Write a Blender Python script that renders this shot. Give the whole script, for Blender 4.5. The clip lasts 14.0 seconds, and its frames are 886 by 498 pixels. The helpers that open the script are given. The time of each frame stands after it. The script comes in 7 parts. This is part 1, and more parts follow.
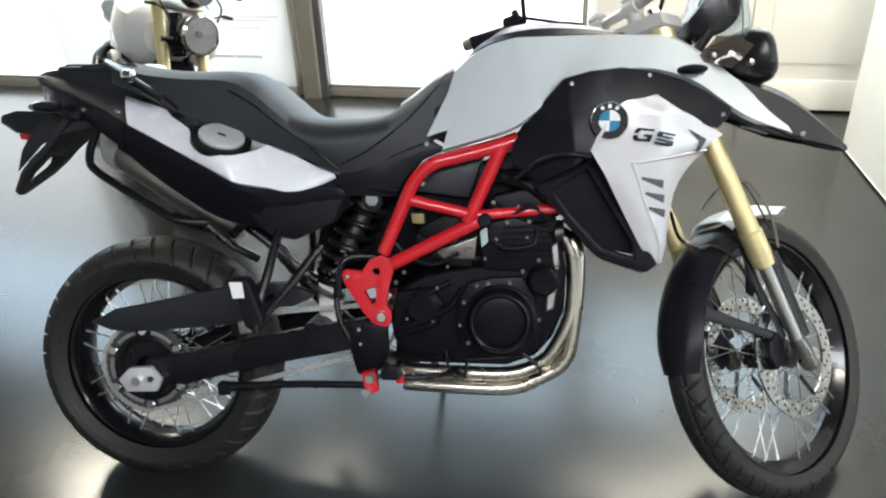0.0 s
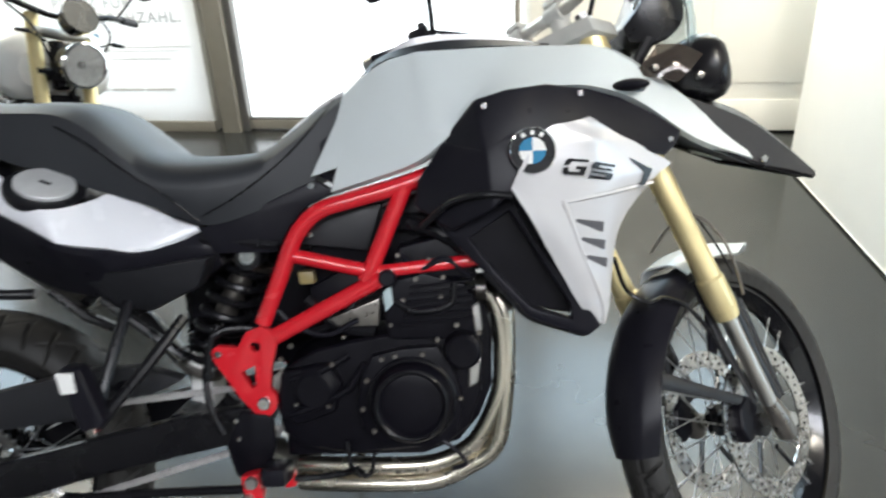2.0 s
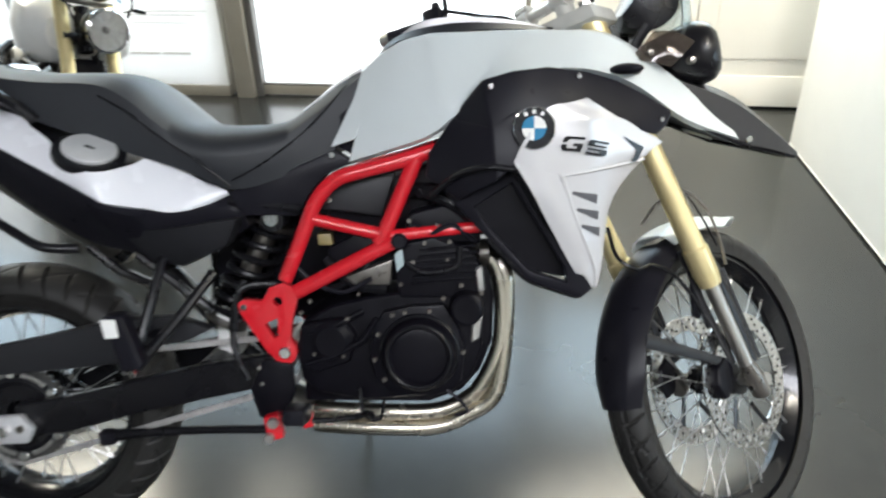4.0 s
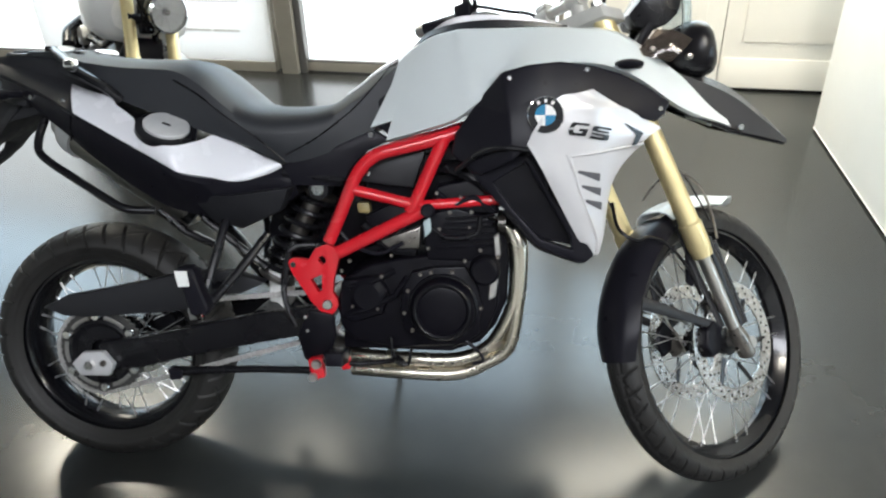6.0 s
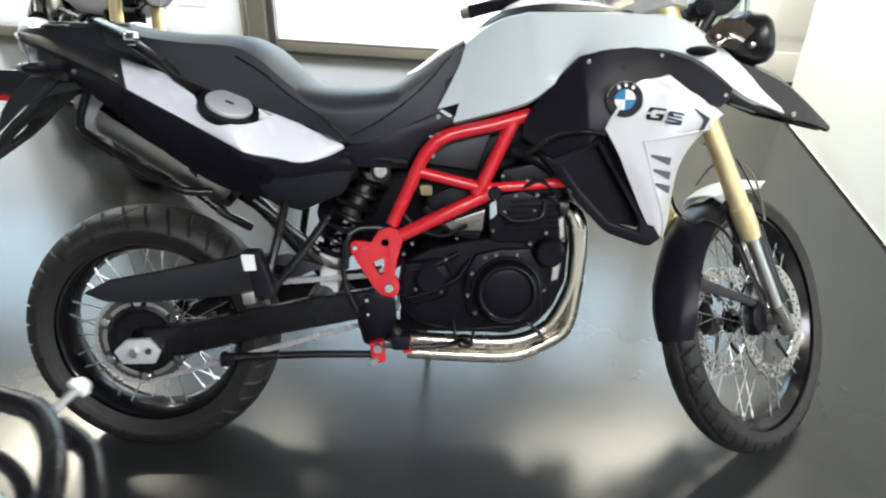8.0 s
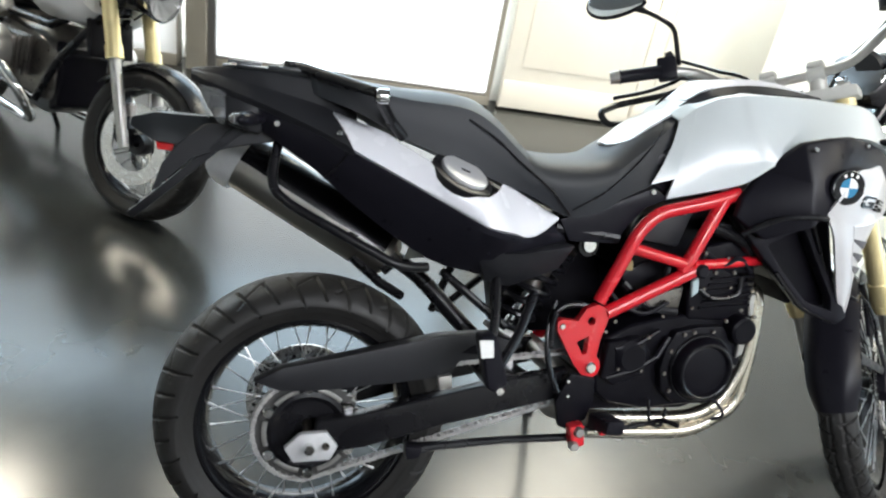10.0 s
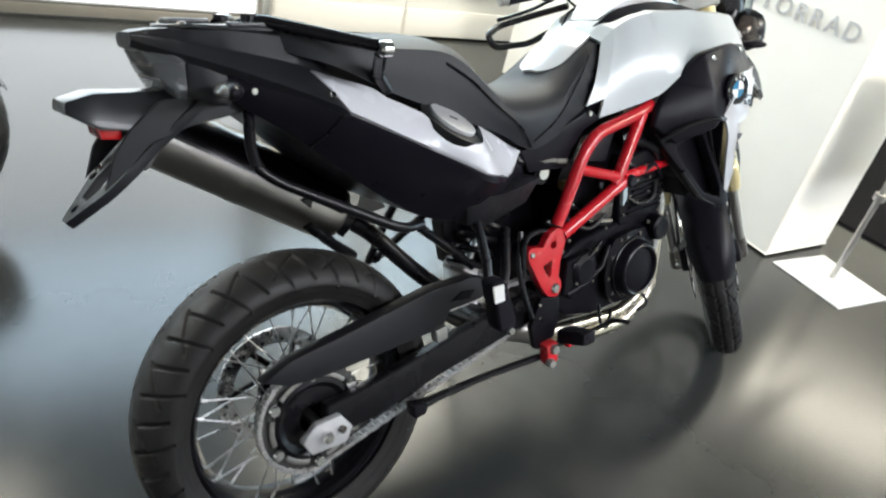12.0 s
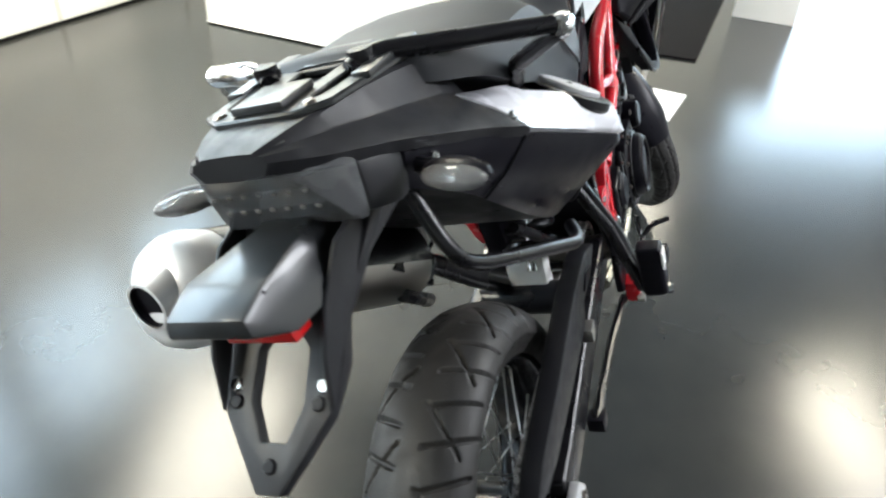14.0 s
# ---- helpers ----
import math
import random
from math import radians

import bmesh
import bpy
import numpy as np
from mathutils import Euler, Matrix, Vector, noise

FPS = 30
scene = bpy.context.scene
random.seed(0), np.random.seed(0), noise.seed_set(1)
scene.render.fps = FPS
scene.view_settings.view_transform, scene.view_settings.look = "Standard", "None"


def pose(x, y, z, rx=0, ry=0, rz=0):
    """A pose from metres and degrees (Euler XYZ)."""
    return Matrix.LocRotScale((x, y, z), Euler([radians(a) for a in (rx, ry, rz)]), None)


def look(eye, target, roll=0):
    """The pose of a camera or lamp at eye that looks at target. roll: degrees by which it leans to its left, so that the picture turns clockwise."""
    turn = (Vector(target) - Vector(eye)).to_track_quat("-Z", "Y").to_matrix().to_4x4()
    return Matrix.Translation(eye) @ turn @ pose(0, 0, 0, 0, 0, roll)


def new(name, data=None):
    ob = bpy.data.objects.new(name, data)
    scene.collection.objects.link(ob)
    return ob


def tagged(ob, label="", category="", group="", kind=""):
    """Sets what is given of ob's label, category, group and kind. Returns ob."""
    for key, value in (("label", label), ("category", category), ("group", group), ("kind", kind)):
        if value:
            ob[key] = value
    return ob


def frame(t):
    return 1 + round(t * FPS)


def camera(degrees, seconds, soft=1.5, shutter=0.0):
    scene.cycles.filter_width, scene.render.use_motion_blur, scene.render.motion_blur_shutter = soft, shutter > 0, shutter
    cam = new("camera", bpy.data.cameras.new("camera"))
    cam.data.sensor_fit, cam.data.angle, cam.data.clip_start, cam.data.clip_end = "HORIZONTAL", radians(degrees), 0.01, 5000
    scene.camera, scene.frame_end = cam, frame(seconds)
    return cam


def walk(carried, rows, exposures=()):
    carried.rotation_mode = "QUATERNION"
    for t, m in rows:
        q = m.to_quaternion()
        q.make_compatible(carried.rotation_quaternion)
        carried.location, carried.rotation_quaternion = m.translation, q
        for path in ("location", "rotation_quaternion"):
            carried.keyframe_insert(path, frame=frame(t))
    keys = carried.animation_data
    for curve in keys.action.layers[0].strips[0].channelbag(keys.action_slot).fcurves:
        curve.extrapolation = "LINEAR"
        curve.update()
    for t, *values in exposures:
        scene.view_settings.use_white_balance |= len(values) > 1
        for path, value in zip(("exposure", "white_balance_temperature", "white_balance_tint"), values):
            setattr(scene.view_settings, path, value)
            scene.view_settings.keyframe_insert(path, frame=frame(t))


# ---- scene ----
cam = camera(63.3, 14.0, soft=2.2, shutter=0.5)
PATH = [
    (0, (0.498, -1.081, 1.434), (0.825, 0.65, 0.488), -2.4),
    (0.5, (0.494, -1.106, 1.423), (0.832, 0.632, 0.492), -1.7),
    (1, (0.506, -1.058, 1.422), (0.826, 0.675, 0.475), -2.4),
    (1.5, (0.58, -0.922, 1.391), (0.901, 0.799, 0.425), -4.4),
    (2, (0.664, -0.8, 1.336), (1.133, 0.933, 0.455), -2.7),
    (2.5, (0.73, -0.732, 1.315), (1.319, 0.959, 0.425), -3.8),
    (3, (0.754, -0.728, 1.309), (1.473, 0.901, 0.399), -1.5),
    (3.5, (0.729, -0.77, 1.346), (1.31, 0.904, 0.42), -3.1),
    (4, (0.634, -0.908, 1.39), (1.071, 0.791, 0.429), -1.7),
    (4.2, (0.624, -0.962, 1.407), (1.011, 0.751, 0.451), -2.5),
    (6.3, (0.61, -1.108, 1.483), (0.919, 0.583, 0.461), -1.8),
    (6.5, (0.6, -1.108, 1.474), (0.882, 0.588, 0.452), -2.2),
    (7, (0.601, -1.099, 1.474), (0.866, 0.587, 0.431), -3.0),
    (7.5, (0.538, -1.046, 1.463), (0.861, 0.619, 0.403), -1.5),
    (8, (0.305, -1.032, 1.48), (0.823, 0.586, 0.425), 1.4),
    (8.5, (0.088, -0.985, 1.492), (0.726, 0.614, 0.474), 4.4),
    (9, (-0.086, -0.814, 1.482), (0.63, 0.799, 0.541), 3.8),
    (9.2, (-0.16, -0.755, 1.478), (0.589, 0.842, 0.535), 5.1),
    (11.5, (-0.766, -0.228, 1.42), (0.658, 0.74, 0.402), 15.9),
    (12, (-0.782, -0.134, 1.407), (0.704, 0.713, 0.369), 13.9),
    (12.5, (-0.732, 0.089, 1.374), (0.802, 0.816, 0.317), 7.7),
    (13, (-0.736, 0.331, 1.342), (0.84, 0.869, 0.235), 5.4),
    (13.5, (-0.764, 0.521, 1.34), (0.883, 0.764, 0.233), 3.2),
    (14, (-0.689, 0.705, 1.299), (0.959, 0.703, 0.166), 3.1),
]
walk(cam, [(t, look(eye, target, roll)) for t, eye, target, roll in PATH],
     exposures=[(t, stops, 6400, 10) for t, stops in ((0, 0.6), (4, 0.66), (6.5, 0.62), (7, 0.70), (9, 0.90), (11.5, 0.86), (12, 0.80), (13, 1.02), (13.5, 1.17), (14, 1.36))])

# ---- world and lights ----
world = bpy.data.worlds.new("showroom_world")
scene.world = world
world.use_nodes = True
world.node_tree.nodes["Background"].inputs[0].default_value = (0.9, 0.95, 1.0, 1)
world.node_tree.nodes["Background"].inputs[1].default_value = 0.05


def lamp(name, kind, m, energy, colour=(1, 1, 1), size=0.3, sizey=None, angle=None, blend=0.5):
    data = bpy.data.lights.new(name, kind)
    data.energy, data.color = energy, colour
    if kind == "AREA":
        data.shape, data.size, data.size_y = "RECTANGLE", size, sizey or size
    elif kind == "SPOT":
        data.shadow_soft_size, data.spot_size, data.spot_blend = size, radians(angle), blend
    ob = new(name, data)
    ob.matrix_world = m
    return ob


# unseen spots added to brighten partition and doors, small warm panels over display floor
FILL_SPOTS = (((1.5, -1.6, 2.86), (3.0, 1.3, 1.0), 320), ((2.1, 1.2, 2.86), (3.4, 2.8, 0.8), 110))
for eye, aim, watts in FILL_SPOTS:
    lamp("fill_spot_light", "SPOT", look(eye, aim), watts, (1.0, 0.92, 0.76), 0.32, angle=66, blend=0.7)
PANELS = ((-1.2, 3.6, 1.1, 0.40, 60), (0.35, 3.25, 0.5, 0.35, 5), (3.2, -2.5, 1.2, 0.5, 34), (6.3, -0.8, 0.9, 1.8, 55), (2.75, 2.25, 1.5, 0.8, 40))
for x, y, sx, sy, watts in PANELS:
    lamp("unseen_panel_light", "AREA", look((x, y, 2.90), (x, y + 0.01, 0)), watts, (1.0, 0.93, 0.75), sx, sy)
# one broad unseen panel over the aisle, added as fill light
FILL_PANEL = (0.6, -2.6, 2.90)
lamp("unseen_panel_light", "AREA", look(FILL_PANEL, (0.6, -2.55, 0)), 185, (0.93, 0.95, 1.0), 3.6, 1.2)

# ---- materials ----
def nodes_of(name):
    m = bpy.data.materials.new(name)
    m.use_nodes = True
    nt = m.node_tree
    return m, nt, nt.nodes["Principled BSDF"]


def mat(name, col, rough=0.5, metal=0.0, var=0.12, scale=30.0, bump=0.0, bscale=300.0, coat=0.0, wear=0.0, spec=0.5, aniso=None, uneven=0.2):
    """A surface with colour mottling at two sizes, uneven gloss and fine relief."""
    m, nt, bs = nodes_of(name)
    N, L = nt.nodes, nt.links
    tc = N.new("ShaderNodeTexCoord")
    n1 = N.new("ShaderNodeTexNoise")
    n1.inputs["Scale"].default_value, n1.inputs["Detail"].default_value = scale, 5
    n2 = N.new("ShaderNodeTexNoise")
    n2.inputs["Scale"].default_value, n2.inputs["Detail"].default_value = scale / 8, 3
    src = tc.outputs["Object"]
    if aniso:
        mp = N.new("ShaderNodeMapping")
        mp.inputs["Scale"].default_value = aniso
        L.new(src, mp.inputs[0])
        src = mp.outputs[0]
    L.new(src, n1.inputs["Vector"])
    L.new(src, n2.inputs["Vector"])
    mix = N.new("ShaderNodeMath")
    mix.operation = "ADD"
    L.new(n1.outputs[0], mix.inputs[0])
    L.new(n2.outputs[0], mix.inputs[1])
    ramp = N.new("ShaderNodeMapRange")
    ramp.inputs[1].default_value, ramp.inputs[2].default_value = 0.6, 1.4
    ramp.inputs[3].default_value, ramp.inputs[4].default_value = 1 - var, 1 + var
    L.new(mix.outputs[0], ramp.inputs[0])
    mul = N.new("ShaderNodeVectorMath")
    mul.operation = "SCALE"
    mul.inputs[0].default_value = col
    L.new(ramp.outputs[0], mul.inputs["Scale"])
    L.new(mul.outputs[0], bs.inputs["Base Color"])
    rr = N.new("ShaderNodeMapRange")
    rr.inputs[1].default_value, rr.inputs[2].default_value = 0.3, 0.7
    rr.inputs[3].default_value, rr.inputs[4].default_value = max(0.02, rough * (1 - uneven)), min(1, rough * (1 + uneven) + wear)
    L.new(n1.outputs[0], rr.inputs[0])
    L.new(rr.outputs[0], bs.inputs["Roughness"])
    bs.inputs["Metallic"].default_value = metal
    bs.inputs["Specular IOR Level"].default_value = spec
    if coat:
        bs.inputs["Coat Weight"].default_value, bs.inputs["Coat Roughness"].default_value = coat, 0.06
    if bump:
        n3 = N.new("ShaderNodeTexNoise")
        n3.inputs["Scale"].default_value, n3.inputs["Detail"].default_value = bscale, 4
        L.new(src, n3.inputs["Vector"])
        b = N.new("ShaderNodeBump")
        b.inputs["Strength"].default_value, b.inputs["Distance"].default_value = bump, 0.002
        L.new(n3.outputs[0], b.inputs["Height"])
        L.new(b.outputs[0], bs.inputs["Normal"])
    return m


def glow(name, col, strength):
    m, nt, bs = nodes_of(name)
    bs.inputs["Base Color"].default_value = (*col, 1)
    bs.inputs["Roughness"].default_value = 0.5
    bs.inputs["Emission Color"].default_value = (*col, 1)
    bs.inputs["Emission Strength"].default_value = strength
    return m


def glassy(name, col=(1, 1, 1), rough=0.02, weight=1.0):
    m, nt, bs = nodes_of(name)
    bs.inputs["Base Color"].default_value = (*col, 1)
    bs.inputs["Roughness"].default_value = rough
    bs.inputs["Transmission Weight"].default_value = weight
    bs.inputs["IOR"].default_value = 1.45
    return m


M_FLOOR, nt, bs = nodes_of("polished_dark_floor")
tc, n1, n2 = nt.nodes.new("ShaderNodeTexCoord"), nt.nodes.new("ShaderNodeTexNoise"), nt.nodes.new("ShaderNodeTexNoise")
n1.inputs["Scale"].default_value, n1.inputs["Detail"].default_value, n2.inputs["Scale"].default_value, n2.inputs["Detail"].default_value = 1.6, 2, 7, 4
for n_ in (n1, n2):
    nt.links.new(tc.outputs["Object"], n_.inputs["Vector"])
for src, lo, hi, dst in ((n1, 0.185, 0.235, "Roughness"),):
    mr = nt.nodes.new("ShaderNodeMapRange")
    mr.inputs[1].default_value, mr.inputs[2].default_value, mr.inputs[3].default_value, mr.inputs[4].default_value = 0.2, 0.8, lo, hi
    nt.links.new(src.outputs[0], mr.inputs[0])
    nt.links.new(mr.outputs[0], bs.inputs[dst])
cr = nt.nodes.new("ShaderNodeMix")
cr.data_type = "RGBA"
cr.inputs[6].default_value, cr.inputs[7].default_value = (0.016, 0.0175, 0.018, 1), (0.029, 0.030, 0.028, 1)
nt.links.new(n2.outputs[0], cr.inputs[0])
nt.links.new(cr.outputs[2], bs.inputs["Base Color"])
bs.inputs["Specular IOR Level"].default_value = 0.5
M_WALL = mat("white_wall_paint", (0.84, 0.82, 0.76), 0.55, var=0.03, scale=6, bump=0.04, bscale=200)
M_DOOR = mat("cream_door_paint", (0.78, 0.76, 0.70), 0.45, var=0.03, scale=5, bump=0.03, bscale=120)
M_CEIL = mat("ceiling_paint", (0.20, 0.20, 0.197), 0.8, var=0.06, scale=5)
M_HOUSE = mat("white_lamp_housing", (0.72, 0.72, 0.70), 0.6, var=0.04, scale=9)
M_FRAME = mat("bronze_window_frame", (0.30, 0.28, 0.24), 0.45, metal=0.2, var=0.08, scale=14)
M_FRAMED = mat("dark_window_rebate", (0.16, 0.155, 0.145), 0.45, metal=0.2, var=0.08, scale=14)
M_WINDOW = glow("daylit_window_pane", (0.66, 0.85, 1.0), 4.2)
M_BLIND = glow("daylit_window_blind", (0.92, 0.97, 1.0), 1.7)
M_BOARD = mat("white_display_board", (0.86, 0.85, 0.82), 0.5, var=0.02, scale=4)
# printed film: mostly diffuse, lets some of the window's light through
bt, bs = M_BOARD.node_tree, M_BOARD.node_tree.nodes["Principled BSDF"]
tr, mx = bt.nodes.new("ShaderNodeBsdfTranslucent"), bt.nodes.new("ShaderNodeMixShader")
tr.inputs["Color"].default_value = (0.96, 0.97, 0.98, 1)
mx.inputs[0].default_value = 0.40
bt.links.new(bs.outputs[0], mx.inputs[1])
bt.links.new(tr.outputs[0], mx.inputs[2])
bt.links.new(mx.outputs[0], bt.nodes["Material Output"].inputs[0])
M_PRINT = mat("grey_print", (0.50, 0.50, 0.50), 0.6, var=0.05)
M_PALE = mat("pale_print", (0.70, 0.69, 0.67), 0.6, var=0.05)
M_MAT = mat("black_carpet", (0.0075, 0.0068, 0.0072), 0.95, var=0.3, scale=90, bump=0.5, bscale=420, spec=0.08)
M_TYRE = mat("tyre_rubber", (0.0150, 0.0142, 0.0135), 0.56, var=0.28, scale=45, bump=0.22, bscale=380, spec=0.45)
M_RIM = mat("black_anodised_rim", (0.006, 0.006, 0.008), 0.22, metal=0.35, var=0.1, coat=0.3)
M_BLACK = mat("black_plastic", (0.0100, 0.0096, 0.0135), 0.33, var=0.12, scale=25, bump=0.04, bscale=700, spec=0.14)
M_SATIN = mat("satin_black_paint", (0.0070, 0.0068, 0.0085), 0.27, var=0.05, scale=9, spec=0.3)
M_GREYPL = mat("dark_grey_plastic", (0.016, 0.0162, 0.019), 0.44, var=0.14, scale=50, bump=0.15, bscale=900, spec=0.34)
M_ENG = mat("black_engine_casting", (0.0046, 0.0042, 0.0066), 0.36, var=0.25, scale=30, bump=0.15, bscale=400, spec=0.13)
M_SEAT = mat("black_seat_vinyl", (0.015, 0.0165, 0.0205), 0.50, var=0.06, scale=40, bump=0.04, bscale=700, spec=0.42)
for link in list(M_SEAT.node_tree.links):
    if link.to_socket.name == "Roughness":
        M_SEAT.node_tree.links.remove(link)
M_SEAT.node_tree.nodes["Principled BSDF"].inputs["Roughness"].default_value = 0.54
M_WHITE = mat("pearl_white_paint", (0.72, 0.72, 0.76), 0.27, var=0.02, scale=20, coat=0.35, uneven=0.03)
M_TANK = mat("pale_grey_green_paint", (0.56, 0.60, 0.61), 0.30, var=0.02, scale=20, coat=0.25, uneven=0.03)
M_SILVERP = mat("silver_white_paint", (0.60, 0.59, 0.60), 0.32, metal=0.25, var=0.02, scale=40, coat=0.4, uneven=0.03)
M_RED = mat("red_frame_enamel", (0.58, 0.012, 0.022), 0.24, var=0.06, scale=30, coat=0.5)
M_REDLENS = mat("red_reflector_plastic", (0.50, 0.008, 0.010), 0.15, var=0.05, coat=0.6)
M_GOLD = mat("gold_anodised_fork", (0.78, 0.66, 0.36), 0.38, metal=0.7, var=0.06, scale=40)
M_STEEL = mat("brushed_stainless_steel", (0.46, 0.44, 0.41), 0.34, metal=1.0, var=0.05, scale=14)
M_CHROME = mat("bright_metal", (0.74, 0.74, 0.74), 0.14, metal=1.0, var=0.05)
M_ALU = mat("cast_aluminium", (0.50, 0.49, 0.47), 0.38, metal=0.9, var=0.14, scale=60, bump=0.1)
M_HEADER = mat("heat_tinted_steel", (0.60, 0.555, 0.47), 0.26, metal=1.0, var=0.06, scale=14)
M_DULL = mat("grey_steel", (0.20, 0.185, 0.17), 0.32, metal=0.9, var=0.2, scale=70)
M_DISC = mat("brake_disc_steel", (0.62, 0.61, 0.60), 0.25, metal=1.0, var=0.15, scale=60)
M_BLUE = mat("blue_badge_enamel", (0.03, 0.20, 0.36), 0.2, var=0.03, coat=0.6)
M_BADGE = mat("white_badge_enamel", (0.82, 0.82, 0.80), 0.2, var=0.03, coat=0.6)
M_LENS = glassy("clear_lamp_lens", (0.80, 0.80, 0.80), 0.08, 0.85)
M_SMOKE = glassy("smoked_deflector", (0.30, 0.25, 0.22), 0.05, 0.9)
M_SCREEN = glassy("tinted_windscreen", (0.62, 0.70, 0.72), 0.04, 0.92)
M_MIRROR = mat("mirror_glass", (0.85, 0.86, 0.88), 0.03, metal=1.0, var=0.0)
M_GREEN = mat("pale_blue_grey_enamel", (0.36, 0.44, 0.46), 0.25, var=0.05, coat=0.4)
M_YELLOW = mat("yellowed_reservoir_plastic", (0.24, 0.19, 0.08), 0.4, var=0.1)
M_LABEL = mat("white_sticker", (0.80, 0.80, 0.78), 0.4, var=0.03)
M_HOOD = mat("gloss_black_plastic", (0.014, 0.016, 0.018), 0.33, var=0.05, scale=20, spec=0.5, coat=0.2)
M_SPOKE = mat("spoke_steel", (0.46, 0.46, 0.46), 0.30, metal=0.85, var=0.05)
M_SPROCKET = mat("sprocket_steel", (0.10, 0.098, 0.096), 0.40, metal=0.6, var=0.15, scale=90)
M_CHAIN = mat("chain_steel", (0.42, 0.41, 0.40), 0.42, metal=0.3, var=0.2, scale=90)
M_CAP = mat("brushed_cap_metal", (0.60, 0.60, 0.61), 0.40, metal=0.35, var=0.08, scale=60)
M_CAST = mat("pale_cast_alloy", (0.40, 0.40, 0.385), 0.5, metal=0.15, var=0.10, scale=50, bump=0.1)
M_RTANK = mat("brushed_silver_paint", (0.80, 0.80, 0.79), 0.38, metal=0.15, var=0.03, scale=40, coat=0.2)
M_LOUV_SHADE = mat("louvre_shade_grey", (0.13, 0.13, 0.14), 0.35, var=0.05)
M_TLAMP = glassy("tail_lamp_lens", (0.20, 0.205, 0.215), 0.08, 0.55)

# ---- mesh helpers ----
def finish(bm, name, material, smooth=True, sharp=32):
    bmesh.ops.recalc_face_normals(bm, faces=bm.faces)
    me = bpy.data.meshes.new(name)
    if smooth:
        for f in bm.faces:
            f.smooth = True
        for e in bm.edges:
            if len(e.link_faces) == 2 and e.calc_face_angle(0) > radians(sharp):
                e.smooth = False
    bm.to_mesh(me)
    bm.free()
    for m in material if isinstance(material, (list, tuple)) else [material]:
        me.materials.append(m)
    return me


def part(name, bm, material, parent=None, label="", smooth=True, sharp=32):
    ob = new(name, finish(bm, name, material, smooth, sharp))
    if parent is not None:
        ob.parent = parent
    if label:
        ob["label"] = label
    return ob


def thing(name, m, label, category, group="", kind=""):
    ob = new(name)
    ob.empty_display_size = 0.1
    ob.matrix_world = m
    return tagged(ob, label, category, group, kind)


def spline(pts, n=6, closed=False):
    """Points of a smooth curve through pts."""
    P = [Vector(p) for p in pts]
    if len(P) < 3 or n < 2:
        return P
    out = []
    m = len(P)
    for i in range(m if closed else m - 1):
        a = P[(i - 1) % m] if closed or i > 0 else P[0] * 2 - P[1]
        b, c = P[i], P[(i + 1) % m]
        d = P[(i + 2) % m] if closed or i + 2 < m else c * 2 - b
        for k in range(n):
            t = k / n
            out.append(0.5 * (2 * b + (c - a) * t + (2 * a - 5 * b + 4 * c - d) * t * t + (3 * b - a - 3 * c + d) * t ** 3))
    if not closed:
        out.append(P[-1])
    return out


def rounded(pts, r, n=4):
    """A polyline whose corners are rounded by the length r."""
    P = [Vector(p) for p in pts]
    out = [P[0]]
    for a, b, c in zip(P, P[1:], P[2:]):
        q = min(r, (a - b).length * 0.48, (c - b).length * 0.48)
        s, e = b + (a - b).normalized() * q, b + (c - b).normalized() * q
        for k in range(n + 1):
            t = k / n
            out.append(s * (1 - t) ** 2 + b * 2 * t * (1 - t) + e * t * t)
    out.append(P[-1])
    return out


def tube(bm, pts, r, seg=12, closed=False, flat=1.0):
    """A round bar along pts; r: a radius or one for each point; flat squeezes it across its binormal."""
    P = [Vector(p) for p in pts]
    n = len(P)
    rs = r if isinstance(r, (list, tuple)) else [r] * n
    rings = []
    up = None
    for i, p in enumerate(P):
        a = P[i - 1] if i > 0 or closed else p
        b = P[(i + 1) % n] if i < n - 1 or closed else p
        d = (b - a).normalized()
        if up is None:
            up = Vector((0, 1, 0)) if abs(d.y) < 0.9 else Vector((0, 0, 1))
        up = (up - d * up.dot(d)).normalized()
        side = d.cross(up)
        rings.append([bm.verts.new(p + (up * math.cos(2 * math.pi * k / seg) * flat + side * math.sin(2 * math.pi * k / seg)) * rs[i]) for k in range(seg)])
    for i in range(n if closed else n - 1):
        A, B = rings[i], rings[(i + 1) % n]
        for k in range(seg):
            bm.faces.new((A[k], A[(k + 1) % seg], B[(k + 1) % seg], B[k]))
    if not closed:
        bm.faces.new(rings[0][::-1])
        bm.faces.new(rings[-1])
    return bm


def bar(pts, r, seg=12, closed=False, flat=1.0):
    return tube(bmesh.new(), pts, r, seg, closed, flat)


def lathe(bm, prof, seg=64, axis="y", centre=(0, 0, 0), closed=False, caps=False):
    """Turns the profile [(radius, offset)] round an axis."""
    c = Vector(centre)
    rings = []
    for k in range(seg):
        a = 2 * math.pi * k / seg
        ring = []
        for r, o in prof:
            u, v = r * math.cos(a), r * math.sin(a)
            q = {"y": (u, o, v), "x": (o, u, v), "z": (u, v, o)}[axis]
            ring.append(bm.verts.new(c + Vector(q)))
        rings.append(ring)
    m = len(prof)
    for k in range(seg):
        A, B = rings[k], rings[(k + 1) % seg]
        for i in range(m if closed else m - 1):
            j = (i + 1) % m
            bm.faces.new((A[i], A[j], B[j], B[i]))
    if caps:
        bm.faces.new([r[0] for r in rings])
        bm.faces.new([r[-1] for r in rings][::-1])
    return bm


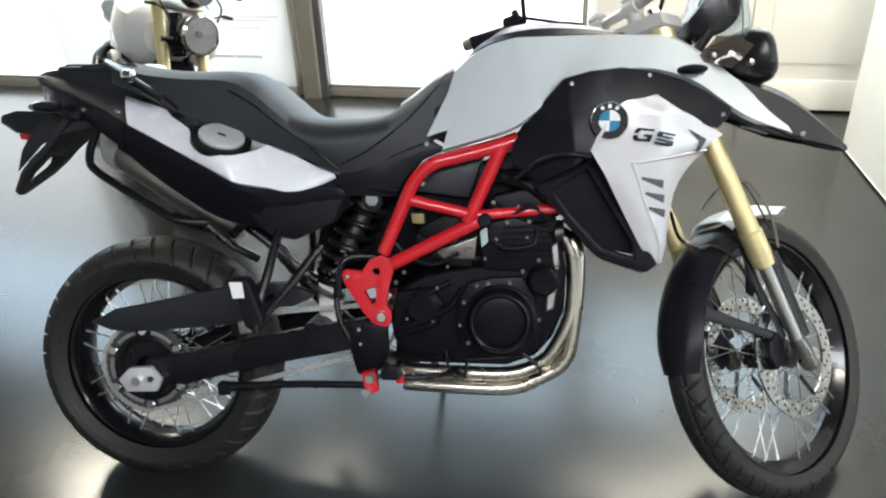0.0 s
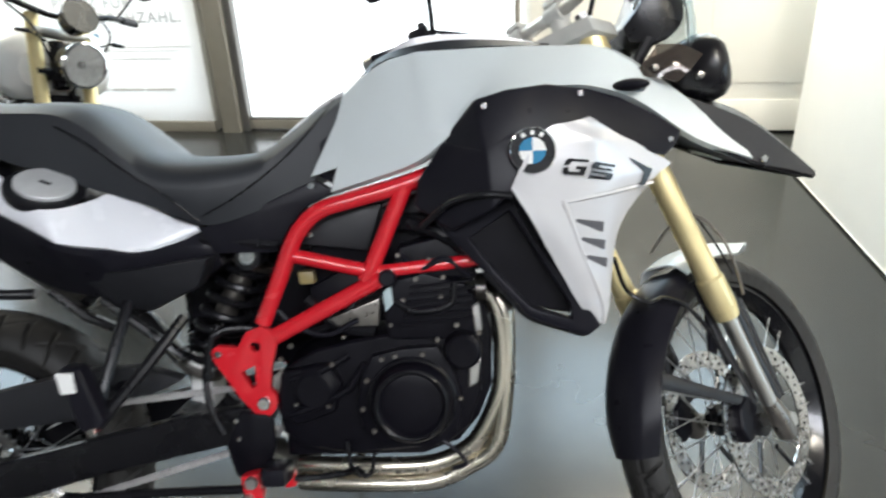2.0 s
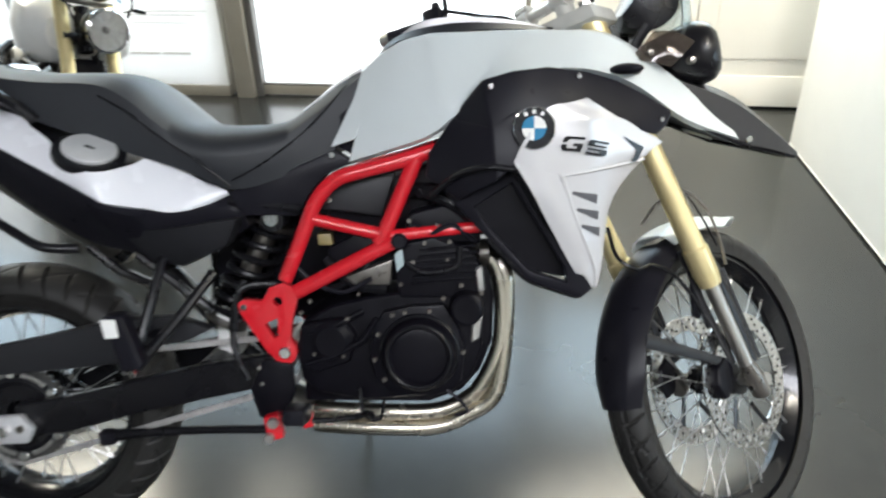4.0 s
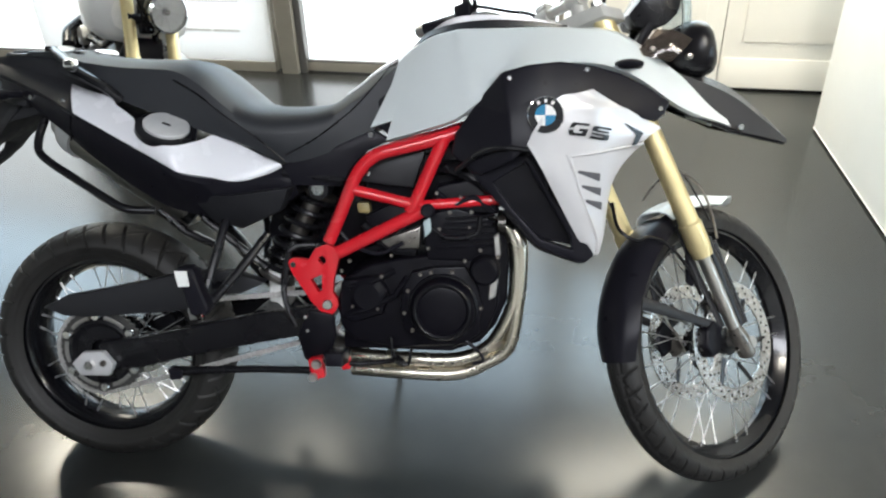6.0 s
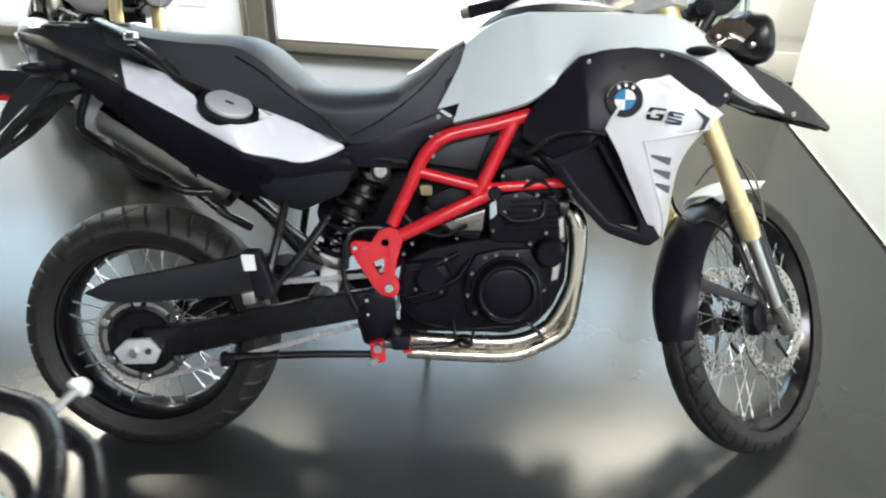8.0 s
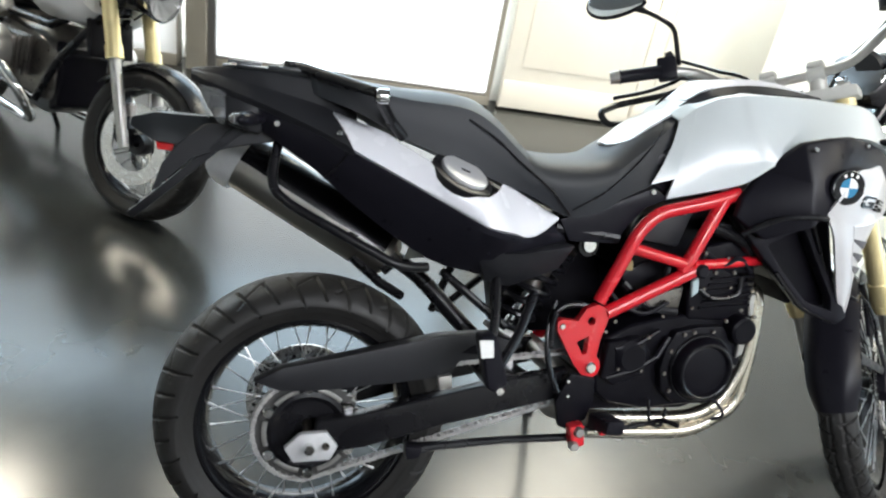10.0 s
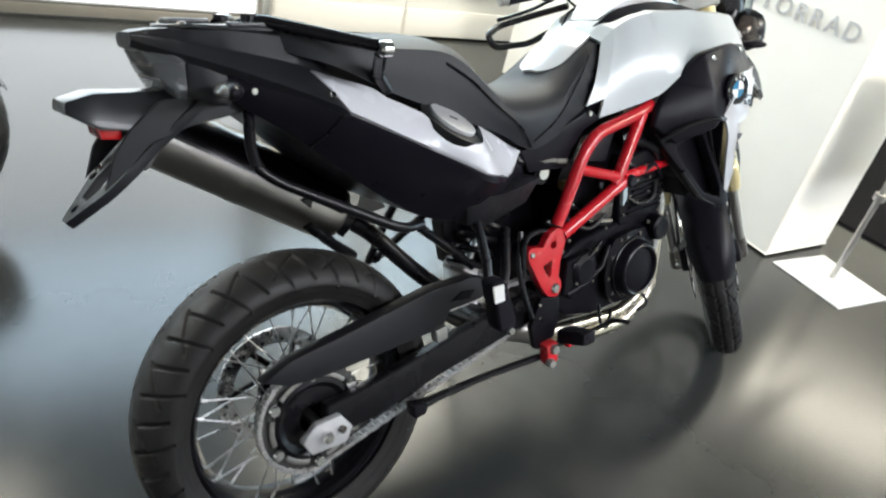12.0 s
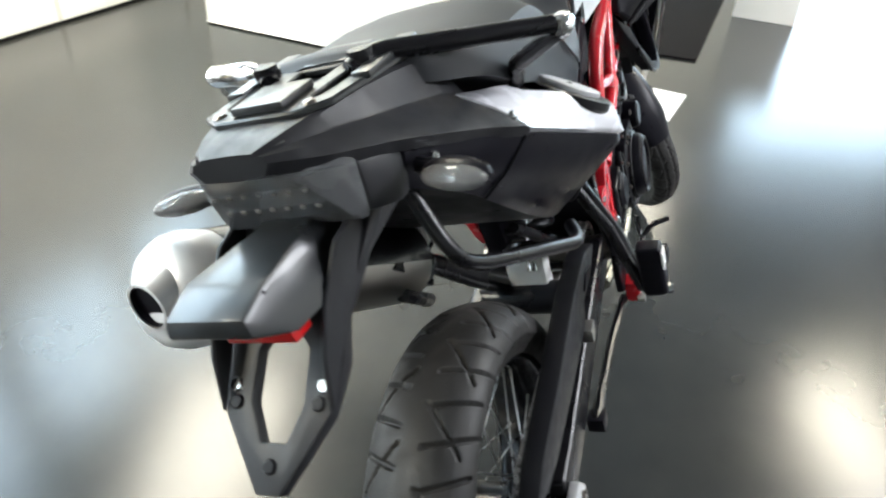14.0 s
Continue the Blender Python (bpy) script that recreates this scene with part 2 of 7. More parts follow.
def turned(prof, seg=48, axis="y", centre=(0, 0, 0), closed=False, caps=False):
    return lathe(bmesh.new(), prof, seg, axis, centre, closed, caps)


def bevel(bm, width, segs=2, angle=25):
    bm.normal_update()
    es = [e for e in bm.edges if len(e.link_faces) == 2 and e.calc_face_angle(0) > radians(angle)]
    if es:
        bmesh.ops.bevel(bm, geom=es, offset=width, segments=segs, profile=0.6, affect="EDGES", clamp_overlap=True)
    return bm


def slab(poly, y0, y1, bev=0.004, segs=2, holes=()):
    """A plate with the outline poly [(x, z)] from y0 to y1; y0 and y1 may be functions of (x, z)."""
    bm = bmesh.new()
    f0 = y0 if callable(y0) else (lambda x, z: y0)
    f1 = y1 if callable(y1) else (lambda x, z: y1)
    loops = [poly, *holes]
    edges = []
    for lp in loops:
        vs = [bm.verts.new((x, f0(x, z), z)) for x, z in lp]
        edges += [bm.edges.new((vs[i], vs[(i + 1) % len(vs)])) for i in range(len(vs))]
    bmesh.ops.triangle_fill(bm, edges=edges, use_beauty=True)
    faces = list(bm.faces)
    bmesh.ops.recalc_face_normals(bm, faces=faces)
    ret = bmesh.ops.extrude_face_region(bm, geom=faces)
    for v in (g for g in ret["geom"] if isinstance(g, bmesh.types.BMVert)):
        v.co.y = f1(v.co.x, v.co.z)
    bmesh.ops.recalc_face_normals(bm, faces=bm.faces)
    if not callable(y0) and not callable(y1):
        bmesh.ops.dissolve_limit(bm, angle_limit=0.01, verts=bm.verts, edges=bm.edges)
    return bevel(bm, bev, segs) if bev else bm


def box(a, b, bev=0.004, segs=2, bm=None):
    own = bm is None
    bm = bm or bmesh.new()
    r = bmesh.ops.create_cube(bm, size=1)
    for v in r["verts"]:
        v.co = Vector([(p + q) / 2 + (q - p) * c for p, q, c in zip(a, b, v.co)])
    return bevel(bm, bev, segs) if own and bev else bm


def loft(rows, closed=True, caps=True, n=1):
    """A skin through rows of points; rows of one length. n: steps of smoothing between rows."""
    rows = [[Vector(p) for p in r] for r in rows]
    if n > 1:
        cols = [spline([r[i] for r in rows], n) for i in range(len(rows[0]))]
        rows = [[c[k] for c in cols] for k in range(len(cols[0]))]
    bm = bmesh.new()
    V = [[bm.verts.new(p) for p in r] for r in rows]
    m = len(rows[0])
    for A, B in zip(V, V[1:]):
        for i in range(m if closed else m - 1):
            j = (i + 1) % m
            bm.faces.new((A[i], A[j], B[j], B[i]))
    if closed and caps:
        bm.faces.new(V[0][::-1])
        bm.faces.new(V[-1])
    return bm


def sheet(rows, thick, n=3, across=3):
    """A bent panel of even thickness through a grid of points."""
    rows = [[Vector(p) for p in r] for r in rows]
    if across > 1:
        rows = [spline(r, across) for r in rows]
    if n > 1:
        cols = [spline([r[i] for r in rows], n) for i in range(len(rows[0]))]
        rows = [[c[k] for c in cols] for k in range(len(cols[0]))]
    bm = bmesh.new()
    V = [[bm.verts.new(p) for p in r] for r in rows]
    for A, B in zip(V, V[1:]):
        for i in range(len(A) - 1):
            bm.faces.new((A[i], A[i + 1], B[i + 1], B[i]))
    bmesh.ops.recalc_face_normals(bm, faces=bm.faces)
    bmesh.ops.solidify(bm, geom=list(bm.faces), thickness=thick)
    return bm


# ---- the showroom ----
def quad(name, a, b, h0, h1, thick, material, label="", parent=None, bev=0.003):
    """An upright slab from a to b on the plan, from h0 to h1, whose thickness lies behind it (to the left of a to b)."""
    a, b = Vector((*a, 0)), Vector((*b, 0))
    d = (b - a).normalized()
    nrm = Vector((-d.y, d.x, 0))
    m = Matrix(((d.x, nrm.x, 0, a.x), (d.y, nrm.y, 0, a.y), (0, 0, 1, 0), (0, 0, 0, 1)))
    bm = box((0, 0, h0), ((b - a).length, thick, h1), bev)
    bmesh.ops.transform(bm, matrix=m, verts=bm.verts)
    return part(name, bm, material, parent, label)


floor = part("floor", box((-6, -6, -0.12), (8, 8.5, 0.0), 0), M_FLOOR, None, "dark grey polished floor with soft reflections")
tagged(floor, category="floor", kind="structure")
ceiling = part("ceiling", box((-6, -6, 3.0), (8, 8.5, 3.12), 0), M_CEIL, None, "plain dark grey showroom ceiling")
tagged(ceiling, category="ceiling", kind="structure")

# the back wall runs along AX; s is metres to the left of the corner of the glazing
W0, AX = Vector((2.32, 3.23, 0)), Vector((-0.905, 0.425, 0)).normalized()


def along(s):
    p = W0 + AX * s
    return (p.x, p.y)


def wall_piece(name, s0, s1, h0, h1, thick, material, label, category="wall", setback=0.0, parent=None, bev=0.003):
    back = Vector((-AX.y, AX.x, 0)) * setback
    a, b = W0 + AX * s1 + back, W0 + AX * s0 + back
    ob = quad(name, (a.x, a.y), (b.x, b.y), h0, h1, thick, material, label, parent, bev)
    if parent is None:
        tagged(ob, category=category, kind="structure")
    return ob


wall_piece("wall_north", -7.5, 8.5, 0, 3.0, 0.2, M_WALL, "white back wall of the showroom", setback=-0.16)
for i, (s0, s1) in enumerate(((0.04, 1.84), (2.02, 5.9))):
    w = thing("window_%d" % (i + 1), Matrix(), "tall bright daylit window with white blind and bronze frame", "window", "windows", "structure")
    wall_piece("blind", s0 + 0.03, s1 - 0.03, 0.07, 1.45, 0.02, M_BLIND, "white blind lit from behind", setback=-0.05, parent=w)
    # brighter upper pane out of view, added for reflections on the floor
    wall_piece("pane", s0 + 0.03, s1 - 0.03, 1.5, 2.8, 0.02, M_WINDOW, "bright upper pane added out of view", setback=-0.05, parent=w)
    wall_piece("transom", s0 + 0.03, s1 - 0.03, 1.45, 1.5, 0.06, M_FRAME, "", parent=w, setback=-0.004)
    wall_piece("bottom_rail", s0, s1, 0.012, 0.07, 0.07, M_FRAME, "", parent=w)
    wall_piece("top_rail", s0, s1, 2.8, 2.88, 0.07, M_FRAME, "", parent=w)
    wall_piece("rebate", s0 + 0.03, s1 - 0.03, 0.07, 0.085, 0.04, M_FRAMED, "", parent=w, setback=-0.004)
    for q in (s0, s1 - 0.03):
        wall_piece("stile", q, q + 0.03, 0.07, 2.8, 0.07, M_FRAME, "", parent=w)
pillar = wall_piece("pillar", 1.85, 1.97, 0, 3.0, 0.13, M_FRAME, "bronze-grey pillar between two windows", "pillar", setback=0.06)
wall_piece("pillar_rebate", 1.80, 1.848, 0, 3.0, 0.09, M_FRAMED, "dark strip beside the pillar", "trim", setback=0.02)
# cream doors to the right of the glazing
for i, (s0, s1) in enumerate(((-0.92, -0.02), (-1.84, -0.925), (-2.76, -1.845), (-3.7, -2.765))):
    d = thing("door_%d" % (i + 1), Matrix(), "closed cream-painted panel door in the back wall", "door", "doors", "structure")
    wall_piece("leaf", s0, s1, 0.015, 2.7, 0.05, M_DOOR, "", parent=d)
    wall_piece("kick_panel", s0 + 0.012, s1 - 0.012, 0.02, 0.2, 0.01, M_DOOR, "", parent=d, setback=0.008)
    wall_piece("raised_panel", s0 + 0.11, s1 - 0.11, 0.3, 1.40, 0.012, M_DOOR, "", parent=d, setback=0.010)
    # unseen glowing pane, added to give the floor a bluish reflection
    wall_piece("unseen_glow_pane", s0 + 0.11, s1 - 0.11, 1.52, 2.55, 0.012, M_WINDOW, "bright upper pane added out of view", parent=d, setback=0.010)
# black strip painted in for the shade below the door leaves
wall_piece("door_gap", -3.7, -0.02, 0.0, 0.014, 0.04, M_MAT, "black strip standing in for the shaded gap under the doors", "trim", setback=-0.01)
for a, b, nm in (((-6, 8.4), (-6, -6), "wall_west"), ((8, -6), (8, 8.4), "wall_east"), ((-6, -6), (8, -6), "wall_south")):
    w = quad(nm, b, a, 0, 3.0, 0.2, M_WALL, "plain white showroom wall")
    tagged(w, category="wall", kind="structure")

# a daylit window in the east wall, unseen, added for the bluish floor glare
w4 = thing("window_3", Matrix(), "bright window added out of view in the east wall", "window", "windows", "structure")
quad("blind", (7.97, -2.9), (7.97, -5.3), 0.5, 2.8, 0.02, M_WINDOW, "glowing white window blind", w4)
for y0, y1, z0, z1 in ((-5.38, -5.3, 0.42, 2.88), (-2.9, -2.82, 0.42, 2.88), (-5.3, -2.9, 0.42, 0.5), (-5.3, -2.9, 2.8, 2.88)):
    part("window_frame", box((7.93, y0, z0), (7.998, y1, z1), 0.003), M_FRAME, w4)

# white partition with lettering
PA, PB = Vector((3.305, 2.085, 0)), Vector((2.455, 0.09, 0))
pd = (PB - PA).normalized()
pn = Vector((-pd.y, pd.x, 0))
bm = bmesh.new()
quadpts = [PA, PB, PB + pn * 0.47, PA + pn * 0.47]
lo = [bm.verts.new(p + Vector((0, 0, 0.012))) for p in quadpts]
hi = [bm.verts.new(p + Vector((0, 0, 2.45))) for p in quadpts]
for i in range(4):
    bm.faces.new((lo[i], lo[(i + 1) % 4], hi[(i + 1) % 4], hi[i]))
bm.faces.new(lo)
bm.faces.new(hi)
bevel(bm, 0.004)
partition = part("partition", bm, M_WALL, None, "white free-standing partition wall with grey lettering")
tagged(partition, category="wall", kind="structure")
# dark bead stands in for the shadow line at the foot of the partition
bm = bmesh.new()
for p0, p1 in ((PA, PB), (PB, PB + pn * 0.47)):
    d = (p1 - p0).normalized()
    q = Vector((-d.y, d.x, 0)) * 0.01
    tube(bm, [p0 + q + Vector((0, 0, 0.006)), p1 + q + Vector((0, 0, 0.006))], 0.006, 6)
plinth = part("plinth", bm, M_MAT, partition, "dark shadow strip under the partition")


def lettering(name, text, m, size, material, extrude, parent, label, spacing=1.0):
    cu = bpy.data.curves.new(name, "FONT")
    cu.body, cu.size, cu.extrude, cu.space_character, cu.offset = text, size, extrude, spacing, size * 0.012
    cu.materials.append(material)
    ob = new(name, cu)
    ob.parent = parent
    ob.matrix_world = m
    if label:
        ob["label"] = label
    return ob


def face_frame(origin, xdir):
    """Axes for writing on an upright face: x along xdir, y up."""
    x = Vector(xdir).normalized()
    y = Vector((0, 0, 1))
    z = x.cross(y)
    o = Vector(origin)
    return Matrix(((x.x, y.x, z.x, o.x), (x.y, y.y, z.y, o.y), (x.z, y.z, z.z, o.z), (0, 0, 0, 1)))


lettering("lettering", "MOTORRAD", face_frame(PA + pd * 1.43 - pn * 0.005 + Vector((0, 0, 0.950)), pd), 0.100, M_PRINT, 0.002, partition,
          "grey capital letters spelling motorrad", 1.30)
for k in range(3):
    bm = box((1.10 + 0.10 * k, -0.001, 0), (1.165 + 0.10 * k, 0.003, 0.07), 0.001, 1)
    bar_ob = part("lettering_bar", bm, M_PRINT, partition, "grey block in the lettering")
    bar_ob.matrix_world = face_frame(PA - pn * 0.003 + Vector((0, 0, 0.947)), pd) @ pose(0, 0, 0, 90, 0, 0) @ Matrix.Diagonal((1, 1, -1, 1))

# white info board in front of the left window
board = thing("display_board", Matrix(), "white display board with grey text leaning by the window", "board")
a, b = W0 + AX * 3.9 + Vector((-AX.y, AX.x, 0)) * 0.035, W0 + AX * 2.03 + Vector((-AX.y, AX.x, 0)) * 0.035
quad("panel", (a.x, a.y), (b.x, b.y), 0.075, 2.2, 0.006, M_BOARD, "", board, 0.004)
quad("foot", (a.x, a.y), (b.x, b.y), 0.0, 0.072, 0.05, M_FRAME, "bronze foot rail", board, 0.004)
bd = (b - a).normalized()
bn = Vector((-bd.y, bd.x, 0))
for txt, s0, dz in (("PLATZ FÜR", 0.917, 0.795), ("MEHR DREHZAHL.", 0.887, 0.705)):
    lettering("heading", txt, face_frame(a + bd * s0 - bn * 0.004 + Vector((0, 0, dz)), bd), 0.092, M_PRINT, 0.001, board, "grey printed heading", 1.22)
for s0, s1, dz, h in ((1.24, 1.80, 0.550, 0.008), (1.24, 1.72, 0.526, 0.008), (1.24, 1.66, 0.476, 0.008), (0.80, 1.15, 0.550, 0.008), (0.80, 1.12, 0.526, 0.008), (0.80, 1.17, 0.275, 0.016), (1.20, 1.42, 0.275, 0.016), (1.44, 1.64, 0.275, 0.016)):
    p0, p1 = a + bd * s0 - bn * 0.004, a + bd * s1 - bn * 0.004
    quad("text_line", (p0.x, p0.y), (p1.x, p1.y), dz, dz + h, 0.003, M_PALE, "", board, 0.001)
p0, p1 = a + bd * 1.225 - bn * 0.004, a + bd * 1.245 - bn * 0.004
quad("mark", (p0.x, p0.y), (p1.x, p1.y), 0.53, 0.544, 0.003, M_PRINT, "dark printed mark", board, 0.001)

# black carpet beyond the partition, low white plinth, sign stand
bm = bmesh.new()
cp = [(3.42, 0.45), (3.10, -0.60), (5.05, -1.40), (5.70, 0.10)]
lo = [bm.verts.new((x, y, 0.0)) for x, y in cp]
hi = [bm.verts.new((x, y, 0.012)) for x, y in cp]
for i in range(4):
    bm.faces.new((lo[i], lo[(i + 1) % 4], hi[(i + 1) % 4], hi[i]))
bm.faces.new(hi)
bm.faces.new(lo[::-1])
tagged(part("floor_mat", bm, M_MAT, None, "black carpet mat lying on the showroom floor", False), category="mat")
bm = box((0, 0, 0), (0.75, 0.37, 0.55), 0.006)
pl = part("display_plinth", bm, M_WALL, None, "low white display plinth on the floor")
pl.matrix_world = pose(3.84, -1.40, 0, 0, 0, 0) @ pose(0, 0, 0, 0, 0, -25)
tagged(pl, category="plinth")

stand = thing("sign_stand", Matrix(), "steel sign stand with flat base plate and white board", "sign stand")
bm = bmesh.new()
sp = [(2.435, 0.045), (2.29, -0.268), (2.60, -0.425), (2.75, -0.115)]
lo = [bm.verts.new((x, y, 0.0)) for x, y in sp]
hi = [bm.verts.new((x, y, 0.008)) for x, y in sp]
for i in range(4):
    bm.faces.new((lo[i], lo[(i + 1) % 4], hi[(i + 1) % 4], hi[i]))
bm.faces.new(hi)
bm.faces.new(lo[::-1])
bevel(bm, 0.002, 1)
part("base_plate", bm, M_LABEL, stand, "pale painted steel base plate")
part("post", bar([(2.55, -0.19, 0.008), (2.55, -0.19, 1.25)], 0.012, 12), M_ALU, stand, "slim grey post")
part("collar", turned([(0.012, 0.0), (0.024, 0.0), (0.024, 0.03), (0.012, 0.03)], 20, "z", (2.55, -0.19, 0.40), True), M_ALU, stand)
bm = box((-0.27, -0.006, -0.21), (0.16, 0.006, 0.21), 0.003)
sb = part("sign_panel", bm, M_BOARD, stand, "white sign panel")
sb.matrix_world = pose(2.62, -0.23, 0.80, -20, 0, -25)

# housings on the ceiling for the added fill spots and the unseen panels
for i, (eye, aim, watts) in enumerate(FILL_SPOTS):
    sp_ = thing("fill_spotlight", Matrix.Translation(eye), "unseen spotlight added to brighten the partition and doors", "lamp", "ceiling spotlights")
    can = part("housing", turned([(0.075, -0.01), (0.085, -0.01), (0.085, 0.10), (0.0001, 0.10), (0.0001, 0.09), (0.075, 0.09)], 28, "z"), M_HOUSE, sp_, "white housing of the added fill spot")
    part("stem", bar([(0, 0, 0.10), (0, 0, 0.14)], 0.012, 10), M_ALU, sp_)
for x, y, sx, sy, watts in PANELS:
    sp_ = thing("unseen_panel_lamp", Matrix.Translation((x, y, 2.90)), "small flat ceiling panel lamp", "lamp", "ceiling panel lamps")
    part("frame", box((-sx / 2 - 0.03, -sy / 2 - 0.03, 0.006), (sx / 2 + 0.03, sy / 2 + 0.03, 0.095), 0.004), M_HOUSE, sp_)
pf = thing("unseen_panel_lamp", Matrix.Translation(FILL_PANEL), "unseen fill panel added over the aisle", "lamp")
part("frame", box((-1.84, -0.64, 0.006), (1.84, 0.64, 0.095), 0.004), M_HOUSE, pf)

# ---- the adventure motorcycle: x forwards, y to its left, z up, origin at the rear tyre's contact ----
BIKE = pose(0.0, 0.515, 0.0, -18.5, 0, -16.5)
bike = thing("motorcycle", BIKE, "grey and white adventure motorcycle with red frame leaning on side stand", "motorcycle")
RAX = Vector((0.022, 0, 0.318))
FAX = Vector((1.598, 0, 0.347))
HEADDIR = Vector((-0.432, 0, 0.902))
STEER = Matrix.Translation((1.557, 0, 0.33)) @ Matrix.Rotation(radians(41), 4, HEADDIR) @ Matrix.Translation((-1.557, 0, -0.33))


def steered(bm):
    bmesh.ops.transform(bm, matrix=STEER, verts=bm.verts)
    return bm


def at(bm, v):
    bmesh.ops.translate(bm, vec=v, verts=bm.verts)
    return bm


def arc_profile(r, half, crown, wall, n):
    """Cross-section of a tyre: (radius, offset) from one bead over the tread to the other."""
    pts = []
    for k in range(n + 1):
        v = -1 + 2 * k / n
        a = v * radians(118)
        y = half * math.sin(min(max(a, -math.pi / 2), math.pi / 2)) * (1.0 if abs(a) <= math.pi / 2 else 1 - 0.22 * (abs(a) - math.pi / 2) / radians(28))
        if abs(a) <= math.pi / 2:
            rad = r - crown * (1 - math.cos(a))
        else:
            rad = r - crown - wall * (abs(a) - math.pi / 2) / radians(28)
        pts.append((rad, y))
    return pts


def tyre_mesh(r, half, crown, wall, seg, n, pitch, groove, blocks=False):
    prof = arc_profile(r, half, crown, wall, n)
    rings, faces = [], []
    verts = []
    for k in range(seg):
        a = 2 * math.pi * k / seg
        u = a * r
        for i, (rad, y) in enumerate(prof):
            v = -1 + 2 * i / n
            cut = 0.0
            av = abs(v)
            side = 1 if v > 0 else -1
            if av < 0.78:
                # slanted cross grooves, joined by steep ones near the crown
                ph = (u / pitch + (0.5 if side > 0 else 0) + 0.9 * av) % 1.0
                if ph < groove / pitch and 0.10 < av < (0.76 if int(u / pitch) % 2 else 0.64):
                    cut = 0.009
                ph2 = (u / (2 * pitch) + (0.25 if side > 0 else 0.75) - 1.7 * av) % 1.0
                if ph2 < groove / pitch * 0.42 and 0.08 < av < 0.46:
                    cut = 0.008
                if blocks and abs(av - 0.16) < 0.028:
                    cut = 0.005
            if 0.845 < av < 0.86:
                cut = 0.002
            q = rad - cut
            verts.append((q * math.cos(a), y, q * math.sin(a)))
    m = n + 1
    for k in range(seg):
        for i in range(n):
            b0, b1 = k * m, ((k + 1) % seg) * m
            faces.append((b0 + i, b0 + i + 1, b1 + i + 1, b1 + i))
    me = bpy.data.meshes.new("tyre")
    me.from_pydata(verts, [], faces)
    me.polygons.foreach_set("use_smooth", [True] * len(faces))
    me.materials.append(M_TYRE)
    me.update()
    return me


def put(name, me, parent, m, label=""):
    ob = new(name, me)
    ob.parent = parent
    ob.matrix_local = m
    if label:
        ob["label"] = label
    return ob


def bolt_mesh(r=0.007, h=0.005, name="bolt", material=None):
    bm = bmesh.new()
    lathe(bm, [(0.0001, -h), (r * 0.8, -h), (r, -h * 0.6), (r, 0), (0.0001, 0)], 10)
    return finish(bm, name, material or M_CHROME)


BOLT = bolt_mesh()
BIGBOLT = bolt_mesh(0.013, 0.009)
DARKBOLT = bolt_mesh(material=M_DULL)


def wheel(name, centre, m, r, half, crown, wall, seg, n, pitch, groove, rim_r, rim_w, hub_r, hub_w, spokes, label, blocks=False):
    hub = part(name, turned([(hub_r * 0.55, -hub_w), (hub_r, -hub_w * 0.96), (hub_r, -hub_w * 0.7), (hub_r * 0.62, -hub_w * 0.6), (hub_r * 0.55, 0),
                             (hub_r * 0.62, hub_w * 0.6), (hub_r, hub_w * 0.7), (hub_r, hub_w * 0.96), (hub_r * 0.55, hub_w), (0.012, hub_w), (0.012, -hub_w)], 40, closed=True),
               M_SATIN, bike, label)
    hub.matrix_local = m @ Matrix.Translation(centre)
    put("tyre", tyre_mesh(r, half, crown, wall, seg, n, pitch, groove, blocks), hub, Matrix(), "black road tyre with slanted tread grooves")
    R, w = rim_r, rim_w
    part("rim", turned([(R + 0.012, -w), (R + 0.002, -w), (R - 0.008, -w + 0.01), (R - 0.014, -w * 0.45), (R - 0.02, -w * 0.2), (R - 0.02, w * 0.2),
                        (R - 0.014, w * 0.45), (R - 0.008, w - 0.01), (R + 0.002, w), (R + 0.012, w), (R + 0.004, w * 0.7), (R - 0.004, 0), (R + 0.004, -w * 0.7)], 96, closed=True),
         M_RIM, hub, "gloss black wheel rim")
    L = Vector((math.cos(0.55) * (R - 0.018) - hub_r * 0.9, 0, 0))
    for flank in (-1, 1):
        for lean in (-1, 1):
            a0 = Vector((hub_r * 0.93 * math.cos(lean * 0.75), flank * hub_w * 0.83, hub_r * 0.93 * math.sin(lean * 0.75)))
            a1 = Vector(((R - 0.016), flank * w * 0.45, 0))
            bm = bar([a0, a1], 0.0015, 6)
            tube(bm, [a1 + (a0 - a1) * 0.07, a1 - (a0 - a1) * 0.01], 0.0028, 6)
            me = finish(bm, "spoke", M_SPOKE)
            for k in range(spokes):
                ang = 2 * math.pi * (k + (0.25 if lean > 0 else 0) + (0.5 if flank > 0 else 0)) / spokes
                put("spoke", me, hub, Matrix.Rotation(-ang, 4, "Y"))
    return hub


